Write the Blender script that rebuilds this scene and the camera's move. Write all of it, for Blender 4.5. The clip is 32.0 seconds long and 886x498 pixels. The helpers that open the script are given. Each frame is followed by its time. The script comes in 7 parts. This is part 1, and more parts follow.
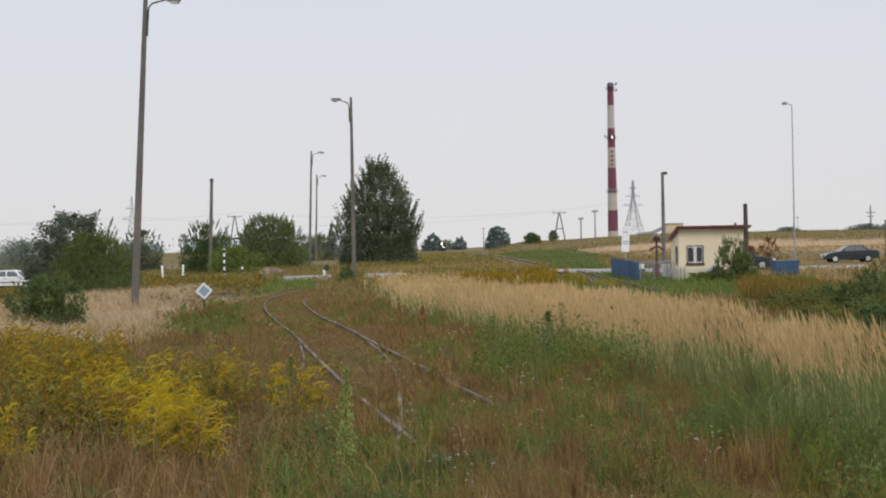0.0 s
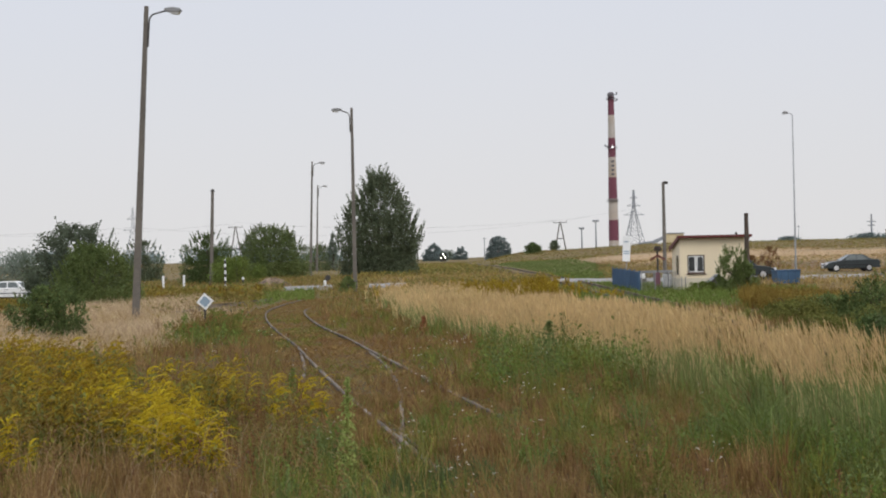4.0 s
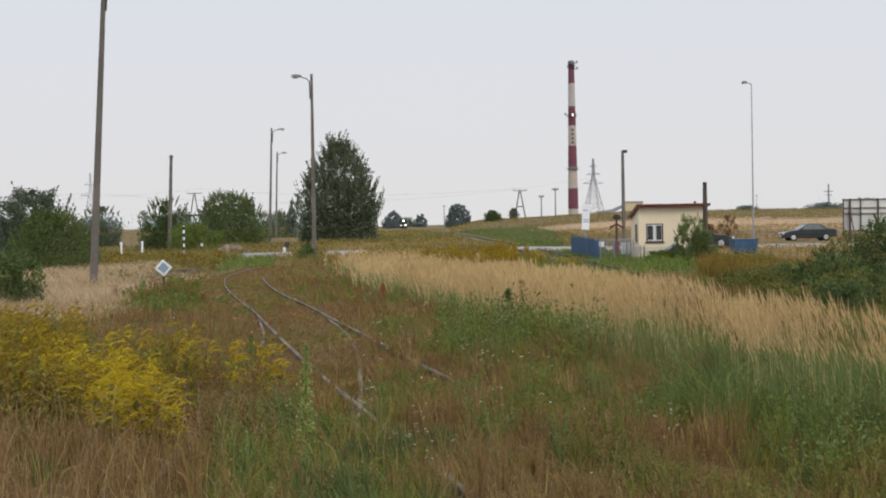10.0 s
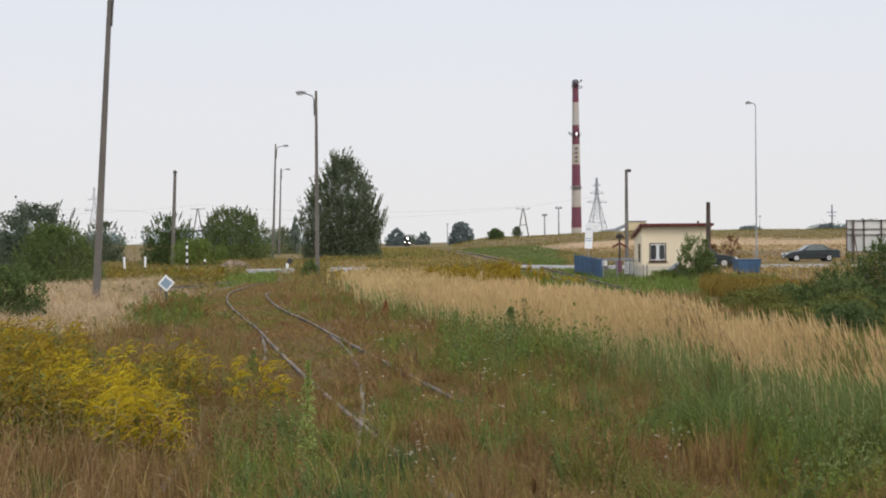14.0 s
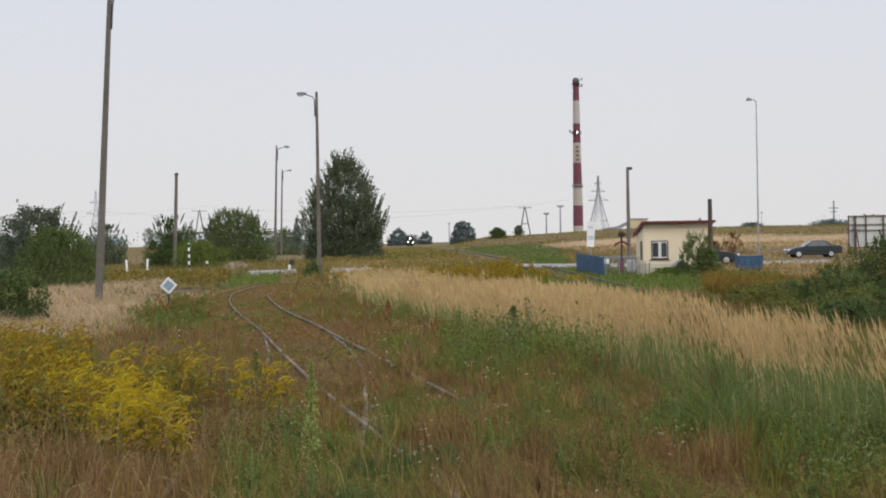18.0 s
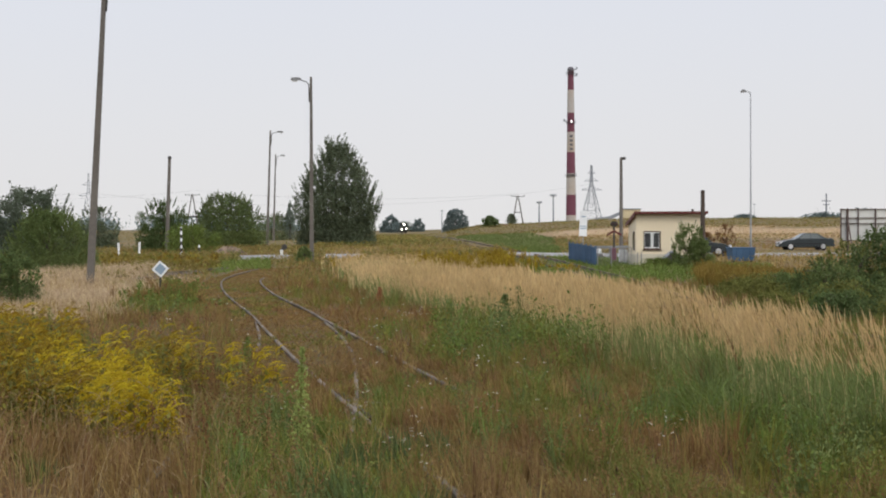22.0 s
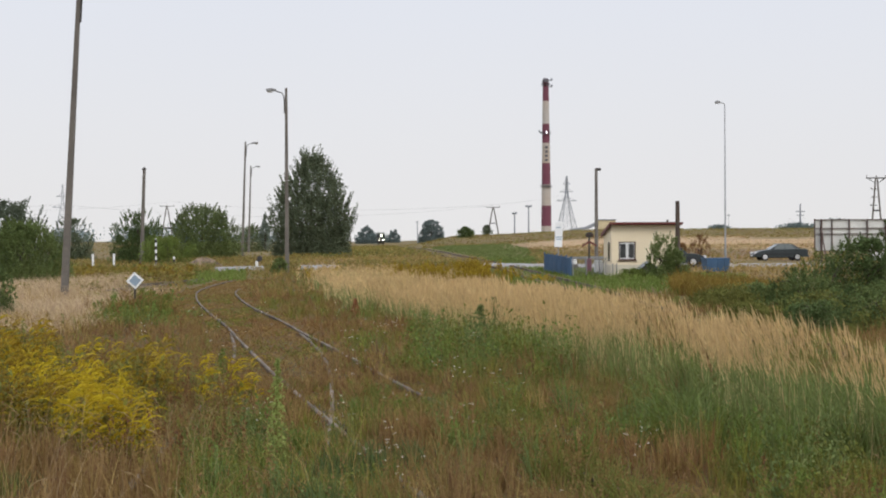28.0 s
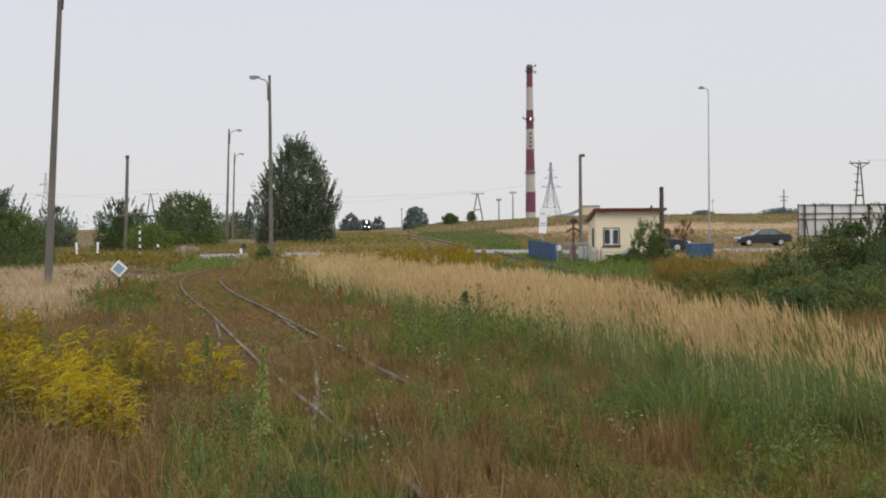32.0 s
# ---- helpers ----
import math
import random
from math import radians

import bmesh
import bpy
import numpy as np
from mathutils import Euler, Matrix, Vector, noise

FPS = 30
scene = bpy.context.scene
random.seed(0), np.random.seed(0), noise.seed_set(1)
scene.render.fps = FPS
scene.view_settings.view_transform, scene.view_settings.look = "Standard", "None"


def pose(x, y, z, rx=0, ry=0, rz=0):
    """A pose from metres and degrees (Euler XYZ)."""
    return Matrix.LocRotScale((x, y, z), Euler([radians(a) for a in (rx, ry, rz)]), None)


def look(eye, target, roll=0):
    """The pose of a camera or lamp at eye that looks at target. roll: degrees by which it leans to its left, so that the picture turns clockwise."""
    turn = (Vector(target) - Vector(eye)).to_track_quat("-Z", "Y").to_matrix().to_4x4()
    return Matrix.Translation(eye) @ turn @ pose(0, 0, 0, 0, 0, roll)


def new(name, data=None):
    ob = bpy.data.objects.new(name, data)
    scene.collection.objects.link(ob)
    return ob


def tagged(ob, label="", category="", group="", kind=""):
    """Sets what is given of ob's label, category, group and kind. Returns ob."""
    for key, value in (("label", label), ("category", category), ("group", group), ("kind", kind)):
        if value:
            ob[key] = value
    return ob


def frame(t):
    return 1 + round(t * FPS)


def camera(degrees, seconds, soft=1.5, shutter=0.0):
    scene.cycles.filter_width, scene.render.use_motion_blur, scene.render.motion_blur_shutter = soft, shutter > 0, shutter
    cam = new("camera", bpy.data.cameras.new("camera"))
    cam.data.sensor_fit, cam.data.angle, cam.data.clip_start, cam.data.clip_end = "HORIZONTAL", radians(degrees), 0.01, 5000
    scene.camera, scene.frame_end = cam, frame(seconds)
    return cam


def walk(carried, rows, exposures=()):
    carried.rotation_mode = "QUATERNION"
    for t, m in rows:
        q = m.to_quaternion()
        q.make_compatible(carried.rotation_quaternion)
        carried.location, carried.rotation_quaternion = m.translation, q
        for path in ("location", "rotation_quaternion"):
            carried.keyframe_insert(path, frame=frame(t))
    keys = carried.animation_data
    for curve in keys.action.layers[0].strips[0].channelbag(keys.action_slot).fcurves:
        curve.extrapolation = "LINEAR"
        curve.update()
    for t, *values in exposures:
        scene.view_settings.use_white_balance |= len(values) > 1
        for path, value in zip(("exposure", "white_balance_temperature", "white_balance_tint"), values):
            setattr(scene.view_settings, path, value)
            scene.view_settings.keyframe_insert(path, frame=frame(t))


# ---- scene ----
# The camera stands on one spot, carried in the hand: it only turns.
cam = camera(32.39, 32.0, soft=2.0)
EYE, TILT, LEAN = 1.95, 0.06, 1.1
# seconds, yaw, pitch, roll
ROWS = [
    (0.0, -0.000, 0.000, -0.000),
    (0.5, -0.179, -0.206, -0.111),
    (1.0, 0.136, -0.119, -0.016),
    (1.5, 0.287, -0.138, 0.111),
    (2.0, 0.261, 0.220, -0.035),
    (2.5, -0.099, 0.599, 0.085),
    (3.0, 0.070, 0.539, 0.092),
    (3.5, -0.379, 0.880, 0.040),
    (4.0, 0.035, 0.377, 0.126),
    (4.5, -0.102, -0.384, -0.108),
    (6.5, -0.183, -0.267, -0.177),
    (7.0, -0.347, 0.077, -0.058),
    (7.5, -0.760, -0.223, 0.035),
    (8.0, -1.155, -0.126, 0.015),
    (8.5, -1.263, -0.531, -0.156),
    (9.0, -1.352, -0.859, -0.073),
    (9.5, -1.612, -0.714, 0.010),
    (10.0, -1.482, -0.844, -0.161),
    (10.5, -2.142, -0.990, -0.080),
    (11.0, -1.958, -1.031, -0.112),
    (11.5, -2.068, -1.862, -0.053),
    (12.0, -2.084, -1.038, -0.172),
    (12.5, -1.876, -1.369, 0.204),
    (13.0, -0.937, -0.039, 0.113),
    (13.5, -0.914, -0.362, -0.245),
    (14.0, -1.366, -0.180, -0.641),
    (14.5, -1.105, 0.156, -0.603),
    (15.0, -1.739, 0.145, -0.440),
    (15.5, -1.772, 0.064, -0.707),
    (17.5, -1.443, 0.244, -0.172),
    (18.0, -1.294, -0.195, -0.083),
    (18.5, -1.563, -0.451, 0.257),
    (19.0, -1.340, -0.440, -0.177),
    (19.5, -1.091, -0.295, -0.284),
    (20.0, -1.024, -0.340, -0.425),
    (20.5, -1.107, -0.111, -0.469),
    (21.0, -1.243, -0.517, -0.489),
    (21.5, -1.425, -0.761, -0.867),
    (22.0, -1.573, -0.666, -0.898),
    (22.5, -1.192, -0.851, -0.732),
    (23.0, -1.078, -0.919, -0.525),
    (23.5, -1.155, -1.176, -0.287),
    (24.0, -1.378, -1.452, -0.513),
    (24.5, -1.728, -1.015, -0.609),
    (25.0, -2.013, -0.817, -0.865),
    (25.5, -1.989, -0.722, -0.860),
    (27.5, -2.419, -0.488, -0.817),
    (28.0, -2.493, -0.238, -0.807),
    (28.5, -2.347, 0.088, -0.783),
    (29.0, -1.879, 0.321, -0.652),
    (29.5, -2.230, -0.016, -0.760),
    (30.0, -2.259, 0.192, -0.812),
    (30.5, -2.401, 0.235, -0.876),
    (31.0, -2.446, -0.221, -0.853),
    (31.5, -2.734, -0.312, -0.876),
    (32.0, -3.079, -0.731, -0.564),
]
walk(cam, [(t, pose(0, 0, EYE, TILT, LEAN, 0) @ pose(0, 0, 0, 90 + pitch, roll, yaw)) for t, yaw, pitch, roll in ROWS],
     exposures=[(0.0, -0.02), (7.0, -0.01), (9.0, 0.0), (11.0, 0.03), (12.0, 0.1), (13.0, 0.13), (14.0, 0.12), (15.0, 0.0), (18.0, -0.01), (20.0, -0.04), (21.0, -0.04), (22.0, 0.05), (23.0, 0.04), (24.0, 0.06), (25.0, 0.09), (28.0, 0.1), (29.0, 0.02), (30.0, 0.01), (32.0, -0.02)])

# ---- light: a hazy overcast sky ----
world = bpy.data.worlds.new("sky")
scene.world = world
world.use_nodes = True
wn, wl = world.node_tree.nodes, world.node_tree.links
wn.clear()
w_out, w_bg = wn.new("ShaderNodeOutputWorld"), wn.new("ShaderNodeBackground")
w_sky = wn.new("ShaderNodeTexSky")
w_sky.sky_type, w_sky.sun_disc = "NISHITA", False
w_sky.sun_elevation, w_sky.sun_rotation = radians(42), radians(150)
w_sky.air_density, w_sky.dust_density = 1.0, 4.0
w_tc, w_sep, w_map = wn.new("ShaderNodeTexCoord"), wn.new("ShaderNodeSeparateXYZ"), wn.new("ShaderNodeMapRange")
w_map.inputs["From Min"].default_value, w_map.inputs["From Max"].default_value = 0.0, 0.22
w_ramp = wn.new("ShaderNodeMix")
w_ramp.data_type = "RGBA"
w_ramp.inputs["A"].default_value = (0.785, 0.775, 0.775, 1)
w_ramp.inputs["B"].default_value = (0.715, 0.75, 0.84, 1)
w_noise = wn.new("ShaderNodeTexNoise")
w_noise.inputs["Scale"].default_value, w_noise.inputs["Detail"].default_value = 1.6, 3.0
w_soft = wn.new("ShaderNodeMapRange")
w_soft.inputs["To Min"].default_value, w_soft.inputs["To Max"].default_value = 0.96, 1.04
w_mul = wn.new("ShaderNodeMix")
w_mul.data_type, w_mul.blend_type = "RGBA", "MULTIPLY"
w_mul.inputs["Factor"].default_value = 1.0
w_sc = wn.new("ShaderNodeMix")
w_sc.data_type, w_sc.blend_type = "RGBA", "MULTIPLY"
w_sc.inputs["Factor"].default_value = 1.0
w_sc.inputs["B"].default_value = (0.1, 0.1, 0.1, 1)
w_mix = wn.new("ShaderNodeMix")
w_mix.data_type = "RGBA"
w_mix.inputs["Factor"].default_value = 0.06
wl.new(w_tc.outputs["Generated"], w_sep.inputs[0])
wl.new(w_sep.outputs["Z"], w_map.inputs["Value"])
wl.new(w_map.outputs["Result"], w_ramp.inputs["Factor"])
wl.new(w_tc.outputs["Generated"], w_noise.inputs["Vector"])
wl.new(w_noise.outputs["Fac"], w_soft.inputs["Value"])
wl.new(w_ramp.outputs["Result"], w_mul.inputs["A"])
wl.new(w_soft.outputs["Result"], w_mul.inputs["B"])
wl.new(w_sky.outputs["Color"], w_sc.inputs["A"])
wl.new(w_mul.outputs["Result"], w_mix.inputs["A"])
wl.new(w_sc.outputs["Result"], w_mix.inputs["B"])
wl.new(w_mix.outputs["Result"], w_bg.inputs["Color"])
w_bg.inputs["Strength"].default_value = 1.0
# an overcast sky brightens towards the zenith
w_zen = wn.new("ShaderNodeMapRange")
w_zen.inputs["From Min"].default_value, w_zen.inputs["From Max"].default_value = 0.24, 1.0
w_zen.inputs["To Min"].default_value, w_zen.inputs["To Max"].default_value = 1.0, 2.3
wl.new(w_sep.outputs["Z"], w_zen.inputs["Value"])
wl.new(w_zen.outputs["Result"], w_bg.inputs["Strength"])
wl.new(w_bg.outputs["Background"], w_out.inputs["Surface"])

sun_data = bpy.data.lights.new("sun", "SUN")
sun_data.energy, sun_data.angle, sun_data.color = 1.3, radians(25), (1.0, 0.96, 0.9)
sun = new("sun", sun_data)
sun.matrix_world = look((0, 0, 50), (-25, 43, 0))


# ---- materials ----
def mat(name, color, rough=0.8, metal=0.0, vary=0.12, scale=6.0, fine=60.0, bump=0.15, island=0.0, obj=0.0, second=None, emit=0.0, spec=0.3, haze=0.0):
    """A surface with two scales of variation, fine relief and, where asked, a tint for each loose piece or object.
    second: a colour that shows in patches. haze: not used; far colours carry it themselves."""
    m = bpy.data.materials.new(name)
    m.use_nodes = True
    n, l = m.node_tree.nodes, m.node_tree.links
    b = n["Principled BSDF"]
    b.inputs["Roughness"].default_value, b.inputs["Metallic"].default_value = rough, metal
    b.inputs["Specular IOR Level"].default_value = spec
    tc = n.new("ShaderNodeTexCoord")
    big, small = n.new("ShaderNodeTexNoise"), n.new("ShaderNodeTexNoise")
    big.inputs["Scale"].default_value, big.inputs["Detail"].default_value = scale * 0.15, 4.0
    small.inputs["Scale"].default_value, small.inputs["Detail"].default_value = fine, 3.0
    l.new(tc.outputs["Object"], big.inputs["Vector"])
    l.new(tc.outputs["Object"], small.inputs["Vector"])
    mix = n.new("ShaderNodeMix")
    mix.data_type = "RGBA"
    c2 = second or tuple(c * (1 - 2.2 * vary) for c in color)
    mix.inputs["A"].default_value, mix.inputs["B"].default_value = (*color, 1), (*c2, 1)
    ramp = n.new("ShaderNodeMapRange")
    ramp.inputs["From Min"].default_value, ramp.inputs["From Max"].default_value = 0.38, 0.66
    l.new(big.outputs["Fac"], ramp.inputs["Value"])
    l.new(ramp.outputs["Result"], mix.inputs["Factor"])
    hsv = n.new("ShaderNodeHueSaturation")
    l.new(mix.outputs["Result"], hsv.inputs["Color"])
    val = n.new("ShaderNodeMapRange")
    val.inputs["From Min"].default_value, val.inputs["From Max"].default_value = 0.3, 0.7
    val.inputs["To Min"].default_value, val.inputs["To Max"].default_value = 1 - vary, 1 + vary
    l.new(small.outputs["Fac"], val.inputs["Value"])
    last = val.outputs["Result"]
    for amount, node, socket in ((island, "ShaderNodeNewGeometry", "Random Per Island"), (obj, "ShaderNodeObjectInfo", "Random")):
        if amount:
            src, r, mul = n.new(node), n.new("ShaderNodeMapRange"), n.new("ShaderNodeMath")
            r.inputs["To Min"].default_value, r.inputs["To Max"].default_value = 1 - amount, 1 + amount
            mul.operation = "MULTIPLY"
            l.new(src.outputs[socket], r.inputs["Value"])
            l.new(r.outputs["Result"], mul.inputs[0])
            l.new(last, mul.inputs[1])
            last = mul.outputs[0]
            hue = n.new("ShaderNodeMapRange")
            hue.inputs["To Min"].default_value, hue.inputs["To Max"].default_value = 0.5 - 0.05 * amount, 0.5 + 0.05 * amount
            l.new(src.outputs[socket], hue.inputs["Value"])
            l.new(hue.outputs["Result"], hsv.inputs["Hue"])
    l.new(last, hsv.inputs["Value"])
    l.new(hsv.outputs["Color"], b.inputs["Base Color"])
    if bump:
        bp = n.new("ShaderNodeBump")
        bp.inputs["Strength"].default_value, bp.inputs["Distance"].default_value = bump, 0.01
        l.new(small.outputs["Fac"], bp.inputs["Height"])
        l.new(bp.outputs["Normal"], b.inputs["Normal"])
    if emit:
        b.inputs["Emission Color"].default_value, b.inputs["Emission Strength"].default_value = (*color, 1), emit
    return m


def foliage(name, color, second, island=0.35, scale=3.0):
    """Leaves and blades: matt, a tint of their own for each, with some light coming through."""
    m = mat(name, color, 0.75, vary=0.1, scale=scale, fine=8.0, bump=0.0, island=island, second=second, spec=0.05)
    n, l = m.node_tree.nodes, m.node_tree.links
    b, out = n["Principled BSDF"], n["Material Output"]
    tr, mx = n.new("ShaderNodeBsdfTranslucent"), n.new("ShaderNodeMixShader")
    mx.inputs["Fac"].default_value = 0.35
    l.new(b.inputs["Base Color"].links[0].from_socket, tr.inputs["Color"])
    l.new(b.outputs["BSDF"], mx.inputs[1])
    l.new(tr.outputs["BSDF"], mx.inputs[2])
    l.new(mx.outputs["Shader"], out.inputs["Surface"])
    return m


M_SOIL = mat("meadow_soil", (0.145, 0.102, 0.05), 0.95, vary=0.25, scale=0.5, fine=3.0, second=(0.115, 0.097, 0.04), spec=0.1)
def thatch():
    """The near earth's colour holds shade between plants; farther off lies dry thatch."""
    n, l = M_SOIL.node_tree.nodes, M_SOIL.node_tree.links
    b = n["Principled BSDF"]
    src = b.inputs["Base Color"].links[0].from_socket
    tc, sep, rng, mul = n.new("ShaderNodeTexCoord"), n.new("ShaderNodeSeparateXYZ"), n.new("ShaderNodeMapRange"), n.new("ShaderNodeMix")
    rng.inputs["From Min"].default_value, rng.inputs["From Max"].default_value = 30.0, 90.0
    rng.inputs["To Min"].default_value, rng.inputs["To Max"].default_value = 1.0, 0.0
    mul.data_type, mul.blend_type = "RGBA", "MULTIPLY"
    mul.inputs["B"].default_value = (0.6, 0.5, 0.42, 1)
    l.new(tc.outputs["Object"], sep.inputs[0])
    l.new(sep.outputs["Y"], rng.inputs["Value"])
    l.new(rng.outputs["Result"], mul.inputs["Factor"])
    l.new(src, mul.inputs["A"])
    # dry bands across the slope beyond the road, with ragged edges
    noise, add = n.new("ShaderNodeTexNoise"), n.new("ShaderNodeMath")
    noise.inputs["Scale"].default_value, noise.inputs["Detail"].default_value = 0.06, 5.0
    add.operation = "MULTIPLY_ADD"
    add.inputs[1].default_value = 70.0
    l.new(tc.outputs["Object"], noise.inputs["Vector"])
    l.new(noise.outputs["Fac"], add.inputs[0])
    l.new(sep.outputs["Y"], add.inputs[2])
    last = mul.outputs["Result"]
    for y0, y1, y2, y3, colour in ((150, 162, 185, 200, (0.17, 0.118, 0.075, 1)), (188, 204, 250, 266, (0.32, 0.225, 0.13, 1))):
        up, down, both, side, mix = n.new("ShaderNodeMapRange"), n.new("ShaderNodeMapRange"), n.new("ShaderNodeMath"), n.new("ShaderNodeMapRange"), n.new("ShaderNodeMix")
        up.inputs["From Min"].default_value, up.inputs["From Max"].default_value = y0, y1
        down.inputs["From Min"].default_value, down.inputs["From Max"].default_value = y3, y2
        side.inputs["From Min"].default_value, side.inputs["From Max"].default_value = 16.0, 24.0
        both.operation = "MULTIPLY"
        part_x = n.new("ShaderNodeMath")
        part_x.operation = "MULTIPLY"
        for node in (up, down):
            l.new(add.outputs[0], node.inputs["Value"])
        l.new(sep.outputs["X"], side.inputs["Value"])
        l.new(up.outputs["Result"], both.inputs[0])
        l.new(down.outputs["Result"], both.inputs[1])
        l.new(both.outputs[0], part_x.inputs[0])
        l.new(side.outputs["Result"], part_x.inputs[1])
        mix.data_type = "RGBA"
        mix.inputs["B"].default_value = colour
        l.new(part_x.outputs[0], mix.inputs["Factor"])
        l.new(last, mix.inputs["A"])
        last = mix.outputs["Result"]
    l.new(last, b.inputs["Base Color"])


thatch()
M_CONCRETE = mat("weathered_concrete", (0.155, 0.138, 0.118), 0.9, vary=0.18, scale=3, fine=25, second=(0.11, 0.098, 0.085))
M_STEEL = mat("galvanised_steel", (0.27, 0.275, 0.28), 0.6, 0.3, vary=0.08)
# steel for far masts and pylons, air haze painted into its blue-grey
M_FARSTEEL = mat("haze_tinted_steel", (0.27, 0.285, 0.31), 0.8, vary=0.05)
M_MESH = mat("weathered_mesh_wire", (0.13, 0.145, 0.15), 0.7, vary=0.1)
M_DARKMETAL = mat("dark_iron", (0.07, 0.065, 0.06), 0.7, 0.3)
M_HEAD = mat("grey_lamp_housing", (0.25, 0.25, 0.25), 0.5)
M_BOWL = mat("milky_lamp_bowl", (0.55, 0.55, 0.53), 0.25, vary=0.04)
M_RAIL = mat("rusty_rail", (0.19, 0.158, 0.128), 0.9, 0.0, vary=0.25, scale=6, fine=30, spec=0.08)
M_FROG = mat("dark_rusted_casting", (0.1, 0.08, 0.066), 0.9, vary=0.25, fine=30, spec=0.08)
M_SLEEPER = mat("old_sleeper_wood", (0.11, 0.085, 0.065), 0.95, vary=0.2, obj=0.25)
M_ASPHALT = mat("pale_worn_road", (0.28, 0.27, 0.26), 0.9, vary=0.12, fine=30)
M_BARK = mat("bark", (0.1, 0.08, 0.06), 0.95, vary=0.25)
M_WOODPOLE = mat("brown_wood_pole", (0.10, 0.075, 0.06), 0.9, vary=0.2)
M_YELLOW_WALL = mat("cream_yellow_render", (0.78, 0.67, 0.475), 0.9, vary=0.06, scale=2, fine=20, second=(0.72, 0.61, 0.43))
M_PLINTH = mat("pale_plinth_render", (0.64, 0.58, 0.45), 0.9, vary=0.08)
M_ROOF_RED = mat("dark_red_roof_sheet", (0.14, 0.035, 0.03), 0.6, vary=0.12)
M_WHITE = mat("white_paint", (0.75, 0.75, 0.73), 0.5, vary=0.04)
M_RED = mat("red_paint", (0.42, 0.05, 0.04), 0.6, vary=0.1)
M_BLUE = mat("blue_paint", (0.05, 0.105, 0.185), 0.6, vary=0.12)
M_GLASS = mat("window_glass", (0.03, 0.035, 0.04), 0.12, vary=0.03, bump=0.0, spec=0.25)
M_DARKPANE = mat("dark_window_pane", (0.07, 0.073, 0.073), 0.3, vary=0.25, scale=8, bump=0.0)
M_SIGNALRED = mat("dark_faded_red", (0.13, 0.042, 0.034), 0.8, vary=0.2)
M_CARGLASS = mat("tinted_car_glass", (0.1, 0.115, 0.11), 0.08, vary=0.05, bump=0.0, spec=0.5)
M_BROWNWOOD = mat("brown_window_frame", (0.09, 0.05, 0.035), 0.6)
M_CHIM_RED = mat("chimney_red", (0.165, 0.058, 0.08), 0.9, vary=0.08, scale=0.2, fine=2)
M_CHIM_WHITE = mat("chimney_cream", (0.40, 0.335, 0.27), 0.9, vary=0.1, scale=0.2, fine=2, second=(0.42, 0.40, 0.38))
M_CHIM_CAP = mat("chimney_sooty_cap", (0.13, 0.12, 0.13), 0.9, vary=0.1)
M_CARBODY = mat("dark_grey_car_paint", (0.04, 0.048, 0.05), 0.4, 0.1, vary=0.03, bump=0.0, spec=0.25)
M_VAN = mat("white_car_paint", (0.72, 0.72, 0.70), 0.35, vary=0.03, bump=0.0)
M_TYRE = mat("tyre_rubber", (0.03, 0.03, 0.03), 0.9)
M_RIM = mat("alloy_rim", (0.6, 0.6, 0.6), 0.4, 0.5)
M_LENS = mat("headlamp_glass", (0.7, 0.7, 0.7), 0.15, vary=0.02)
M_SIGNFACE = mat("blue_grey_sign_face", (0.25, 0.33, 0.40), 0.5, vary=0.05)
M_BOARD = mat("grey_board_back", (0.58, 0.58, 0.54), 0.8, vary=0.08, obj=0.12)
M_FRAME = mat("brown_steel_frame", (0.10, 0.065, 0.055), 0.7)
M_SAND = mat("heaped_sand", (0.2, 0.145, 0.098), 0.95, vary=0.28, scale=12, fine=9, bump=0.6)
M_LOCO = mat("dark_loco_paint", (0.05, 0.055, 0.05), 0.6)
M_LIGHT = mat("lit_headlight", (1.0, 0.93, 0.78), 0.3, vary=0.0, emit=14.0, bump=0.0)
M_BEACON = mat("lit_beacon", (1.0, 0.97, 0.95), 0.3, vary=0.0, emit=3.0, bump=0.0)
M_WIRE = mat("aluminium_wire", (0.3, 0.3, 0.31), 0.6)

F_DEEP = foliage("deep_blue_green_leaves", (0.118, 0.14, 0.085), (0.132, 0.155, 0.092), island=0.35)
F_WILLOW = foliage("dark_willow_leaves", (0.105, 0.126, 0.085), (0.118, 0.138, 0.09), island=0.35)
F_OCHRE = foliage("ochre_dry_weeds", (0.23, 0.15, 0.036), (0.18, 0.135, 0.035), island=0.3)
F_DRY = foliage("pale_lying_grass", (0.53, 0.4, 0.255), (0.43, 0.32, 0.19), island=0.25, scale=1.0)
F_PALE = foliage("bleached_straw", (0.4, 0.3, 0.165), (0.3, 0.215, 0.11), island=0.2)
F_SORREL = foliage("red_brown_sorrel", (0.25, 0.148, 0.07), (0.215, 0.14, 0.062), island=0.35, scale=1.0)
F_DARK = foliage("dark_green_leaves", (0.085, 0.118, 0.042), (0.102, 0.132, 0.05))
F_TREE = foliage("grey_green_tree_leaves", (0.122, 0.14, 0.09), (0.135, 0.155, 0.095))
F_GREENFAR = foliage("far_green_grass", (0.125, 0.165, 0.05), (0.145, 0.175, 0.06), island=0.12, scale=0.3)
F_GREY = foliage("grey_green_willow_leaves", (0.12, 0.148, 0.07), (0.138, 0.16, 0.078))
F_GOLDLEAF = foliage("yellowing_goldenrod_leaves", (0.17, 0.16, 0.035), (0.2, 0.17, 0.04))
F_HERB = foliage("yellow_green_herbs", (0.17, 0.19, 0.04), (0.2, 0.2, 0.045))
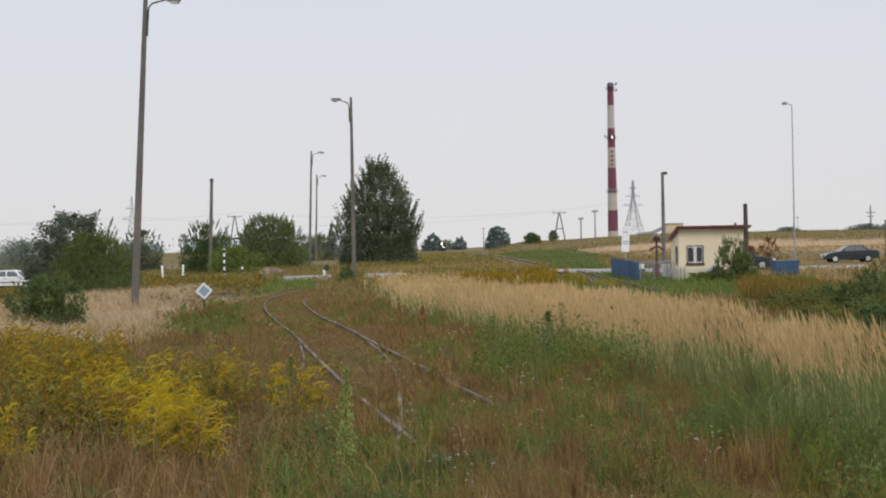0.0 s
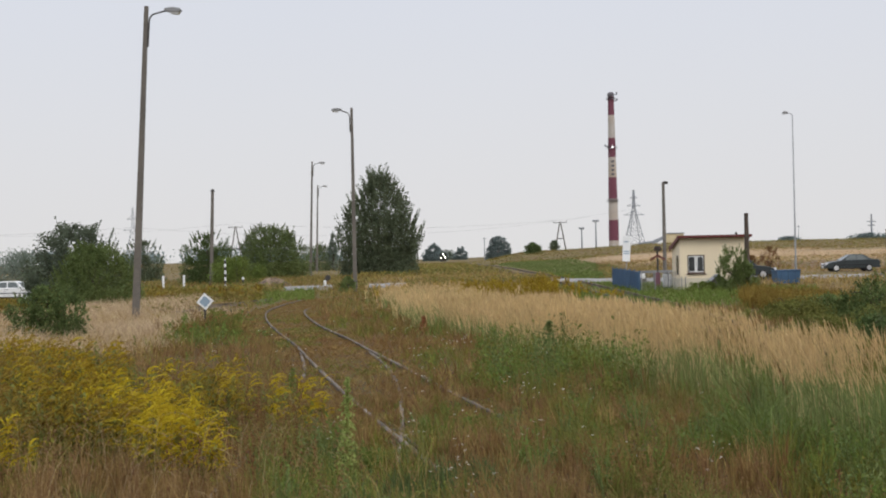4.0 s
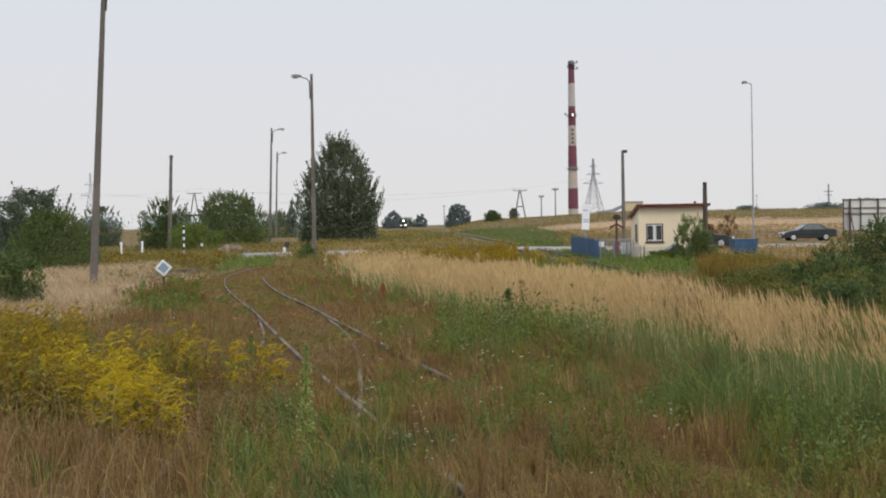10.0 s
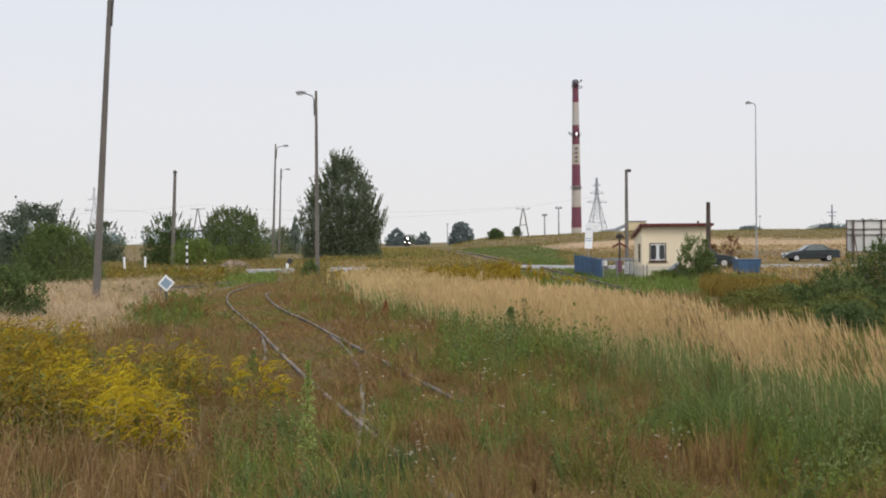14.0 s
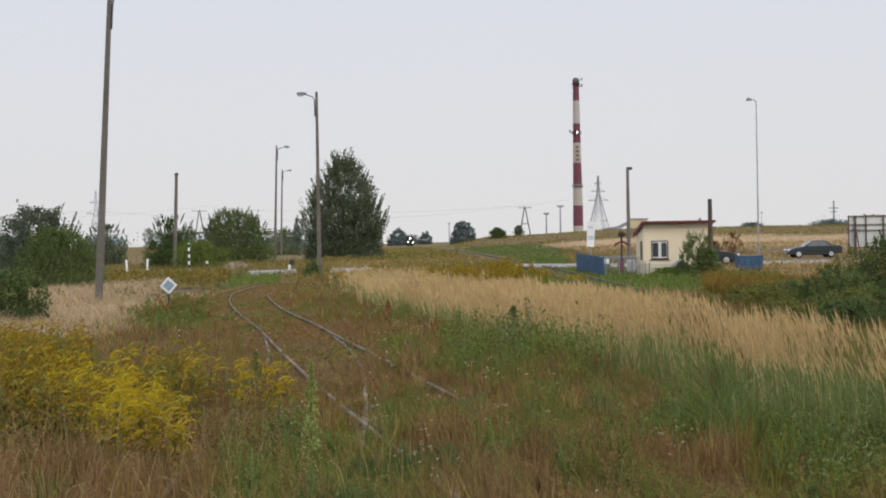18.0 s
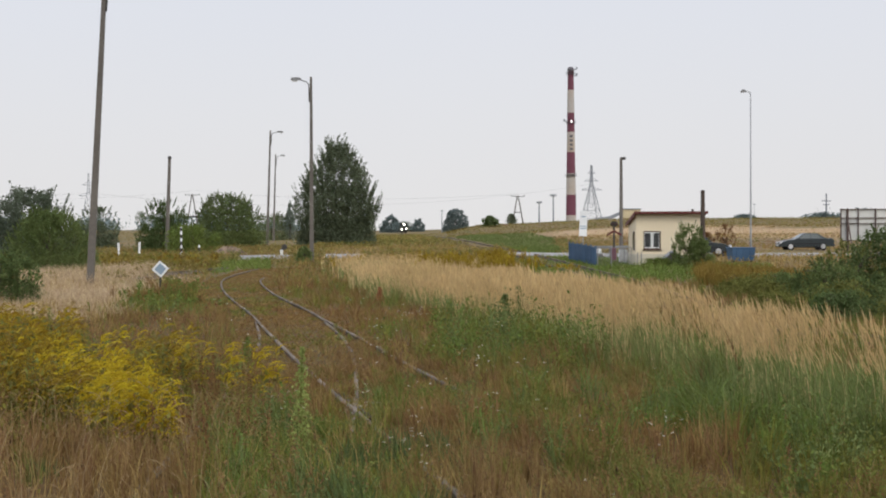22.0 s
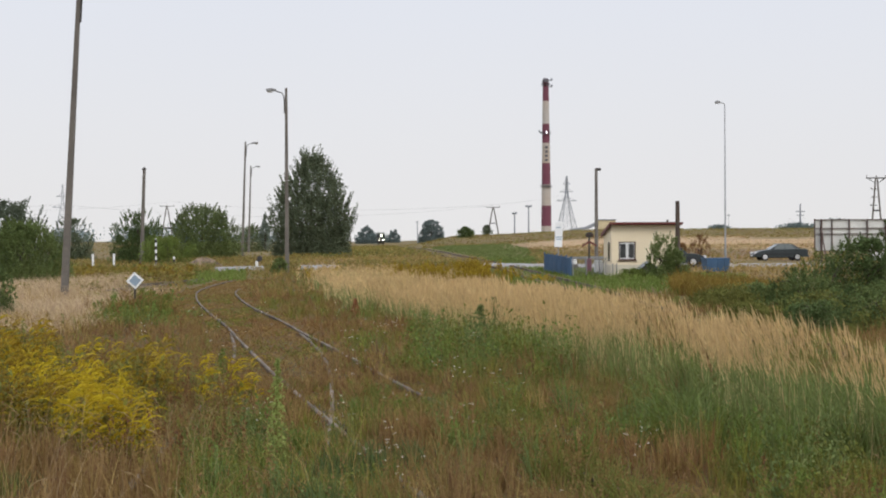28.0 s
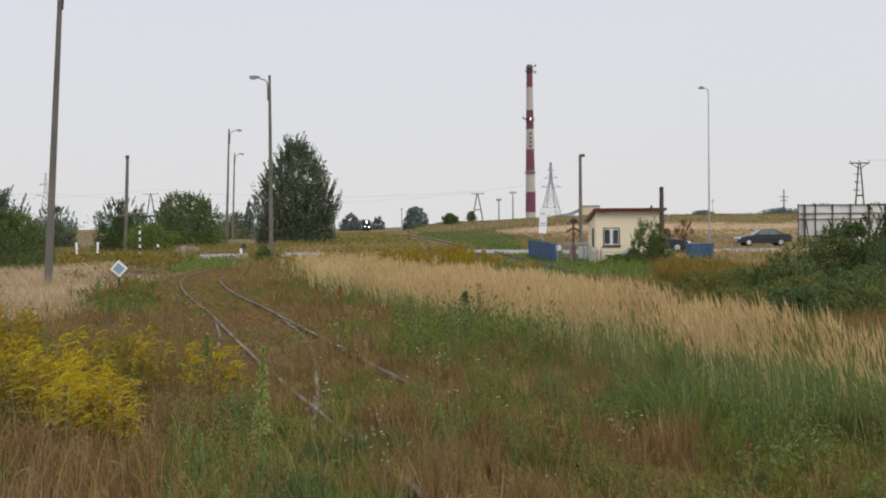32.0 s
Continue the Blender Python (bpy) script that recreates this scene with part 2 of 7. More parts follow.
F_OLIVE = foliage("olive_leaves", (0.145, 0.152, 0.042), (0.17, 0.165, 0.046))
F_MID = foliage("mid_green_leaves", (0.13, 0.168, 0.058), (0.155, 0.185, 0.064))
F_LIGHT = foliage("fresh_green_leaves", (0.14, 0.185, 0.045), (0.16, 0.19, 0.05))
# the next three leaf colours have distance haze mixed in
F_FAR = foliage("haze_tinted_far_leaves", (0.18, 0.215, 0.17), (0.195, 0.225, 0.185), island=0.15)
F_FARDARK = foliage("haze_tinted_dark_leaves", (0.15, 0.187, 0.178), (0.165, 0.203, 0.19), island=0.15)
F_FARBLUE = foliage("haze_tinted_blue_leaves", (0.23, 0.285, 0.28), (0.245, 0.3, 0.295), island=0.12)
F_RUST = foliage("rust_brown_leaves", (0.19, 0.092, 0.042), (0.16, 0.1, 0.042))
F_REDDOCK = foliage("rust_red_dock", (0.3, 0.12, 0.062), (0.25, 0.105, 0.056))
F_GREEN = foliage("green_grass", (0.135, 0.152, 0.035), (0.18, 0.172, 0.042), island=0.25, scale=1.0)
F_LUSH = foliage("lush_green_grass", (0.125, 0.175, 0.04), (0.165, 0.2, 0.05), island=0.35, scale=1.0)
F_BLUEGREEN = foliage("reed_leaves", (0.175, 0.215, 0.075), (0.235, 0.235, 0.085), island=0.35, scale=1.0)
F_BROWN = foliage("red_brown_weeds", (0.222, 0.134, 0.052), (0.228, 0.158, 0.06), island=0.3, scale=1.0)
F_STRAW = foliage("straw_grass", (0.36, 0.245, 0.10), (0.29, 0.2, 0.075), island=0.3, scale=1.0)
F_TAN = foliage("tan_reed_heads", (0.62, 0.455, 0.235), (0.52, 0.385, 0.19), island=0.15, scale=1.0)
F_GOLD = foliage("goldenrod_yellow", (0.31, 0.21, 0.022), (0.24, 0.17, 0.026), island=0.35, scale=1.5)
F_GOLDBRIGHT = foliage("bright_goldenrod", (0.45, 0.33, 0.02), (0.38, 0.28, 0.022), island=0.25, scale=1.5)
F_GOLDDULL = foliage("browning_goldenrod", (0.24, 0.16, 0.03), (0.19, 0.13, 0.03), island=0.35, scale=1.5)
F_GOLDFAR = foliage("faded_goldenrod", (0.235, 0.18, 0.05), (0.20, 0.16, 0.055), island=0.2, scale=1.0)
F_SPIKE = foliage("pale_green_leaves", (0.28, 0.34, 0.1), (0.3, 0.34, 0.1), island=0.2)
F_WHITE = foliage("white_flowers", (0.74, 0.69, 0.58), (0.62, 0.58, 0.48), island=0.15)


# ---- mesh tools ----
class Shape:
    """Collects boxes, tubes and plates into one mesh."""

    def __init__(self):
        self.v, self.f = [], []

    def add(self, verts, faces):
        k = len(self.v)
        self.v += [tuple(p) for p in verts]
        self.f += [tuple(k + i for i in f) for f in faces]
        return self

    def box(self, x0, x1, y0, y1, z0, z1, bevel=0.0, m=None):
        bm = bmesh.new()
        bmesh.ops.create_cube(bm, size=1, matrix=Matrix.Translation(((x0 + x1) / 2, (y0 + y1) / 2, (z0 + z1) / 2)) @ Matrix.Diagonal((x1 - x0, y1 - y0, z1 - z0, 1)))
        if bevel:
            bmesh.ops.bevel(bm, geom=bm.edges[:], offset=bevel, segments=1, affect="EDGES")
        if m is not None:
            bm.transform(m)
        bm.verts.index_update()
        self.add([v.co[:] for v in bm.verts], [[v.index for v in f.verts] for f in bm.faces])
        bm.free()
        return self

    def tube(self, points, radii, sides=8, caps=True):
        """A round bar through the points; radii: one for all, or one each."""
        pts = [Vector(p) for p in points]
        rs = radii if isinstance(radii, (list, tuple)) else [radii] * len(pts)
        k, rings = len(self.v), []
        for i, p in enumerate(pts):
            way = (pts[min(i + 1, len(pts) - 1)] - pts[max(i - 1, 0)]).normalized()
            side = way.cross(Vector((0, 0, 1)) if abs(way.z) < 0.9 else Vector((0, 1, 0))).normalized()
            up = side.cross(way)
            for j in range(sides):
                a = 2 * math.pi * (j + 0.5) / sides
                self.v.append(tuple(p + rs[i] * (math.cos(a) * side + math.sin(a) * up)))
        for i in range(len(pts) - 1):
            for j in range(sides):
                a, b = k + i * sides + j, k + i * sides + (j + 1) % sides
                self.f.append((a, b, b + sides, a + sides))
        if caps:
            self.f.append(tuple(k + j for j in reversed(range(sides))))
            self.f.append(tuple(k + (len(pts) - 1) * sides + j for j in range(sides)))
        return self

    def slab(self, outline, y0, y1):
        """A plate: an outline in x and z, drawn out from y0 to y1."""
        n = len(outline)
        v = [(x, y0, z) for x, z in outline] + [(x, y1, z) for x, z in outline]
        f = [tuple(range(n)), tuple(reversed(range(n, 2 * n)))] + [(i, i + n, (i + 1) % n + n, (i + 1) % n) for i in range(n)]
        return self.add(v, f)

    def mesh(self, name):
        me = bpy.data.meshes.new(name)
        me.from_pydata(self.v, [], self.f)
        me.update()
        return me


def part(name, shape, material, parent, label="", at=None, smooth=False):
    me = shape if isinstance(shape, bpy.types.Mesh) else shape.mesh(name)
    if not me.materials:
        me.materials.append(material)
    if smooth:
        me.shade_smooth()
    ob = new(name, me)
    ob.parent = parent
    if at is not None:
        ob.matrix_basis = at
    if label:
        ob["label"] = label
    return ob


def thing(name, m, label, category, group="", kind=""):
    ob = new(name)
    ob.empty_display_size = 0.2
    ob.matrix_basis = m
    return tagged(ob, label, category, group, kind)


def bulk(name, verts, quads, tris, material):
    """A mesh from arrays of places, quads and triangles."""
    me = bpy.data.meshes.new(name)
    verts = np.asarray(verts, dtype=np.float32).reshape(-1, 3)
    quads = np.asarray(quads, dtype=np.int32).reshape(-1, 4)
    tris = np.asarray(tris, dtype=np.int32).reshape(-1, 3)
    me.vertices.add(len(verts))
    me.vertices.foreach_set("co", verts.ravel())
    me.loops.add(quads.size + tris.size)
    me.loops.foreach_set("vertex_index", np.concatenate([quads.ravel(), tris.ravel()]))
    me.polygons.add(len(quads) + len(tris))
    start = np.concatenate([np.arange(len(quads)) * 4, quads.size + np.arange(len(tris)) * 3]).astype(np.int32)
    me.polygons.foreach_set("loop_start", start)
    me.materials.append(material)
    me.update(calc_edges=True)
    return me


# ---- the ground ----
COLS = np.array([-0.5, -0.275, -0.2, -0.03, 0.015, 0.06, 0.15, 0.3])
DEPTHS = np.array([20, 45, 65, 85, 105, 130, 170, 230, 330, 450, 620, 1000, 4000.0])
SPOTS = np.array([
    [0, 0, 0, 0, 0, 0, 0, 0],
    [-.05, -.05, -.05, -.08, -.08, -.08, -.3, -.8],
    [0, -.1, 0, -.05, -.03, .05, .0, -.55],
    [0, -.3, .05, .05, .15, .3, .15, .1],
    [.1, -.6, .15, .4, .42, .45, .35, .22],
    [.2, -.55, .45, .65, .6, .6, .7, .3],
    [.4, -.1, .7, .8, .8, .9, 1.2, 1.3],
    [.8, .6, .9, .9, .9, 1.5, 2.6, 2.6],
    [1.4, 1.4, 1.4, 1.0, 1.1, 3.4, 4.5, 4.6],
    [2, 2, 2, 1.15, 1.2, 4.0, 4.7, 4.9],
    [2.6, 2.6, 2.6, 1.15, 1.2, 4.2, 4.8, 5.0],
    [4, 4, 4, 3, 3.5, 5, 6, 6],
    [6, 6, 6, 6, 6, 7, 8, 8],
])


def ground(x, y):
    """Height of the ground, from spot heights by direction and distance, with small swells."""
    x, y = np.asarray(x, float), np.asarray(y, float)
    d = np.clip(y, 20, 4000)
    u = np.clip(x / d, COLS[0], COLS[-1] - 1e-6)
    i = np.clip(np.searchsorted(COLS, u, side="right") - 1, 0, len(COLS) - 2)
    j = np.clip(np.searchsorted(DEPTHS, d, side="right") - 1, 0, len(DEPTHS) - 2)
    a = (u - COLS[i]) / (COLS[i + 1] - COLS[i])
    b = np.clip((d - DEPTHS[j]) / (DEPTHS[j + 1] - DEPTHS[j]), 0, 1)
    a, b = a * a * (3 - 2 * a), b * b * (3 - 2 * b)
    z = (SPOTS[j, i] * (1 - a) + SPOTS[j, i + 1] * a) * (1 - b) + (SPOTS[j + 1, i] * (1 - a) + SPOTS[j + 1, i + 1] * a) * b
    return z + 0.025 * np.sin(1.3 * x + 0.7 * y) * np.sin(0.9 * y - 0.4 * x) * np.clip(1 - d / 200, 0.0, 1)


def gz(x, y):
    return float(ground(x, y))


def graded(near, step, far, count):
    a = np.arange(0, near, step)
    return np.concatenate([a, np.geomspace(near, far, count)])


def build_ground():
    half = graded(30, 0.9, 4500, 48)
    xs = np.concatenate([-half[:0:-1], half])
    ys = np.concatenate([-np.geomspace(4500, 3, 14), graded(110, 1.5, 4500, 60)])
    gx, gy = np.meshgrid(xs, ys)
    z = ground(gx, gy)
    v = np.stack([gx, gy, z], -1).reshape(-1, 3)
    w, h = len(xs), len(ys)
    k = (np.arange(h - 1)[:, None] * w + np.arange(w - 1)).ravel()
    q = np.stack([k, k + 1, k + w + 1, k + w], 1)
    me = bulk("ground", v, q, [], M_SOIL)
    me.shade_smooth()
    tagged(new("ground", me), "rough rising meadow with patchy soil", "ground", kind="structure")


build_ground()


# ---- tracks ----
def smooth_line(pts, step=1.0, soft=9):
    """A line through plan points (x by y), sampled and rounded off."""
    p = np.array(pts, float)
    y = np.arange(p[0, 1], p[-1, 1] + step / 2, step)
    x = np.interp(y, p[:, 1], p[:, 0])
    e = np.concatenate([2 * x[0] - x[soft:0:-1], x, 2 * x[-1] - x[-2:-soft - 2:-1]])
    k = np.hanning(2 * soft + 3)[1:-1]
    x = np.convolve(e, k / k.sum(), "valid")
    return np.stack([x, y], 1)


SIDING = smooth_line([(5.1, -12), (0.33, 15.8), (-0.6, 21.2), (-1.2, 25.3), (-1.9, 30), (-3.0, 37.6), (-4.55, 47), (-5.24, 51.5), (-6.0, 57.3), (-6.5, 62), (-6.76, 67), (-6.82, 72), (-6.75, 77), (-6.5, 83), (-6.0, 89), (-5.0, 97), (-3.5, 107), (-1.7, 117), (1.0, 130), (3.9, 143), (5.2, 152)], 1.0, 4)
BRANCH = smooth_line([(-1.0, -4), (-1.15, 8), (-1.22, 14), (-1.29, 18), (-1.36, 20.5), (-1.45, 22.5), (-1.6, 25), (-1.86, 28.4), (-2.43, 33.4)], 0.5, 5)
MAIN = smooth_line([(9.4, -20), (8.9, 20), (8.4, 58), (8.05, 85), (7.75, 107), (6.7, 155), (5.0, 290), (1.95, 510), (0.95, 570), (0.4, 596), (-0.08, 632), (-0.4, 672), (-1.4, 740), (-3.4, 800)], 2.0, 14)
SPUR = smooth_line([(-11.3, 60), (-10.15, 66), (-8.9, 71.5), (-8.0, 77)], 0.5, 6)

RAIL_PROFILE = [(-0.027, 0.15), (0.027, 0.15), (0.027, 0.122), (0.012, 0.1), (0.012, 0.025), (0.065, 0.012), (0.065, 0), (-0.065, 0), (-0.065, 0.012), (-0.012, 0.025), (-0.012, 0.1), (-0.027, 0.122)]


def rail_mesh(line, offset, lift=0.0, y0=-1e9, y1=1e9, buried=1e9):
    t = np.gradient(line, axis=0)
    t /= np.linalg.norm(t, axis=1)[:, None]
    n = np.stack([t[:, 1], -t[:, 0]], 1)
    keep = (line[:, 1] >= y0) & (line[:, 1] <= y1)
    c, n = (line + n * offset)[keep], n[keep]
    z = ground(c[:, 0], c[:, 1]) + lift - 0.14 * np.clip((c[:, 1] - buried) / 5, 0, 1)
    z = np.convolve(np.pad(z, 3, mode="edge"), np.ones(7) / 7, "valid")
    v = [[(c[i, 0] + n[i, 0] * a, c[i, 1] + n[i, 1] * a, z[i] + b) for a, b in RAIL_PROFILE] for i in range(len(c))]
    m = len(RAIL_PROFILE)
    q = [(i * m + j, (i + 1) * m + j, (i + 1) * m + (j + 1) % m, i * m + (j + 1) % m) for i in range(len(c) - 1) for j in range(m)]
    me = bulk("rail", v, q, [], M_RAIL)
    return me


SLEEPER = Shape().box(-1.25, 1.25, -0.12, 0.12, -0.12, 0.015, 0.015).mesh("sleeper")
SLEEPER.materials.append(M_SLEEPER)


def track(name, line, label, lift, spans=((-1e9, 1e9), (-1e9, 1e9)), sleepers=(0, 100), pitch=0.65, buried=(1e9, 1e9), sunk=0.005):
    ob = thing(name, Matrix(), label, "railway track")
    for side, (a, b), deep in zip((-0.7535, 0.7535), spans, buried):
        part("rail", rail_mesh(line, side, lift, a, b, deep), M_RAIL, ob)
    y = sleepers[0]
    while y < sleepers[1]:
        x = float(np.interp(y, line[:, 1], line[:, 0]))
        slope = float(np.interp(y, line[:, 1], np.gradient(line[:, 0], line[:, 1])))
        part("sleeper", SLEEPER, M_SLEEPER, ob, at=pose(x, y, gz(x, y) + lift - sunk, 0, 0, -math.degrees(math.atan(slope))))
        y += pitch
    return ob


track("siding_track", SIDING, "rusty overgrown siding track curving towards the road", -0.075, sleepers=(10, 80), buried=(79, 65))
track("branch_track", BRANCH, "rusty turnout branch sunk in weeds", -0.1, sleepers=(11, 26))
track("main_track", MAIN, "long railway track running past the gatehouse", 0.0, sleepers=(55, 150), sunk=0.1)
track("spur_track", SPUR, "short piece of an old spur in the grass", 0.06, spans=((-1e9, 1e9), (-1e9, 62)), sleepers=(62, 66))


def frog():
    ob = thing("turnout_frog", pose(-0.5, 16.4, gz(-0.5, 16.4) - 0.05, 0, 0, 6), "rusty turnout frog with bent wing rails", "turnout")
    for side in (-1, 1):
        wing = Shape()
        for y0, y1, x0, x1 in ((-1.1, 0.5, 0.16, 0.055), (0.5, 1.5, 0.055, 0.13)):
            wing.box(-0.024, 0.024, 0, math.hypot(y1 - y0, x1 - x0), 0.01, 0.1, 0.008, pose(side * x0, y0, 0, 0, 0, -math.degrees(math.atan2(side * (x1 - x0), y1 - y0))))
        part("wing_rail", wing, M_FROG, ob)
    nose = Shape()
    nose.slab([(-0.02, 0.02), (0.02, 0.02), (0.02, 0.1), (-0.02, 0.1)], 0.6, 2.0)
    part("nose", nose, M_FROG, ob)


frog()


# ---- the road ----


def road_mid(x):
    """The road's middle line: it bends away on both sides of the crossing."""
    x = np.asarray(x, float)
    return 101 + 0.0012 * np.clip(x, 0, None) ** 2 + 0.0088 * np.clip(-x - 12, 0, None) ** 2 + 8 * np.clip((x - 10) / 25, 0, 1) ** 2


def road():
    xs = np.linspace(-90, 150, 121)
    mid = road_mid(xs)
    v = [np.stack([xs, mid + off, ground(xs, mid) + up], 1) for off, up in ((-3.2, -0.25), (-2.9, 0.13), (0, 0.17), (2.9, 0.13), (3.2, -0.25))]
    n = len(xs)
    q = [(k * n + i, k * n + i + 1, (k + 1) * n + i + 1, (k + 1) * n + i) for k in range(4) for i in range(n - 1)]
    tagged(new("road", bulk("road", np.concatenate(v), q, [], M_ASPHALT)), "pale worn asphalt road crossing the tracks", "road", kind="structure")


road()


# ---- trees and shrubs ----
def leaf_cards(rng, centres, size, flat=0.0):
    """Pointed leaves, one diamond each, turned at random."""
    n = len(centres)
    a = rng.normal(size=(n, 3))
    a[:, 2] *= 1 - flat
    a /= np.linalg.norm(a, axis=1)[:, None]
    b = np.cross(a, rng.normal(size=(n, 3)))
    b /= np.linalg.norm(b, axis=1)[:, None] + 1e-9
    s = size * rng.uniform(0.6, 1.35, (n, 1))
    v = np.stack([centres - a * s, centres + b * s * 0.5, centres + a * s, centres - b * s * 0.5], 1)
    return v.reshape(-1, 3), np.arange(4 * n).reshape(-1, 4)


def crown_points(rng, n, clumps, profile, height, width, base, inner=0.06, lump=0.16, stretch=1.0, uneven=0.3, thin=2.0):
    """Leaf places in clumps that fill a crown whose half width at each height is profile(0..1) * width / 2."""
    h = rng.uniform(0, 1, clumps) ** (1.35 if base < 0.02 * height else 0.9)
    ang = rng.uniform(0, 2 * math.pi, clumps)
    r = profile(h) * width / 2 * np.sqrt(rng.uniform(inner, 1, clumps)) * 0.9
    p1, p2, p3 = rng.uniform(0, 2 * math.pi, 3)
    r *= 1 + uneven * (0.6 * np.sin(2 * ang + p1) + 0.4 * np.sin(3 * ang + p2) + 0.35 * np.sin(9 * h + p3))
    rise = 1 - 0.7 * uneven * (0.5 + 0.5 * np.sin(1.0 * ang + p3)) * r / (r.max() + 1e-6)
    c = np.stack([r * np.cos(ang), r * np.sin(ang), base + h * rise * (height - base)], 1)
    size = 1.25 * lump * width * rng.uniform(0.45, 1.15, clumps) * (0.3 + 0.7 * profile(h))
    fill = np.where(h < thin, 1.0, 0.18)
    k = rng.choice(clumps, n, p=fill / fill.sum())
    size = size * np.where(h < thin, 1.0, 0.7)
    g = rng.normal(size=(n, 3))
    g /= np.linalg.norm(g, axis=1)[:, None]
    g *= rng.uniform(0.15, 1.12, (n, 1)) ** 0.6
    g[:, 2] *= stretch
    p = c[k] + g * size[k][:, None]
    if base < 0.02 * height:
        q = np.arange(n) % 4 == 0
        a, s = rng.uniform(0, 2 * math.pi, q.sum()), np.sqrt(rng.uniform(0, 1, q.sum())) * width * 0.47
        p[q] = np.stack([s * np.cos(a), s * np.sin(a), rng.uniform(0, 0.38, q.sum()) ** 1.2 * height], 1)
    p[:, 2] = np.maximum(p[:, 2], 0.05)
    return p


def trunk_shape(rng, height, radius, limbs, spread, lean=0.0):
    s = Shape()
    s.tube([(0, 0, -0.3), (lean * 0.3, 0.02, height * 0.3), (lean, 0, height * 0.85)], [radius * 1.3, radius, radius * 0.25], 7)
    for i in range(limbs):
        z = height * rng.uniform(0.12, 0.65)
        a = rng.uniform(0, 2 * math.pi)
        r = spread * rng.uniform(0.5, 0.9)
        rise = rng.uniform(0.5, 1.1) * r
        s.tube([(lean * z / height, 0, z), (0.5 * r * math.cos(a), 0.5 * r * math.sin(a), z + 0.6 * rise), (r * math.cos(a), r * math.sin(a), min(z + rise, height * 0.95))], [radius * 0.5, radius * 0.32, radius * 0.1], 5)
    return s


PROFILES = {
    "egg": lambda h: np.interp(h, [0, 0.12, 0.33, 0.48, 0.6, 0.72, 0.85, 0.93, 1.0], [0.98, 1.0, 0.98, 0.88, 0.73, 0.54, 0.3, 0.13, 0.03]),
    "dome": lambda h: np.clip(np.sqrt(np.clip(1 - (h - 0.3) ** 2 / 0.52, 0.02, 1)), 0.08, 1),
    "mound": lambda h: np.sqrt(np.clip(1 - h ** 2, 0.03, 1)),
    "wisp": lambda h: np.clip(0.9 - 0.8 * h, 0.1, 1),
}


def tree(name, x, y, height, width, profile, leaves, size, leaf_mat, label, category="tree", seed=1, clumps=60, lump=0.16, base=0.1, stretch=1.0, shoots=0, group="", sink=0.0, limbs=7, second=None, inner=0.06, uneven=0.3, thin=2.0):
    rng = np.random.default_rng(seed)
    ob = thing(name, pose(x, y, gz(x, y) - sink), label, category, group)
    part("trunk", trunk_shape(rng, height * 0.8, 0.02 * height + 0.02, limbs, width * 0.4), M_BARK, ob)
    p = crown_points(rng, leaves, clumps, PROFILES[profile], height, width, base * height, inner=inner, lump=lump, stretch=stretch, uneven=uneven, thin=thin)
    if shoots:
        for _ in range(shoots):
            h = rng.uniform(0.25, 0.97)
            r = float(PROFILES[profile](np.array(h))) * width / 2 * rng.uniform(0.7, 1.0)
            a = rng.uniform(0, 2 * math.pi)
            q = rng.uniform(0, 1, (26, 1))
            tip = np.array([math.cos(a) * 0.5, math.sin(a) * 0.5, 1.2]) * rng.uniform(0.05, 0.16) * height
            root = np.array([r * math.cos(a), r * math.sin(a), (base + h * (1 - base)) * height])
            p = np.concatenate([p, root + q * tip + rng.normal(size=(26, 3)) * 0.0065 * height * (1.2 - q)])
    cut = len(p) if second is None else int(0.7 * len(p))
    v, f = leaf_cards(rng, p[:cut], size)
    part("crown", bulk("crown", v, f, [], leaf_mat), leaf_mat, ob)
    if second is not None:
        v, f = leaf_cards(rng, p[cut:] + np.array([0, 0, 0.03 * height]), size)
        part("crown", bulk("crown", v, f, [], second), second, ob, "lighter outer leaves")
    return ob


tree("tree", -5.85, 138, 8.9, 7.7, "egg", 40000, 0.095, F_DEEP, "dense dark green tree with feathery upright shoots", seed=3, clumps=560, lump=0.055, base=0.0, stretch=2.2, shoots=900, inner=0.02, uneven=0.08, thin=0.6)
tree("shrub", -19.4, 80, 4.3, 5.5, "dome", 30000, 0.072, F_WILLOW, "large dark blue-green willow shrub by the road", "shrub", 5, 230, 0.095, 0.0, 1.0, 70, uneven=0.03)
tree("shrub", -17.4, 76, 3.0, 4.5, "mound", 24000, 0.05, F_MID, "yellowish green feathery shrub beside a larger one", "shrub", 6, 150, 0.1, 0.0, 1.5, 420, uneven=0.25)
tree("shrub", -18.9, 73.5, 1.1, 2.0, "mound", 6000, 0.05, F_GOLDLEAF, "low yellowing bush at the shrub's foot", "shrub", 35, 50, 0.12, 0.0, 1.3, 60, second=F_OLIVE)
tree("shrub", -10.95, 42, 1.5, 2.3, "dome", 15000, 0.04, F_DARK, "low leafy dark green shrub in dry grass", "shrub", 7, 110, 0.11, 0.0, 0.9, 20, second=F_MID, uneven=0.12)
tree("tree", -29.6, 150, 3.9, 4.2, "dome", 9000, 0.085, F_DEEP, "small dark round tree behind the meadow", seed=8, clumps=60, lump=0.14, base=0.0, shoots=60)
tree("tree", -19.2, 124, 4.1, 4.4, "dome", 18000, 0.07, F_DARK, "loose green bush with gaps in its crown", seed=9, clumps=130, lump=0.09, base=0.0, shoots=110)
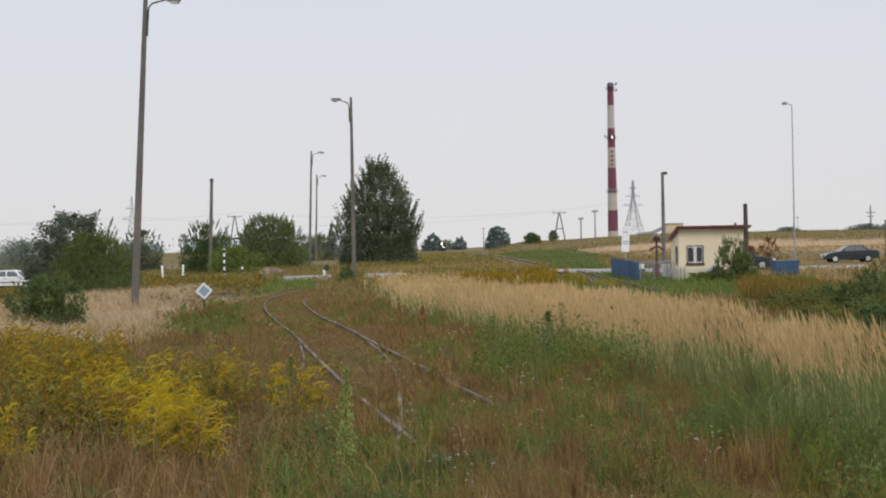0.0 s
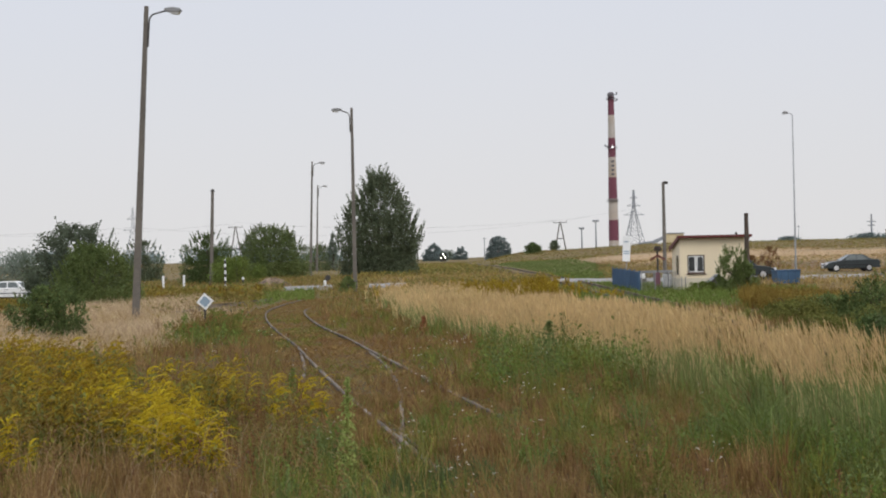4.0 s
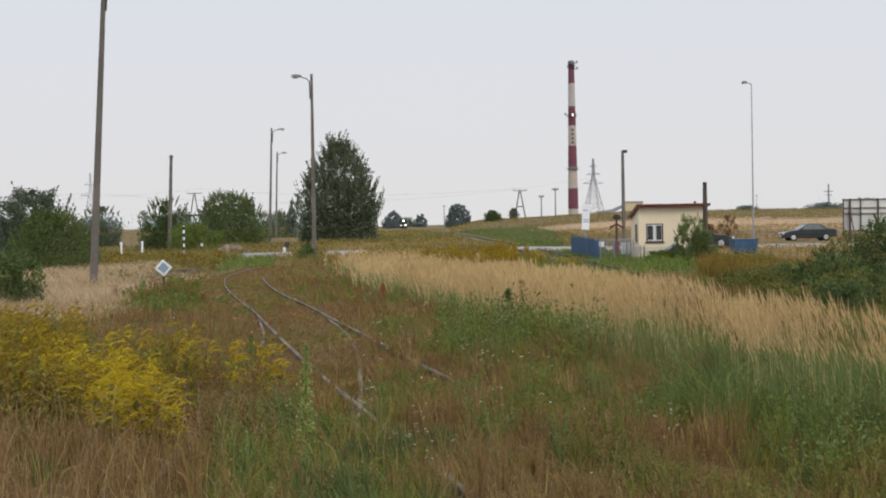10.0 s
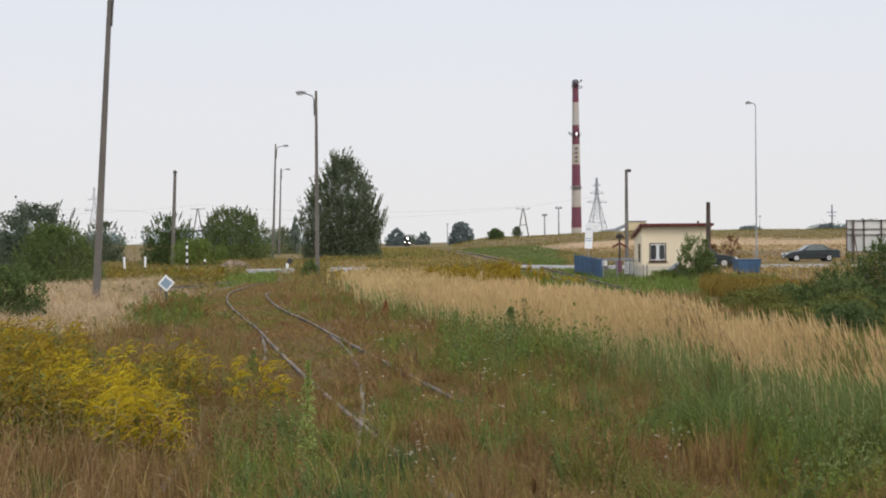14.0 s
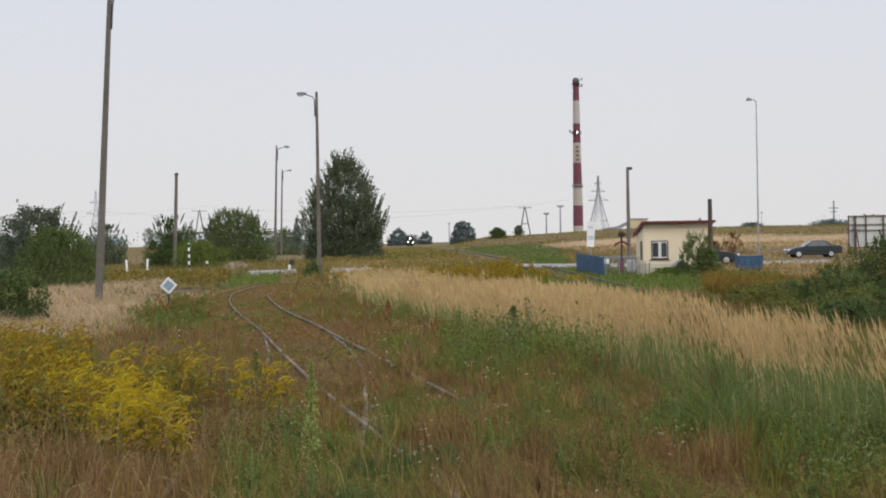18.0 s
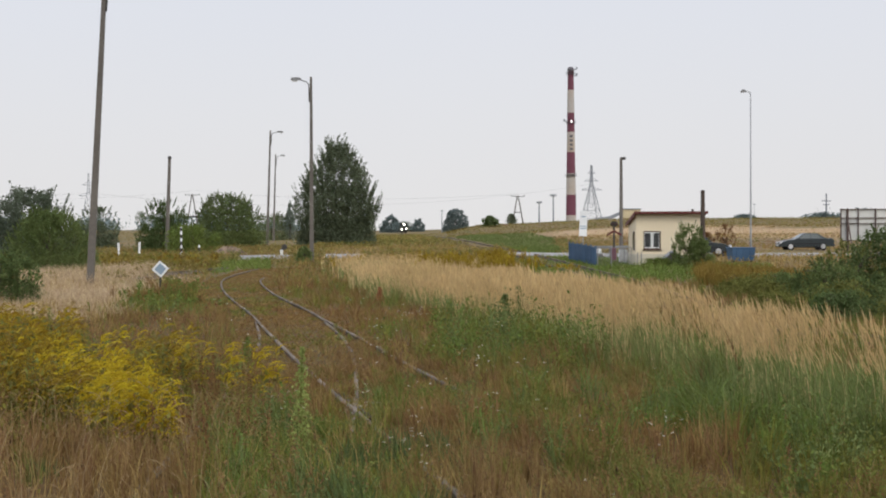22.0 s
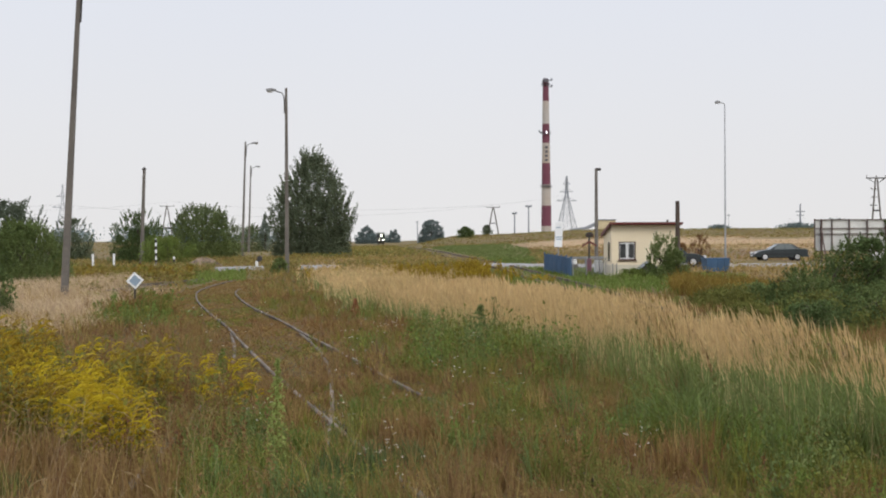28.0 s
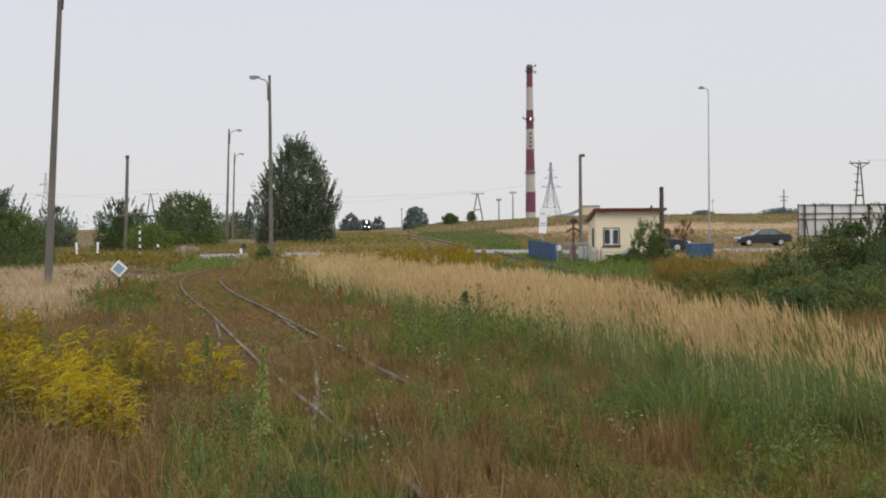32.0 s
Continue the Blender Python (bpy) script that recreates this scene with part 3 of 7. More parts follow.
tree("shrub", -16.0, 118, 2.1, 4.4, "mound", 9000, 0.064, F_LIGHT, "low bright green shrub by the crossing post", "shrub", 10, 40)
tree("shrub", -16.8, 148, 4.7, 7.6, "mound", 27000, 0.088, F_MID, "broad green willow bush with ragged top", "shrub", 11, 190, 0.09, 0.0, 1.7, 300, second=F_GREY)
tree("shrub", -18.3, 216, 3.6, 8.0, "mound", 8000, 0.1, F_GREY, "low scrub behind the far lamps", "shrub", 12, 80, 0.11, 0.0, 1.3, 80)
tree("tree", -15.6, 215, 5.2, 2.6, "wisp", 3300, 0.095, F_FAR, "thin pale birch far behind the poles", seed=13, clumps=30, lump=0.2, base=0.1, stretch=1.8)
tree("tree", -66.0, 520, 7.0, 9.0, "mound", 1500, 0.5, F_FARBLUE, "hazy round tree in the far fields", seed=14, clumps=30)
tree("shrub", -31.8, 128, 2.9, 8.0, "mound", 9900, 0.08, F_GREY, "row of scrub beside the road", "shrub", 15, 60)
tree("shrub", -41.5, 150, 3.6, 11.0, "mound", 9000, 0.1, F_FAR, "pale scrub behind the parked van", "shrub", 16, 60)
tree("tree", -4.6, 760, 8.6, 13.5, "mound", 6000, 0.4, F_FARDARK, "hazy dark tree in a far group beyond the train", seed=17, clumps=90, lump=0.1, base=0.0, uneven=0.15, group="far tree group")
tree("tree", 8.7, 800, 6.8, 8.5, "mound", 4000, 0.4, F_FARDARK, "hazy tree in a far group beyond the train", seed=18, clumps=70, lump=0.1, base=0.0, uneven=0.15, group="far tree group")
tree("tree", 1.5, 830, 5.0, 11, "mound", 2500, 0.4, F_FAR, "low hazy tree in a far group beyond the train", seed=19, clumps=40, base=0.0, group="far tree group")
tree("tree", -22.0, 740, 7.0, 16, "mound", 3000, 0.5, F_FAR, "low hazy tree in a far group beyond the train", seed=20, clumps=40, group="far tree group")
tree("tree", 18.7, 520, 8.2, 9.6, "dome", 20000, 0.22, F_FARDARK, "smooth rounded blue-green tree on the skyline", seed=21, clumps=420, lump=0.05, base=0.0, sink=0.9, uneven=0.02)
tree("shrub", 17.6, 300, 2.7, 5.2, "mound", 3500, 0.15, F_DARK, "dark round bush on the slope", "shrub", 22, 60, 0.12, sink=0.7)
tree("shrub", 31.2, 430, 2.8, 5.6, "wisp", 2200, 0.2, F_TREE, "spiky bush at the foot of the pole", "shrub", 23, 30, 0.2)
tree("shrub", 14.75, 77.5, 2.15, 2.0, "dome", 8500, 0.042, F_MID, "slender young tree against the gatehouse wall", "shrub", 24, 90, 0.1, 0.0, 1.3, 110)
tree("shrub", 15.25, 77, 1.45, 1.5, "mound", 6000, 0.04, F_MID, "dark green bush at the gatehouse corner", "shrub", 25, 45)
tree("shrub", 13.2, 78.2, 0.45, 1.5, "mound", 2640, 0.041, F_LIGHT, "low light green plant by the wall", "plant", 26, 25)
tree("shrub", 21.6, 101, 2.1, 1.7, "mound", 900, 0.055, F_RUST, "half bare reddish shrub by the road", "shrub", 27, 40, 0.16, 0.1, 1.0, 24)
tree("shrub", 20.9, 104, 1.5, 1.6, "mound", 1400, 0.054, F_RUST, "half bare reddish shrub by the road", "shrub", 28, 40, 0.16, 0.1, 1.0, 12)
tree("shrub", -5.75, 91.2, 0.95, 1.3, "mound", 3000, 0.05, F_MID, "small bush at the foot of the lamp post", "shrub", 29, 30)
for i, (x, y, h, w, m, lab) in enumerate((
        (11.4, 47, 0.55, 2.4, F_OLIVE, "low olive scrub on the ditch bank"),
        (13.4, 46, 0.75, 3.0, F_DARK, "low green scrub on the ditch bank"),
        (15.4, 45, 0.8, 3.0, F_OLIVE, "rusty brown scrub on the ditch bank"),
        (12.4, 54, 0.65, 3.0, F_OLIVE, "low yellowish scrub along the ditch"),
        (14.4, 57, 0.75, 3.2, F_MID, "green bramble scrub along the ditch"),
        (15.8, 56, 1.45, 3.2, F_MID, "green bramble scrub along the ditch"),
        (17.4, 58, 2.0, 3.6, F_DARK, "dark green leafy bush along the ditch"),
        (19.2, 59, 2.6, 3.8, F_DARK, "dark green leafy bush along the ditch"),
        (21.3, 60, 3.1, 4.0, F_DARK, "tall leafy green bush before the board"),
        (23.6, 62, 3.7, 4.6, F_MID, "tall leafy green bush before the board"),
        (16.6, 50, 1.3, 3.4, F_MID, "leafy green scrub on the ditch bank"),
        (18.6, 52, 1.9, 3.6, F_DARK, "dark bush on the ditch bank"),
        (20.4, 52, 2.3, 3.8, F_DARK, "dark green leafy bush along the ditch"),
        (17.4, 46, 0.9, 3.0, F_RUST, "rusty brown scrub on the ditch bank"),
        (14.6, 50, 0.9, 3.4, F_OLIVE, "olive scrub on the ditch bank"))):
    tree("shrub", x, y, h, w, "mound", 13000 if h > 2.1 else 7500, 0.06 if h > 2.1 else 0.046, m, lab, "shrub", 40 + i, 70, 0.13, 0.0, 1.1, 70, "scrub along the ditch", limbs=4, second=F_DARK if i % 3 else F_OLIVE)
for i, (x, y, h, w) in enumerate(((96, 345, 1.0, 9), (118, 352, 1.5, 12), (104, 352, 0.8, 8), (126, 356, 1.2, 10), (86, 380, 1.0, 8), (140, 360, 1.7, 14), (128, 420, 2.4, 14), (150, 430, 2.6, 18))):
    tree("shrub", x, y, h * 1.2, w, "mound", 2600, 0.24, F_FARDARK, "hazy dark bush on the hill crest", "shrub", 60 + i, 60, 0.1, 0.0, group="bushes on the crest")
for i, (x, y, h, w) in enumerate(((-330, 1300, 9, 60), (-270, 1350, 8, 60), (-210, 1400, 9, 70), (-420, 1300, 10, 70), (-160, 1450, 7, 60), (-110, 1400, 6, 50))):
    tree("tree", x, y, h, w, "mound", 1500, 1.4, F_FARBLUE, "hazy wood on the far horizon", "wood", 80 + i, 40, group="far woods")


# ---- grass and weeds ----
def siding_off(x, y):
    return x - np.interp(y, SIDING[:, 1], SIDING[:, 0])


def main_off(x, y):
    return x - np.interp(y, MAIN[:, 1], MAIN[:, 0])


def room(x, y):
    """How high plants may grow: low between the rails, none on the road."""
    a, b, m = siding_off(x, y), x - np.interp(y, BRANCH[:, 1], BRANCH[:, 0]), main_off(x, y)
    top = np.full(len(x), 2.0)
    top[(a > -1.35) & (a <= -0.2) & (y > 18.3) & (y < 79)] = 0.1
    top[(a > -0.2) & (a <= 0.35) & (y > 25.5) & (y < 79)] = 0.12
    top[(a > -0.2) & (a <= 0.35) & (y > 18.5) & (y <= 25.5)] = 0.26
    top[(a > 0.35) & (a < 1.2) & (y > 26.5) & (y < 70)] = 0.08
    top[(a > 0.3) & (a < 1.1) & (y > 16.8) & (y < 20.6)] = 0.17
    top[(np.abs(b - 0.72) < 0.2) & (((y > 14.5) & (y < 17.5)) | ((y > 24) & (y < 29.5)))] = 0.14
    top[(np.abs(b + 0.75) < 0.2) & (y > 27) & (y < 32)] = 0.13
    top[(clump(x, y, 0.8) > 0.74) & (top < 0.15) & (y > 18) & (y < 60)] = 0.3
    top[(a > -1.6) & (a < 1.3) & (y > 44) & (y < 79)] = 0.06
    top[(m > -1.3) & (m < 0.9) & (y > 58) & (y < 160)] = 0.19
    top[(m > -1.3) & (m < 0.9) & (y > 58) & (y < 80)] = 0.28
    top[(x > -10.4) & (x < -8.7) & (y > 60) & (y < 68)] = 0.05
    top[(x > 27) & (x < 40) & (y > 108) & (y < 126)] = 0.1
    top[np.abs(y - road_mid(x)) < 3.4] = 0
    top[(np.abs(x - 14.1) < 2.2) & (np.abs(y - 82) < 2.3)] = 0
    return top


def wedge(rng, n, d0, d1, u0=-0.34, u1=0.41):
    """Plan places spread evenly over the part of the field that lies ahead."""
    y = np.sqrt(rng.uniform(d0 * d0, d1 * d1, n))
    return rng.uniform(u0, u1, n) * y, y


def patch(x, y, s, seed):
    """A smooth field of patches from 0 to 1."""
    r = np.random.default_rng(seed)
    v = np.zeros(len(x))
    for k in range(7):
        a, f, p = r.uniform(0, 6.3), r.uniform(0.6, 1.6) / s, r.uniform(0, 6.3)
        v += np.sin((x * math.cos(a) * 1.5 + y * math.sin(a)) * f + p)
    return 1 / (1 + np.exp(-v * 0.9))


def clump(x, y, s):
    """A random number from 0 to 1 for each uneven patch of about that many metres."""
    i = np.floor(x / s + 0.45 * np.sin(2.3 * y / s + 1) + 0.3 * np.sin(1.1 * x / s))
    j = np.floor(y / (1.7 * s) + 0.45 * np.sin(1.9 * x / s))
    return np.modf(np.abs(np.sin(i * 12.9898 + j * 78.233) * 43758.5453))[0]


def low_weeds(rng, x, y, material, label):
    n = len(x)
    c = np.stack([x, y, ground(x, y) + rng.uniform(0.0, 1, n) * np.interp(y, [22, 40], [0.07, 0.03])], 1)
    v, f = leaf_cards(rng, c, 0.011 + 0.00025 * y[:, None], -0.3)
    tagged(new("low_weeds", bulk("low_weeds", v, f, [], material)), label, "weeds", kind="stuff")


def blades(name, rng, x, y, h, w, lean, material, label, category="grass", wind=-0.08):
    """Tapering blades, bent over to a point, as one mesh."""
    top = room(x, y)
    h = np.minimum(h, top * rng.uniform(0.5, 1.15, len(x)))
    keep = h > 0.03
    x, y, h = x[keep], y[keep], h[keep]
    n = len(x)
    w = (w if np.ndim(w) == 0 else w[keep]) * rng.uniform(0.6, 1.3, n)
    a, b = rng.uniform(0, math.pi, n), rng.uniform(0, 2 * math.pi, n)
    sx, sy = np.cos(a) * w / 2, np.sin(a) * w / 2
    l = lean * h * rng.uniform(0.2, 1.6, n)
    lx, ly = l * np.cos(b) + wind * h, l * np.sin(b)
    z = ground(x, y) - 0.03
    v = np.empty((n, 5, 3))
    v[:, 0] = np.stack([x - sx, y - sy, z], 1)
    v[:, 1] = np.stack([x + sx, y + sy, z], 1)
    v[:, 2] = np.stack([x + 0.35 * lx + 0.8 * sx, y + 0.35 * ly + 0.8 * sy, z + 0.6 * h], 1)
    v[:, 3] = np.stack([x + 0.35 * lx - 0.8 * sx, y + 0.35 * ly - 0.8 * sy, z + 0.6 * h], 1)
    v[:, 4] = np.stack([x + lx, y + ly, z + h], 1)
    k = np.arange(n)[:, None] * 5
    me = bulk(name, v, k + np.array([[0, 1, 2, 3]]), k + np.array([[3, 2, 4]]), material)
    return tagged(new(name, me), label, category, kind="stuff")


def tufts(name, rng, x, y, h, size, material, label, each=2):
    """Low leafy weeds: a few small leaves at each place."""
    keep = room(x, y) > 0.3
    x, y, h = x[keep], y[keep], h[keep]
    n = len(x)
    c = np.stack([x, y, ground(x, y)], 1)[:, None, :] + rng.normal(0, size * 0.8, (n, each, 3)) * np.array([1, 1, 0.2])
    c[:, :, 2] += rng.uniform(0.1, 1, (n, each)) * h[:, None]
    v, f = leaf_cards(rng, c.reshape(-1, 3), size)
    tagged(new(name, bulk(name, v, f, [], material)), label, "weeds", kind="stuff")


def reed_band(x, y, inset=False):
    lo = np.interp(y, [8, 16.5, 22, 28, 36, 50, 66, 82], [4.3, 3.5, 2.8, 2.1, 0.7, -1.3, -3.3, -3.8])
    hi = np.interp(y, [8, 13, 16, 20, 24, 28, 38, 64, 85], [4.55, 4.4, 4.35, 4.35, 4.3, 4.0, 3.3, 1.6, 0.6])
    if inset:
        lo = lo + np.interp(y, [10, 16, 21, 26, 30], [0.05, 0.2, 0.4, 0.3, 0])
    n = patch(x, y, 1.2, 61) - 0.5
    return (x > lo + 0.9 * n + 0.02 * np.clip(y - 45, 0, 40) * (1 + 2 * n)) & (x < hi + 0.5 * n)


def left_dry(x, y):
    u = x / y
    n = patch(x, y, 1.5, 51) - 0.5
    lim = np.where(y < 58, -0.172 - 0.0008 * (58 - y), -0.15) + 0.04 * n
    return (u < lim) & (u > -0.31) & (y > 33 + 9 * n) & (y < np.where(u > -0.25, 86, 58) + 10 * n)


def gold_bed(x, y):
    u = x / y
    return (u < -0.152 - 0.0075 * (y - 14.5) + 0.075 * (patch(x, y, 0.7, 52) - 0.5)) & (y > 13.8) & (y < 25.5)


# where the weeds are greener (+) or browner (-): direction, distance, reach, amount
GREENER = ((-0.07, 11.5, 1.3, 0.5), (-0.075, 14.5, 1.0, 0.35), (0.1, 16, 1.6, 0.3), (0.22, 15.5, 1.3, 0.25), (0.3, 13.5, 1.5, 0.25), (0.07, 29, 3, 0.45), (0.12, 24, 2.5, 0.4), (-0.16, 43, 4, 0.6),
           (0.25, 13.5, 1.9, 0.6), (0.33, 14, 2, 0.5), (0.0, 31, 3, 0.3))
BROWNER = ((-0.13, 17.5, 1.6, 0.5), (-0.2, 11, 1.6, 0.4), (0.04, 13, 1.3, 0.25), (0.01, 20, 2, 0.3), (0.19, 11.3, 1.2, 0.3), (0.12, 12, 1.1, 0.25), (-0.05, 33, 5, 0.4), (0.1, 10.5, 2.2, 0.25),
           (0.17, 11.5, 1.8, 0.2), (-0.16, 13, 2, 0.35))


def greenness(x, y):
    g = 0.55 * patch(x, y, 1.3, 4) + 0.45 * patch(x, y, 0.5, 5)
    for spots, sign in ((GREENER, 1), (BROWNER, -1)):
        for gu, gd, gw, ga in spots:
            g = g + sign * ga * np.exp(-(((x - gu * gd) / (0.55 * gw)) ** 2 + ((y - gd) / gw) ** 2))
    return g


def field():
    rng = np.random.default_rng(21)
    # near and middle field: mixed blades
    for name, d0, d1, n, w, hlo, hhi in (("near", 7.5, 22, 40000, 0.006, 0.06, 0.26), ("middle", 22, 60, 70000, 0.014, 0.1, 0.32)):
        x, y = wedge(rng, n, d0, d1)
        band, dry, gold = reed_band(x, y), left_dry(x, y), gold_bed(x, y)
        g = greenness(x, y)
        g = np.where((siding_off(x, y) > 1.5) & (siding_off(x, y) < 4.5), g + 0.12, g)
        cell, tall = clump(x, y, 0.42 if d0 < 10 else 0.7), 0.6 * clump(y * 0.7, x, 0.5 if d0 < 10 else 0.8) + 0.4 * patch(x, y, 0.5, 44)
        r = 0.72 * cell + 0.28 * rng.uniform(0, 1, n)
        h = rng.uniform(hlo, hhi, n) * (0.3 + 1.5 * tall ** 1.4)
        edge = (x > np.interp(y, [8, 16.5, 28, 36, 50], [2.6, 2.3, 0.9, -0.3, -2.0])) & (y < 48)
        h[edge] *= 1.25
        share = 0.22 + 0.75 * np.clip(g - 0.35, -0.25, 0.75) - 0.05 * edge
        green = (r < share) & ~dry
        herb = green & (cell < 0.3) & ~edge
        brown = ~green & (r < share + (1 - share) * 0.82)
        straw = ~green & ~brown
        h[dry] *= 1.3
        brown2 = brown & ~dry & ~band
        rust = brown2 & (clump(x + 9, y, 0.5) < 0.4)
        straw2 = straw | (brown & dry)
        for m, mt, lab in ((green & ~edge & ~herb, F_GREEN, "mixed green meadow grass"), (green & edge, F_LUSH, "lush green grass below the reeds"), (herb, F_HERB, "yellow-green herbs among the grass"),
                           (brown2 & ~rust, F_BROWN, "red-brown seeding weeds and dry sorrel"), (rust, F_RUST, "dark rusty seeding weeds"), (straw2, F_STRAW, "dry straw-coloured grass")):
            blades("meadow_grass", rng, x[m], y[m], h[m], w, 0.45, mt, lab)
    # short weeds between and beside the rails
    x, y = wedge(rng, 160000, 18, 82, -0.18, 0.1)
    a = siding_off(x, y)
    m = (a > -1.5) & (a < 1.4)
    x, y = x[m], y[m]
    c = clump(x, y, 0.6) * 0.6 + 0.4 * rng.uniform(0, 1, len(x))
    for k, mt, lab in ((c < 0.7, F_BROWN, "short brown weeds between the rails"), ((c >= 0.7) & (c < 0.78), F_RUST, "short dry weeds between the rails"), (c >= 0.78, F_OLIVE, "short green weeds between the rails")):
        low_weeds(rng, x[k], y[k], mt, lab)
    # tussocks of arching blades
    x, y = wedge(rng, 150, 9, 30, -0.2, 0.36)
    k = rng.integers(0, len(x), 5000)
    for mt, q in ((F_GREEN, k[:3200]), (F_BLUEGREEN, k[3200:])):
        blades("grass_tussocks", rng, x[q] + rng.normal(0, 0.06, len(q)), y[q] + rng.normal(0, 0.06, len(q)), rng.uniform(0.2, 0.45, len(q)), 0.007, 0.9, mt, "arching tussocks of fresh grass")
    x, y = wedge(rng, 42, 12.5, 19, 0.2, 0.4)
    k = rng.integers(0, len(x), 6500)
    for mt, q in ((F_MID, k[:3000]), (F_BLUEGREEN, k[3000:4500]), (F_LUSH, k[4500:])):
        blades("grass_tussocks", rng, x[q] + rng.normal(0, 0.08, len(q)), y[q] + rng.normal(0, 0.08, len(q)), rng.uniform(0.3, 0.75, len(q)), 0.009, 0.85, mt, "arching green tussocks below the reeds")
    # the reed-grass band
    x, y = wedge(rng, 260000, 9, 84, -0.08, 0.42)
    m = reed_band(x, y) & (rng.uniform(0, 1, len(x)) < np.clip(26 / y, 0.25, 1))
    x, y = x[m], y[m]
    s = 0.0045 + 0.00035 * y
    fade = (1 - 0.4 * np.clip((y - 35) / 40, 0, 1) * (0.4 + patch(x, y, 2.5, 62))) * (0.86 + 0.28 * patch(x, y, 0.9, 63))
    low = (rng.uniform(0, 1, len(x)) < 0.6) | ~reed_band(x, y, True)
    blades("reed_grass", rng, x[low], y[low], rng.uniform(0.3, 0.75, low.sum()) * fade[low] * (0.75 + 0.5 * patch(x[low], y[low], 0.8, 64)), s[low] * 1.6, 0.4, F_BLUEGREEN, "blue-green leaves of tall reed grass")
    xs, ys, ss, ff = x[~low], y[~low], s[~low], fade[~low]
    far = rng.uniform(0, 1, len(xs)) < np.clip((ys + 4) / 36, 0.6, 0.9)
    blades("reed_grass", rng, xs[far], ys[far], rng.uniform(0.65, 1.05, far.sum()) * ff[far], ss[far] * 0.7, 0.16, F_TAN, "dry stems of tall reed grass", wind=-0.12)
    blades("reed_grass", rng, xs[~far], ys[~far], rng.uniform(0.6, 1.1, (~far).sum()) * ff[~far], ss[~far] * 0.7, 0.16, F_BLUEGREEN, "green stems of tall reed grass", wind=-0.12)
    near = np.nonzero(ys < 45)[0]
    more = near[rng.integers(0, len(near), int(3.6 * len(near)))]
    close = np.nonzero(ys < 20)[0]
    k = np.concatenate([np.arange(len(xs)), more, close[rng.integers(0, len(close), 5 * len(close))]])
    plumes(rng, xs[k] + rng.normal(0, 0.05, len(k)), ys[k] + rng.normal(0, 0.05, len(k)), 0.48, 1.17, ff[k])
    # dry grass round the lamp post
    x, y = wedge(rng, 44000, 30, 80, -0.33, -0.13)
    m = left_dry(x, y)
    blades("dry_grass", rng, x[m], y[m], rng.uniform(0.18, 0.5, m.sum()) * (0.6 + 0.8 * patch(x[m], y[m], 1.0, 53)), 0.02, 0.9, F_DRY, "pale dry grass lying over in the wind")
    # far field
    x, y = wedge(rng, 88000, 60, 135)
    u = x / y
    r, h = rng.uniform(0, 1, len(x)), rng.uniform(0.15, 0.5, len(x))
    gold = patch(x, y, 5, 12)
    lush = ((x > 6.0) & (y < 97) & (u < 0.2 + 0.045 * (y < 84))) | ((x > 8.5) & (y > 104) & (u < 0.105)) | ((u < -0.085) & (u > -0.125) & (y > 72) & (y < 97))
    h[lush] *= np.where((x[lush] < 0) | (y[lush] < 80), 0.9, 0.5)
    golden = ~lush & (r < 0.25 + 0.45 * gold) & (((u < -0.1) & (y > 66)) | (y > 82))
    brown = ~lush & ~golden & (u < -0.045) & (r < 0.85)
    straw = ~lush & ~golden & ~brown
    blades("far_meadow", rng, x[lush], y[lush], h[lush], 0.035, 0.5, F_LUSH, "short lush green grass")
    tufts("lawn_weeds", rng, x[lush], y[lush], h[lush] * 0.7, 0.05, F_LUSH, "leafy weeds in the green grass")
    tufts("far_weeds", rng, x[golden][::2], y[golden][::2], h[golden][::2], 0.075, F_GOLDFAR, "faded goldenrod in the far meadow")
    blades("far_meadow", rng, x[brown], y[brown], h[brown], 0.026, 0.5, F_BROWN, "brown weeds beside the curved siding")
    tufts("far_weeds", rng, x[brown][::2], y[brown][::2], h[brown][::2], 0.06, F_OLIVE, "olive weeds beside the curved siding")
    blades("far_meadow", rng, x[straw][::2], y[straw][::2], h[straw][::2], 0.045, 0.5, F_STRAW, "straw-coloured far meadow")
    # verges that hide the road's edge but for a few gaps
    x = rng.uniform(-45, 8, 18000)
    y = road_mid(x) - rng.uniform(3.45, 6.5, len(x))
    gap = ((x > -10.2) & (x < -7.0)) | ((x > -4.8) & (x < -2.4))
    x, y = x[~gap], y[~gap]
    r = rng.uniform(0, 1, len(x)) < 0.5
    blades("verge_grass", rng, x[r], y[r], rng.uniform(0.3, 0.75, r.sum()), 0.026, 0.5, F_STRAW, "dry grass on the road verge")
    tufts("verge_weeds", rng, x[~r], y[~r], rng.uniform(0.3, 0.7, (~r).sum()), 0.07, F_OLIVE, "olive weeds on the road verge")
    # hill and distance
    x, y = wedge(rng, 26000, 135, 500)
    u = x / y
    r, h = rng.uniform(0, 1, len(x)), rng.uniform(0.1, 0.5, len(x))
    lush = (u > 0.034) & (u < 0.113) & (main_off(x, y) > 1.5) & (y < 228 - 2300 * np.clip(u - 0.08, 0, 1))
    top = np.clip((y - 228) / 25 + 0.8 * (patch(x, y, 9, 31) - 0.5), 0, 1)
    golden = ~lush & (r < 0.22 + 0.66 * top + 0.25 * (u < -0.05))
    olive = ~lush & ~golden & (r > 0.86)
    straw = ~lush & ~golden & ~olive
    tufts("hill_weeds", rng, x[golden], y[golden], h[golden], 0.085, F_GOLDFAR, "olive-gold weeds on the hill")
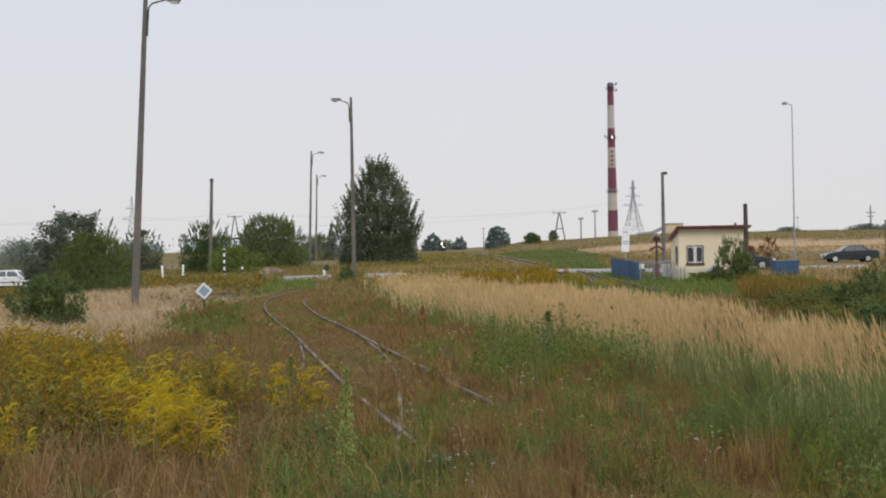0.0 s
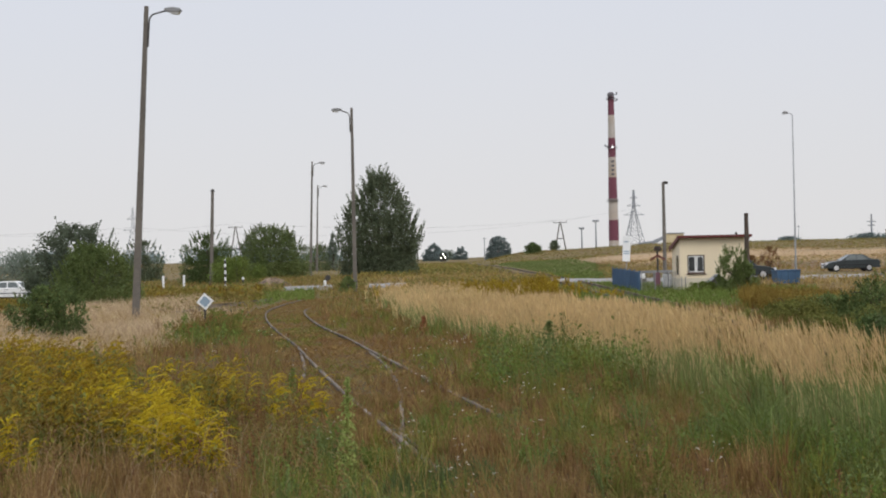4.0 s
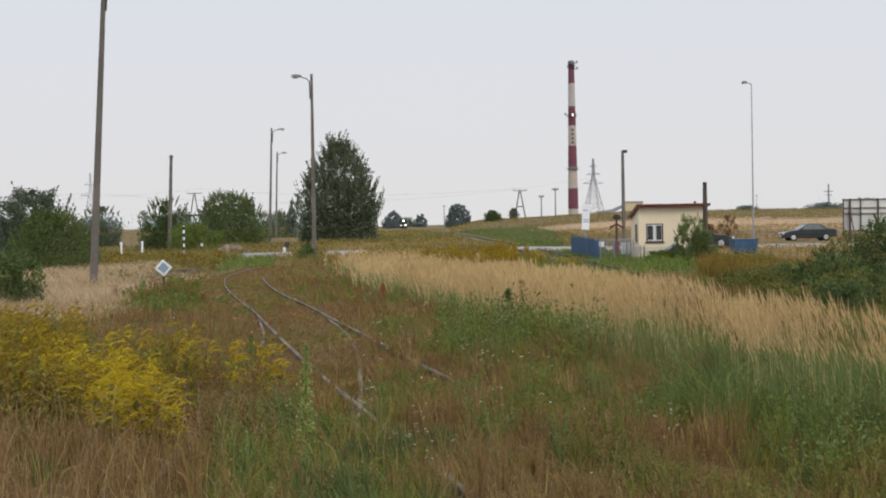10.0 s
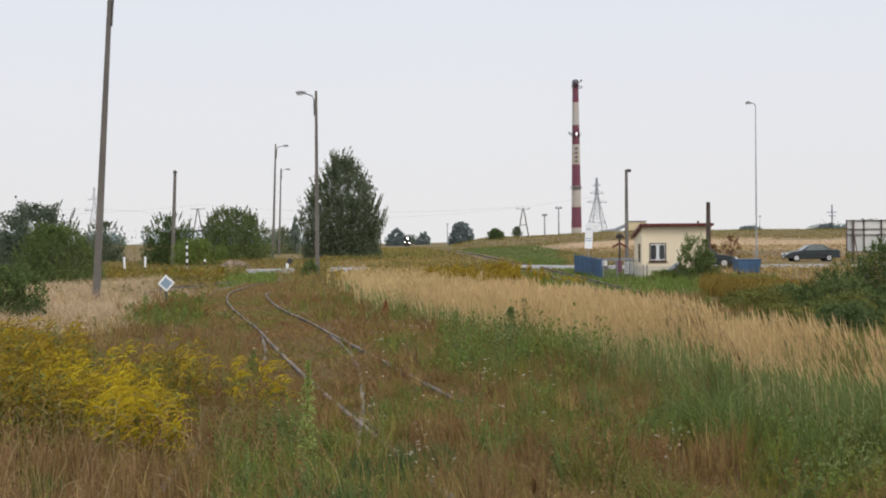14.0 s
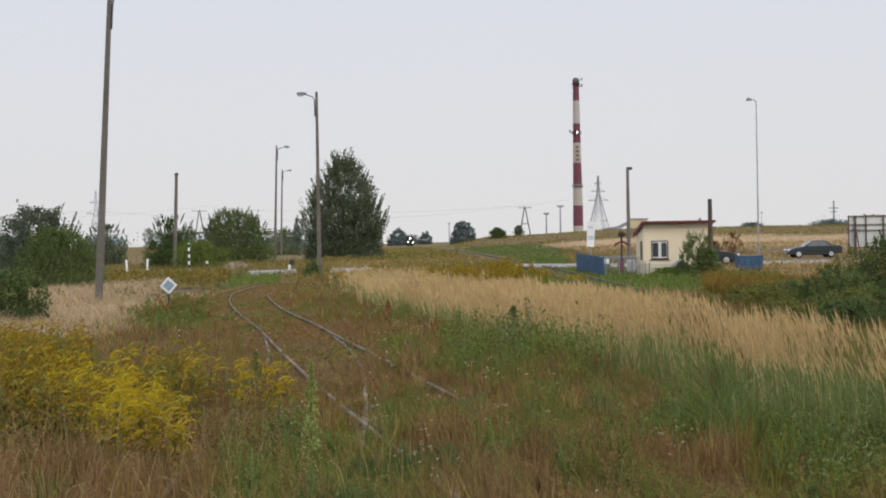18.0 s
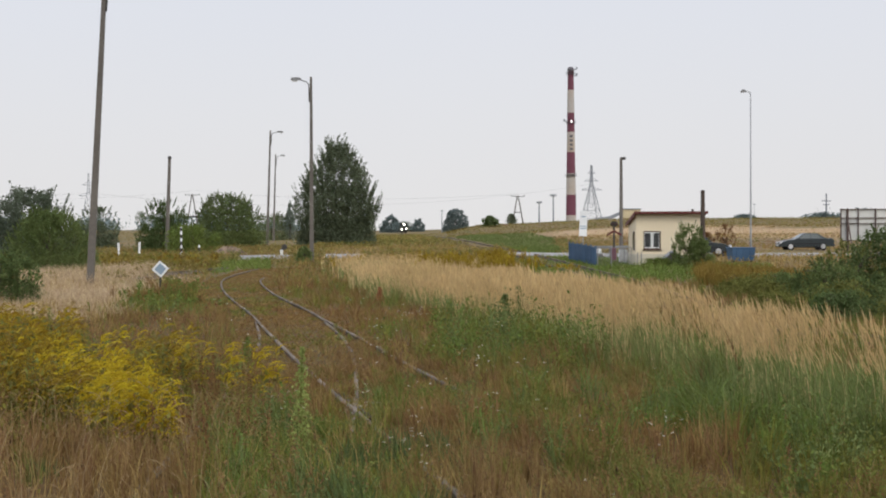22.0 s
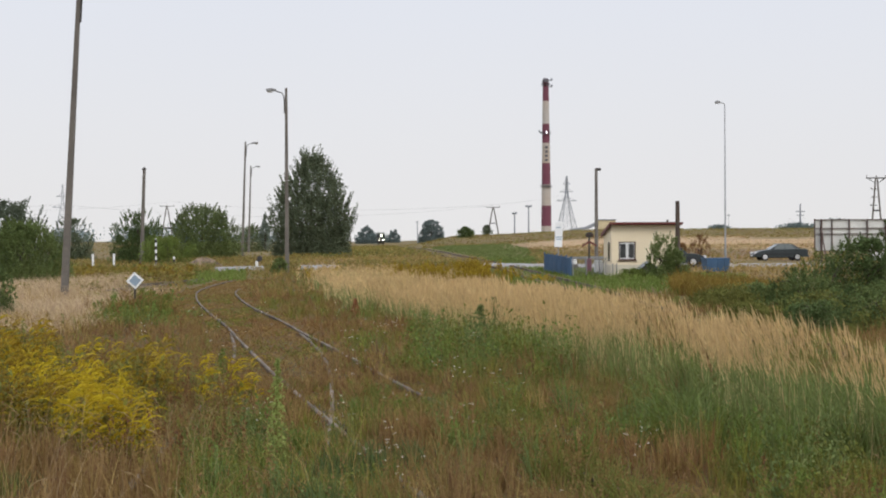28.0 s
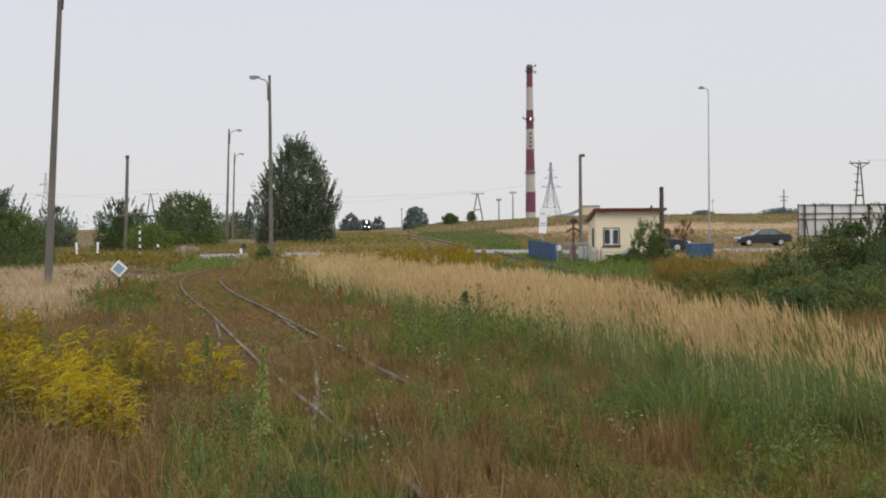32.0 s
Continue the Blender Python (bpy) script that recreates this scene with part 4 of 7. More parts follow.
    tufts("hill_weeds", rng, x[straw][::5], y[straw][::5], h[straw][::5], 0.07, F_STRAW, "dry grass on the hill slope")
    tufts("hill_weeds", rng, x[straw][1::5], y[straw][1::5], h[straw][1::5], 0.09, F_RUST, "rusty weeds on the hill slope")
    hx, hy = wedge(rng, 8000, 106, 230, 0.02, 0.115)
    k = (main_off(hx, hy) > 1.6) & (hy < 228 - 2300 * np.clip(hx / hy - 0.08, 0, 1)) & (hx > 0.036 * hy)
    tufts("lawn_weeds", rng, hx[k], hy[k], np.full(k.sum(), 0.2), 0.065, F_GREENFAR, "short green grass below the hill", 6)
    hx, hy = wedge(rng, 15000, 125, 300, -0.06, 0.05)
    k = main_off(hx, hy) < -1.6
    hx, hy = hx[k], hy[k]
    c = 0.7 * clump(hx, hy, 4) + 0.3 * rng.uniform(0, 1, len(hx))
    for k, mt, lab in ((c < 0.5, F_GOLDFAR, "faded gold weeds beside the far track"), ((c >= 0.5) & (c < 0.75), F_OLIVE, "olive weeds beside the far track"), (c >= 0.75, F_STRAW, "dry weeds beside the far track")):
        tufts("far_weeds", rng, hx[k], hy[k], np.full(k.sum(), 0.5), 0.1, mt, lab)
    hx, hy = wedge(rng, 14000, 215, 345, 0.03, 0.41)
    c = 0.7 * clump(hx, hy, 5) + 0.3 * rng.uniform(0, 1, len(hx))
    for k, mt, lab in ((c < 0.55, F_GOLDFAR, "olive-gold thicket of weeds along the crest"), ((c >= 0.55) & (c < 0.75), F_OLIVE, "olive thicket of weeds along the crest"), (c >= 0.75, F_RUST, "brown weeds along the crest")):
        tufts("crest_weeds", rng, hx[k], hy[k], np.full(k.sum(), 0.3), 0.11, mt, lab)
    hx, hy = wedge(rng, 12000, 160, 226, 0.1, 0.41)
    k = patch(hx, hy, 7, 33) > 0.3
    tufts("slope_weeds", rng, hx[k], hy[k], np.full(k.sum(), 0.3), 0.075, F_DRY, "pale dry grass in a band along the slope")
    hx, hy = wedge(rng, 12000, 126, 180, 0.1, 0.41)
    c = 0.75 * clump(hx, hy, 3) + 0.25 * rng.uniform(0, 1, len(hx))
    for k, mt, lab in ((c < 0.34, F_STRAW, "dry grass on the hill slope"), ((c >= 0.34) & (c < 0.5), F_OLIVE, "olive weeds on the hill slope"), ((c >= 0.5) & (c < 0.86), F_BROWN, "brown weeds on the hill slope"), (c >= 0.86, F_RUST, "rusty weeds on the hill slope")):
        tufts("slope_weeds", rng, hx[k], hy[k], np.full(k.sum(), 0.4), 0.065, mt, lab)
    tufts("hill_weeds", rng, x[olive], y[olive], h[olive], 0.09, F_OLIVE, "olive weeds scattered on the hill", 3)


def plumes(rng, x, y, lo, hi, fade):
    """Feathery seed heads of reed grass, two crossed spindles each, bowed by the wind."""
    n = len(x)
    lo = np.interp(y, [14, 30], [lo + 0.22, lo])
    z = ground(x, y) + (lo + (hi - lo) * rng.uniform(0, 1, n) ** 0.6) * fade - 0.2
    length, w = rng.uniform(0.1, 0.25, n), (0.0028 + 0.0002 * y) * rng.uniform(0.5, 1.3, n)
    bow = patch(x, y, 1.1, 65) - 0.5
    bx, by = rng.normal(-0.03, 0.035, n) - 0.08 * bow, rng.normal(0, 0.05, n)
    x = x - (rng.normal(0.1, 0.05, n) + 0.16 * bow) * (z - ground(x, y))
    v = np.empty((n, 8, 3))
    for k, (cx, cy) in enumerate(((1, 0.2), (-0.3, 1))):
        v[:, 4 * k] = np.stack([x, y, z], 1)
        v[:, 4 * k + 1] = np.stack([x + bx * 0.4 + cx * w, y + by * 0.4 + cy * w, z + 0.45 * length], 1)
        v[:, 4 * k + 2] = np.stack([x + bx, y + by, z + length], 1)
        v[:, 4 * k + 3] = np.stack([x + bx * 0.4 - cx * w, y + by * 0.4 - cy * w, z + 0.45 * length], 1)
    tagged(new("reed_plumes", bulk("reed_plumes", v, np.arange(8 * n).reshape(-1, 4), [], F_TAN)), "tan feathery seed heads of reed grass", "grass", kind="stuff")


def goldenrod(rng, spots, lo, hi, material, label, sprays=9, beads=16, size=0.016, low=0.66):
    """Goldenrod: leafy stems whose tops spread into arching sprays of tiny flowers."""
    leaves, flowers, ribbons = [], [], []
    n = len(spots)
    z0 = ground(spots[:, 0], spots[:, 1])
    h = rng.uniform(lo, hi, n)
    for i in range(n):
        p = np.array([spots[i, 0], spots[i, 1], z0[i]])
        lean = rng.normal(0, 0.1, 2)
        t = rng.uniform(0.1, 0.8, 17)[:, None]
        leaves.append(p + t * np.array([lean[0], lean[1], h[i]]) + rng.normal(0, 0.035, (17, 3)))
        for k in range(sprays):
            a, r = rng.normal(0, 1.0), rng.uniform(0.06, 0.2)
            root = p + np.array([lean[0], lean[1], h[i]]) * rng.uniform(low, 0.97)
            q = np.linspace(0, 1, beads)[:, None]
            arc = root + np.concatenate([q * r * math.cos(a), q * r * math.sin(a), 0.17 * q - 0.13 * q ** 2], 1)
            flowers.append(arc + rng.normal(0, 0.008, arc.shape))
            line = arc[np.linspace(0, beads - 1, 5).astype(int)]
            side = rng.normal(0, 1, 3)
            side -= side * np.array([math.cos(a), math.sin(a), 0]) * 0.8
            side = side / np.linalg.norm(side) * np.array([[0.002], [0.008], [0.01], [0.008], [0.001]]) * size / 0.0125
            ribbons.append(np.stack([line - side, line + side], 1).reshape(-1, 3))
    v, f = leaf_cards(rng, np.concatenate(flowers), size)
    base = np.arange(len(ribbons))[:, None, None] * 10 + len(v)
    quad = np.array([[2 * j, 2 * j + 1, 2 * j + 3, 2 * j + 2] for j in range(4)])[None]
    v, f = np.concatenate([v] + ribbons), np.concatenate([f, (base + quad).reshape(-1, 4)])
    tagged(new("goldenrod_flowers", bulk("goldenrod_flowers", v, f, [], material)), label, "wildflowers", kind="stuff")
    v, f = leaf_cards(rng, np.concatenate(leaves), 0.034, -0.8)
    tagged(new("goldenrod_leaves", bulk("goldenrod_leaves", v, f, [], F_GOLDLEAF)), "olive leaves of the goldenrod stems", "wildflowers", kind="stuff")


def dock(rng, x, y, lo, hi, material, label, size=0.013):
    """Seeding sorrel and dock: upright stalks thick with small brown seeds."""
    n = len(x)
    k = room(x, y) > 0.3
    x, y = x[k], y[k]
    n = len(x)
    z, h = ground(x, y), rng.uniform(lo, hi, n)
    t = rng.uniform(0.25, 1, (n, 32))
    bx, by = rng.normal(0, 0.09, n), rng.normal(0, 0.09, n)
    px = x[:, None] + t * bx[:, None] + rng.normal(0, 0.012, (n, 32))
    py = y[:, None] + t * by[:, None] + rng.normal(0, 0.015, (n, 32))
    pz = z[:, None] + t * h[:, None]
    v, f = leaf_cards(rng, np.stack([px, py, pz], -1).reshape(-1, 3), size * 0.85, -1.6)
    tagged(new("seeding_weeds", bulk("seeding_weeds", v, f, [], material)), label, "weeds", kind="stuff")


def flowers(rng, spots, each, spread):
    """Yarrow: thin stems that carry flat heads of tiny white flowers, in loose groups."""
    c = np.repeat(np.array(spots, float), each, 0) + rng.normal(0, spread, (len(spots) * each, 2))
    n = len(c)
    x, y = c[:, 0], c[:, 1]
    g = ground(x, y)
    top = np.stack([x, y, g + rng.uniform(0.25, 0.5, n)], 1)
    florets = top[:, None, :] + rng.normal(0, 1, (n, 8, 3)) * np.array([0.008, 0.008, 0.003])
    v, f = leaf_cards(rng, florets.reshape(-1, 3), 0.0034 + 0.00017 * np.repeat(y, 8)[:, None], 0.3)
    tagged(new("yarrow_flowers", bulk("yarrow_flowers", v, f, [], F_WHITE)), "loose groups of small white yarrow flowers", "wildflowers", kind="stuff")
    root = np.stack([x + rng.normal(0, 0.03, n), y + rng.normal(0, 0.03, n), g - 0.02], 1)
    stems = np.stack([root - [0.003, 0, 0], root + [0.003, 0, 0], top], 1)
    tagged(new("yarrow_stems", bulk("yarrow_stems", stems, [], np.arange(3 * n).reshape(-1, 3), F_OLIVE)), "thin olive stems under the yarrow flowers", "wildflowers", kind="stuff")


def herbs(name, rng, x, y, tall, wide, per, beads, leaf, low, material, label, upright=-0.6, wind=-0.05):
    """Whole plants: stems that fan out from one root, each set with small leaves or seeds."""
    tall = np.minimum(tall, room(x, y) * 1.2)
    keep = tall > 0.06
    x, y, tall, wide = x[keep], y[keep], tall[keep], wide[keep]
    i = np.repeat(np.arange(len(x)), per)
    n = len(i)
    a, h = rng.uniform(0, 2 * math.pi, n), tall[i] * rng.uniform(0.55, 1.05, n)
    l = wide[i] * np.sqrt(rng.uniform(0, 1, n)) * h / tall[i]
    h = h * (1.08 - 0.3 * (l / wide[i]) ** 2)
    root = np.stack([x[i] + 0.2 * l * np.cos(a), y[i] + 0.2 * l * np.sin(a), ground(x[i], y[i]) - 0.02], 1)
    tip = np.stack([l * np.cos(a) + wind * h, l * np.sin(a), h], 1)
    w = (0.0022 + 0.00022 * y[i]) * rng.uniform(0.6, 1.2, n)
    b = rng.uniform(0, math.pi, n)
    side = np.stack([np.cos(b) * w, np.sin(b) * w, np.zeros(n)], 1)
    mid = root + tip * np.array([0.45, 0.45, 0.6])
    v = np.stack([root - side, root + side, mid + 0.8 * side, mid - 0.8 * side, root + tip], 1).reshape(-1, 3)
    k = np.arange(n)[:, None] * 5
    q, t3 = k + np.array([[0, 1, 2, 3]]), k + np.array([[3, 2, 4]])
    t = low + (1 - low) * rng.uniform(0, 1, (n, beads)) ** 0.8
    p = root[:, None, :] + tip[:, None, :] * np.stack([t ** 1.5, t ** 1.5, t], -1) + rng.normal(0, 0.55 * leaf, (n, beads, 3))
    lv, lf = leaf_cards(rng, p.reshape(-1, 3), leaf, upright)
    me = bulk(name, np.concatenate([v, lv]), np.concatenate([q, lf + len(v)]), t3, material)
    tagged(new(name, me), label, "weeds", kind="stuff")


def stand(rng, n, d0, d1, u0, u1, per, beads, leaf, scale=1.0):
    """A patchwork of plants: each patch of the field has its own kind, with bare gaps between."""
    x, y = wedge(rng, n, d0, d1, u0, u1)
    m = ~reed_band(x, y) & ~left_dry(x, y) & (clump(1.3 * x + 5, y, 0.5 * scale) > 0.13) & (~gold_bed(x, y) | (rng.uniform(0, 1, n) < 0.3))
    x, y = x[m], y[m]
    n = len(x)
    v = greenness(x, y) + np.where(x < -0.12 * y, -0.06, 0.0) + (0.75 if y.min() < 20 else 0.4) * (clump(x, y, 0.55 * scale) - 0.5) + rng.normal(0, 0.15, n)
    tall = rng.uniform(0.2, 0.42, n) * (0.55 + patch(x, y, 0.7 * scale, 45)) * np.interp(y, [10, 30], [1, 0.85])
    pick = rng.integers(0, 2, n)
    for lo, hi, kinds in (
            (1.02, 9.0, ((F_LUSH, 1.25, 1.6, "lush green leafy weeds"), (F_MID, 1.15, 1.7, "dark green leafy weeds"))),
            (0.82, 1.02, ((F_GREEN, 1.0, 1.2, "green bushy weeds"), (F_HERB, 1.0, 1.0, "yellow-green bushy weeds"))),
            (0.55, 0.82, ((F_OLIVE, 1.0, 1.0, "olive bushy weeds"), (F_GOLDLEAF, 1.0, 0.9, "yellowing bushy weeds"))),
            (0.26, 0.55, ((F_BROWN, 1.0, 0.7, "brown seeding weeds in fuzzy tufts"), (F_STRAW, 0.9, 0.7, "dry straw-coloured weeds"))),
            (-9.0, 0.26, ((F_SORREL, 1.15, 0.75, "red-brown seeding sorrel in fuzzy tufts"), (F_BROWN, 1.1, 0.75, "brown seeding weeds in fuzzy tufts")))):
        for j, (mt, size, broad, label) in enumerate(kinds):
            q = (v >= lo) & (v < hi) & (pick == j)
            if mt is F_STRAW:
                q &= rng.uniform(0, 1, n) < 0.55
            herbs("bushy_weeds", rng, x[q], y[q], tall[q] * size, rng.uniform(0.1, 0.24, q.sum()) * scale, per, beads, leaf * broad, 0.25, mt, label)


def arching_straws(rng, n, d0, d1, u0, u1, lo, hi):
    """Tall bleached grass stems that bow over at the top and end in a drooping seed head."""
    x, y = wedge(rng, n, d0, d1, u0, u1)
    h, a = rng.uniform(lo, hi, n), rng.normal(0.3, 1.2, n)
    reach = h * rng.uniform(0.25, 0.9, n)
    z = ground(x, y)
    line = [np.stack([x + reach * fx * np.cos(a), y + reach * fx * np.sin(a), z + h * fz], 1) for fx, fz in ((0, -0.03), (0.08, 0.5), (0.2, 0.76), (0.36, 0.9), (0.54, 0.97), (0.74, 0.99), (0.9, 0.95), (1.0, 0.88))]
    w = rng.uniform(0.8, 1.3, (n, 1))
    v = []
    for p, half in zip(line, (0.0011, 0.0011, 0.001, 0.001, 0.001, 0.0011, 0.0024, 0.0005)):
        v += [p - np.array([0, 0, 1]) * half * w, p + np.array([0, 0, 1]) * half * w] if half > 0.0017 or half < 0.0008 else [p - np.array([1, 0, 0]) * half * w, p + np.array([1, 0, 0]) * half * w]
    v = np.stack(v, 1).reshape(-1, 3)
    k = np.arange(n)[:, None, None] * 16
    q = (k + np.array([[2 * j, 2 * j + 1, 2 * j + 3, 2 * j + 2] for j in range(7)])[None]).reshape(-1, 4)
    tagged(new("arching_straw", bulk("arching_straw", v, q, [], F_PALE)), "bleached grass stems bowing under seed heads", "grass", kind="stuff")


def herb_clumps(rng, n, d0, d1, u0, u1, choice, label, lo, hi, leaf, each=80, keep=0.35, seed=70, reeds=False, wide=1.0):
    """Bushy herbs: loose mounds of small leaves, of one colour each."""
    x, y = wedge(rng, n, d0, d1, u0, u1)
    m = (patch(x, y, 0.8, seed) > keep) & (room(x, y) > 0.3) & (reeds | ~reed_band(x, y))
    x, y = x[m], y[m]
    k = rng.integers(0, len(choice), len(x))
    for j, mt in enumerate(choice):
        q = k == j
        c = q.sum()
        h = rng.uniform(lo, hi, (c, 1))
        g = rng.normal(0, 1, (c, each, 3))
        r = wide * rng.uniform(0.07, 0.2, (c, 1)) * (0.5 + h)
        t = rng.uniform(0, 1, (c, each)) ** 0.7
        p = np.stack([x[q][:, None] + g[:, :, 0] * r * (1.15 - 0.7 * t), y[q][:, None] + g[:, :, 1] * r * (1.15 - 0.7 * t), ground(x[q], y[q])[:, None] + t * h * (1 + 0.2 * g[:, :, 2])], -1)
        v, f = leaf_cards(rng, p.reshape(-1, 3), leaf * 1.15, -1.3)
        tagged(new("bushy_herbs", bulk("bushy_herbs", v, f, [], mt)), label, "weeds", kind="stuff")


def blade_clumps(rng, n, d0, d1, u0, u1, choice, label, lo, hi, per=80, keep=0.4, seed=80):
    """Upright clumps of blades and stalks, one colour to a clump."""
    x, y = wedge(rng, n, d0, d1, u0, u1)
    m = (patch(x, y, 0.8, seed) > keep) & ~reed_band(x, y)
    x, y = x[m], y[m]
    tall = rng.uniform(lo, hi, len(x))
    wide = rng.uniform(0.05, 0.14, len(x))
    kind = rng.integers(0, len(choice), len(x))
    for j, mt in enumerate(choice):
        q = np.repeat(np.nonzero(kind == j)[0], per)
        c = len(q)
        blades("herb_clumps", rng, x[q] + rng.normal(0, 1, c) * wide[q], y[q] + rng.normal(0, 1, c) * wide[q], tall[q] * rng.uniform(0.4, 1.1, c), 0.011, 0.4, mt, label, "weeds")


def weeds():
    rng = np.random.default_rng(33)
    x, y = wedge(rng, 9000, 13, 27, -0.36, -0.11)
    m = gold_bed(x, y) & (patch(x, y, 0.8, 3) > 0.35)
    spots = np.stack([x[m], y[m]], 1)[:760]
    dull = clump(spots[:, 0], spots[:, 1], 0.7) < 0.5
    goldenrod(rng, spots[~dull], 0.55, 1.0, F_GOLD, "dull yellow goldenrod bed in full flower", 10, 7, 0.0125, 0.45)
    goldenrod(rng, spots[dull], 0.45, 0.85, F_GOLDDULL, "browning goldenrod among the fresher stems", 8, 6, 0.0125, 0.5)
    herbs("goldenrod_stalks", rng, x[m][800:1150], y[m][800:1150], rng.uniform(0.4, 0.75, 350), np.full(350, 0.14), 8, 5, 0.02, 0.1, F_GOLDLEAF, "leafy olive stalks in the goldenrod bed")
    dock(rng, x[m][400:900], y[m][400:900], 0.5, 0.95, F_BROWN, "brown stalks among the goldenrod")
    dock(rng, x[m][900:1500], y[m][900:1500], 0.4, 0.85, F_OLIVE, "olive stalks among the goldenrod", 0.03)
    spots = np.concatenate([np.array(c) + rng.normal(0, s, (n, 2)) for c, s, n in (((-2.3, 13.1), 0.12, 20), ((-2.6, 13.8), 0.18, 26), ((-2.95, 14.7), 0.2, 24), ((-3.5, 16.0), 0.25, 18), ((-4.2, 17.6), 0.3, 14), ((-1.8, 16.3), 0.1, 6), ((-2.5, 17.2), 0.16, 8), ((-1.42, 16.4), 0.04, 2), ((-1.98, 13.2), 0.04, 2), ((-3.75, 13.0), 0.1, 4), ((-3.1, 18.2), 0.3, 10), ((-3.5, 19.6), 0.35, 10), ((-2.75, 15.6), 0.2, 10))])
    goldenrod(rng, spots, 0.45, 0.8, F_GOLDBRIGHT, "bright yellow clumps of fresh goldenrod", 13, 12, 0.0105, 0.35)
    x, y = wedge(rng, 9000, 60, 72, 0.195, 0.28)
    n = 560
    herbs("ochre_weeds", rng, x[:n], y[:n], rng.uniform(0.5, 0.9, n), np.full(n, 0.4), 7, 7, 0.035, 0.25, F_OCHRE, "rusty ochre weeds in a strip above the ditch", -0.3)
    x, y = wedge(rng, 900, 8, 30)
    m = (patch(x, y, 0.9, 14) > 0.45) & ~reed_band(x, y)
    dock(rng, x[m], y[m], 0.3, 0.7, F_SORREL, "red-brown seeding sorrel and dock")
    # long bent straws and tall rusty stalks in the foreground
    x, y = wedge(rng, 1100, 7.6, 15.5, -0.36, 0.02)
    m = patch(x, y, 0.6, 23) > 0.3
    blades("bent_straw", rng, x[m], y[m], rng.uniform(0.3, 0.7, m.sum()), 0.005, 0.75, F_STRAW, "long bent straws over the weeds")
    arching_straws(rng, 150, 7.8, 14, -0.35, -0.1, 0.4, 0.8)
    arching_straws(rng, 28, 8, 16, -0.1, 0.36, 0.25, 0.5)
    x, y = wedge(rng, 700, 8.5, 24, -0.3, -0.02)
    m = (patch(x, y, 0.7, 26) > 0.55) & ~gold_bed(x, y)
    dock(rng, x[m], y[m], 0.4, 0.8, F_SORREL, "tall rusty dock stalks", 0.013)
    x, y = wedge(rng, 240, 11.5, 19, -0.19, -0.09)
    dock(rng, x, y, 0.35, 0.7, F_RUST, "rusty red seeding dock", 0.014)
    flowers(rng, YARROW, 7, 0.1)
    x, y = wedge(rng, 70, 8, 40, -0.12, 0.2)
    m = ~reed_band(x, y)
    flowers(rng, np.stack([x[m], y[m]], 1), 2, 0.1)
    stand(rng, 3500, 7.8, 22, -0.34, 0.41, 13, 5, 0.012)
    # brown weeds that hide the foot of the diamond sign
    x, y = -7.05 + rng.normal(0, 0.5, 46), 45.2 + rng.normal(0, 0.5, 46)
    for k, mt, lab in ((slice(0, 26), F_BROWN, "brown weeds round the foot of the sign"), (slice(26, 46), F_OLIVE, "olive weeds round the foot of the sign")):
        herbs("bushy_weeds", rng, x[k], y[k], rng.uniform(0.35, 0.68, len(x[k])), np.full(len(x[k]), 0.2), 10, 7, 0.024, 0.2, mt, lab)
    # weeds that half hide the near rail
    y = rng.uniform(9.0, 15.4, 150)
    x = np.interp(y, SIDING[:, 1], SIDING[:, 0]) + 0.7 + rng.normal(0, 0.16, 150)
    for k, mt, lab in ((slice(0, 70), F_OLIVE, "olive weeds over the sunken rail"), (slice(70, 120), F_BROWN, "brown weeds over the sunken rail"), (slice(120, 150), F_GREEN, "green weeds over the sunken rail")):
        herbs("bushy_weeds", rng, x[k], y[k], rng.uniform(0.22, 0.42, len(x[k])), rng.uniform(0.12, 0.24, len(x[k])), 13, 6, 0.0115, 0.2, mt, lab)
    # bright and dark leafy bushes of herbs before the reeds
    x, y = wedge(rng, 260, 12, 27, 0.03, 0.36)
    m = ~reed_band(x, y) & (patch(x, y, 0.9, 46) > 0.5) & (x > 0.5)
    x, y = x[m], y[m]
    n = len(x)
    for j, (mt, leaf, lab) in enumerate(((F_LIGHT, 0.0125, "fresh green leafy herbs"), (F_LUSH, 0.013, "lush green leafy herbs"), (F_MID, 0.014, "green leafy herbs"))):
        k = np.arange(n) % 3 == j
        herbs("leafy_herbs", rng, x[k], y[k], rng.uniform(0.3, 0.6, k.sum()), rng.uniform(0.15, 0.3, k.sum()), 16, 10, leaf, 0.15, mt, lab, -0.2)
    x, y = wedge(rng, 90, 9, 15, -0.13, 0.0)
    for j, (mt, leaf, lab) in enumerate(((F_MID, 0.012, "dark green leafy herbs"), (F_HERB, 0.011, "yellow-green leafy herbs"), (F_OLIVE, 0.011, "olive leafy herbs"))):
        k = np.arange(90) % 3 == j
        herbs("leafy_herbs", rng, x[k], y[k], rng.uniform(0.25, 0.5, k.sum()), rng.uniform(0.12, 0.24, k.sum()), 16, 9, leaf, 0.15, mt, lab, -0.2)
    stand(rng, 3600, 22, 60, -0.2, 0.16, 7, 4, 0.024, 1.5)
    stand(rng, 1500, 18, 58, 0.16, 0.42, 7, 4, 0.024, 1.5)


# groups of white flowers, in plan
YARROW = ((0.97, 19.5), (-0.35, 24.0), (0.8, 14.6), (0.1, 29.4), (0.0, 12.3), (0.12, 10.9), (-4.4, 29.3), (1.5, 18.2), (0.4, 31.0), (-1.1, 14.6), (-0.3, 14.9), (0.05, 12.7), (0.95, 18.3), (2.2, 12.5))


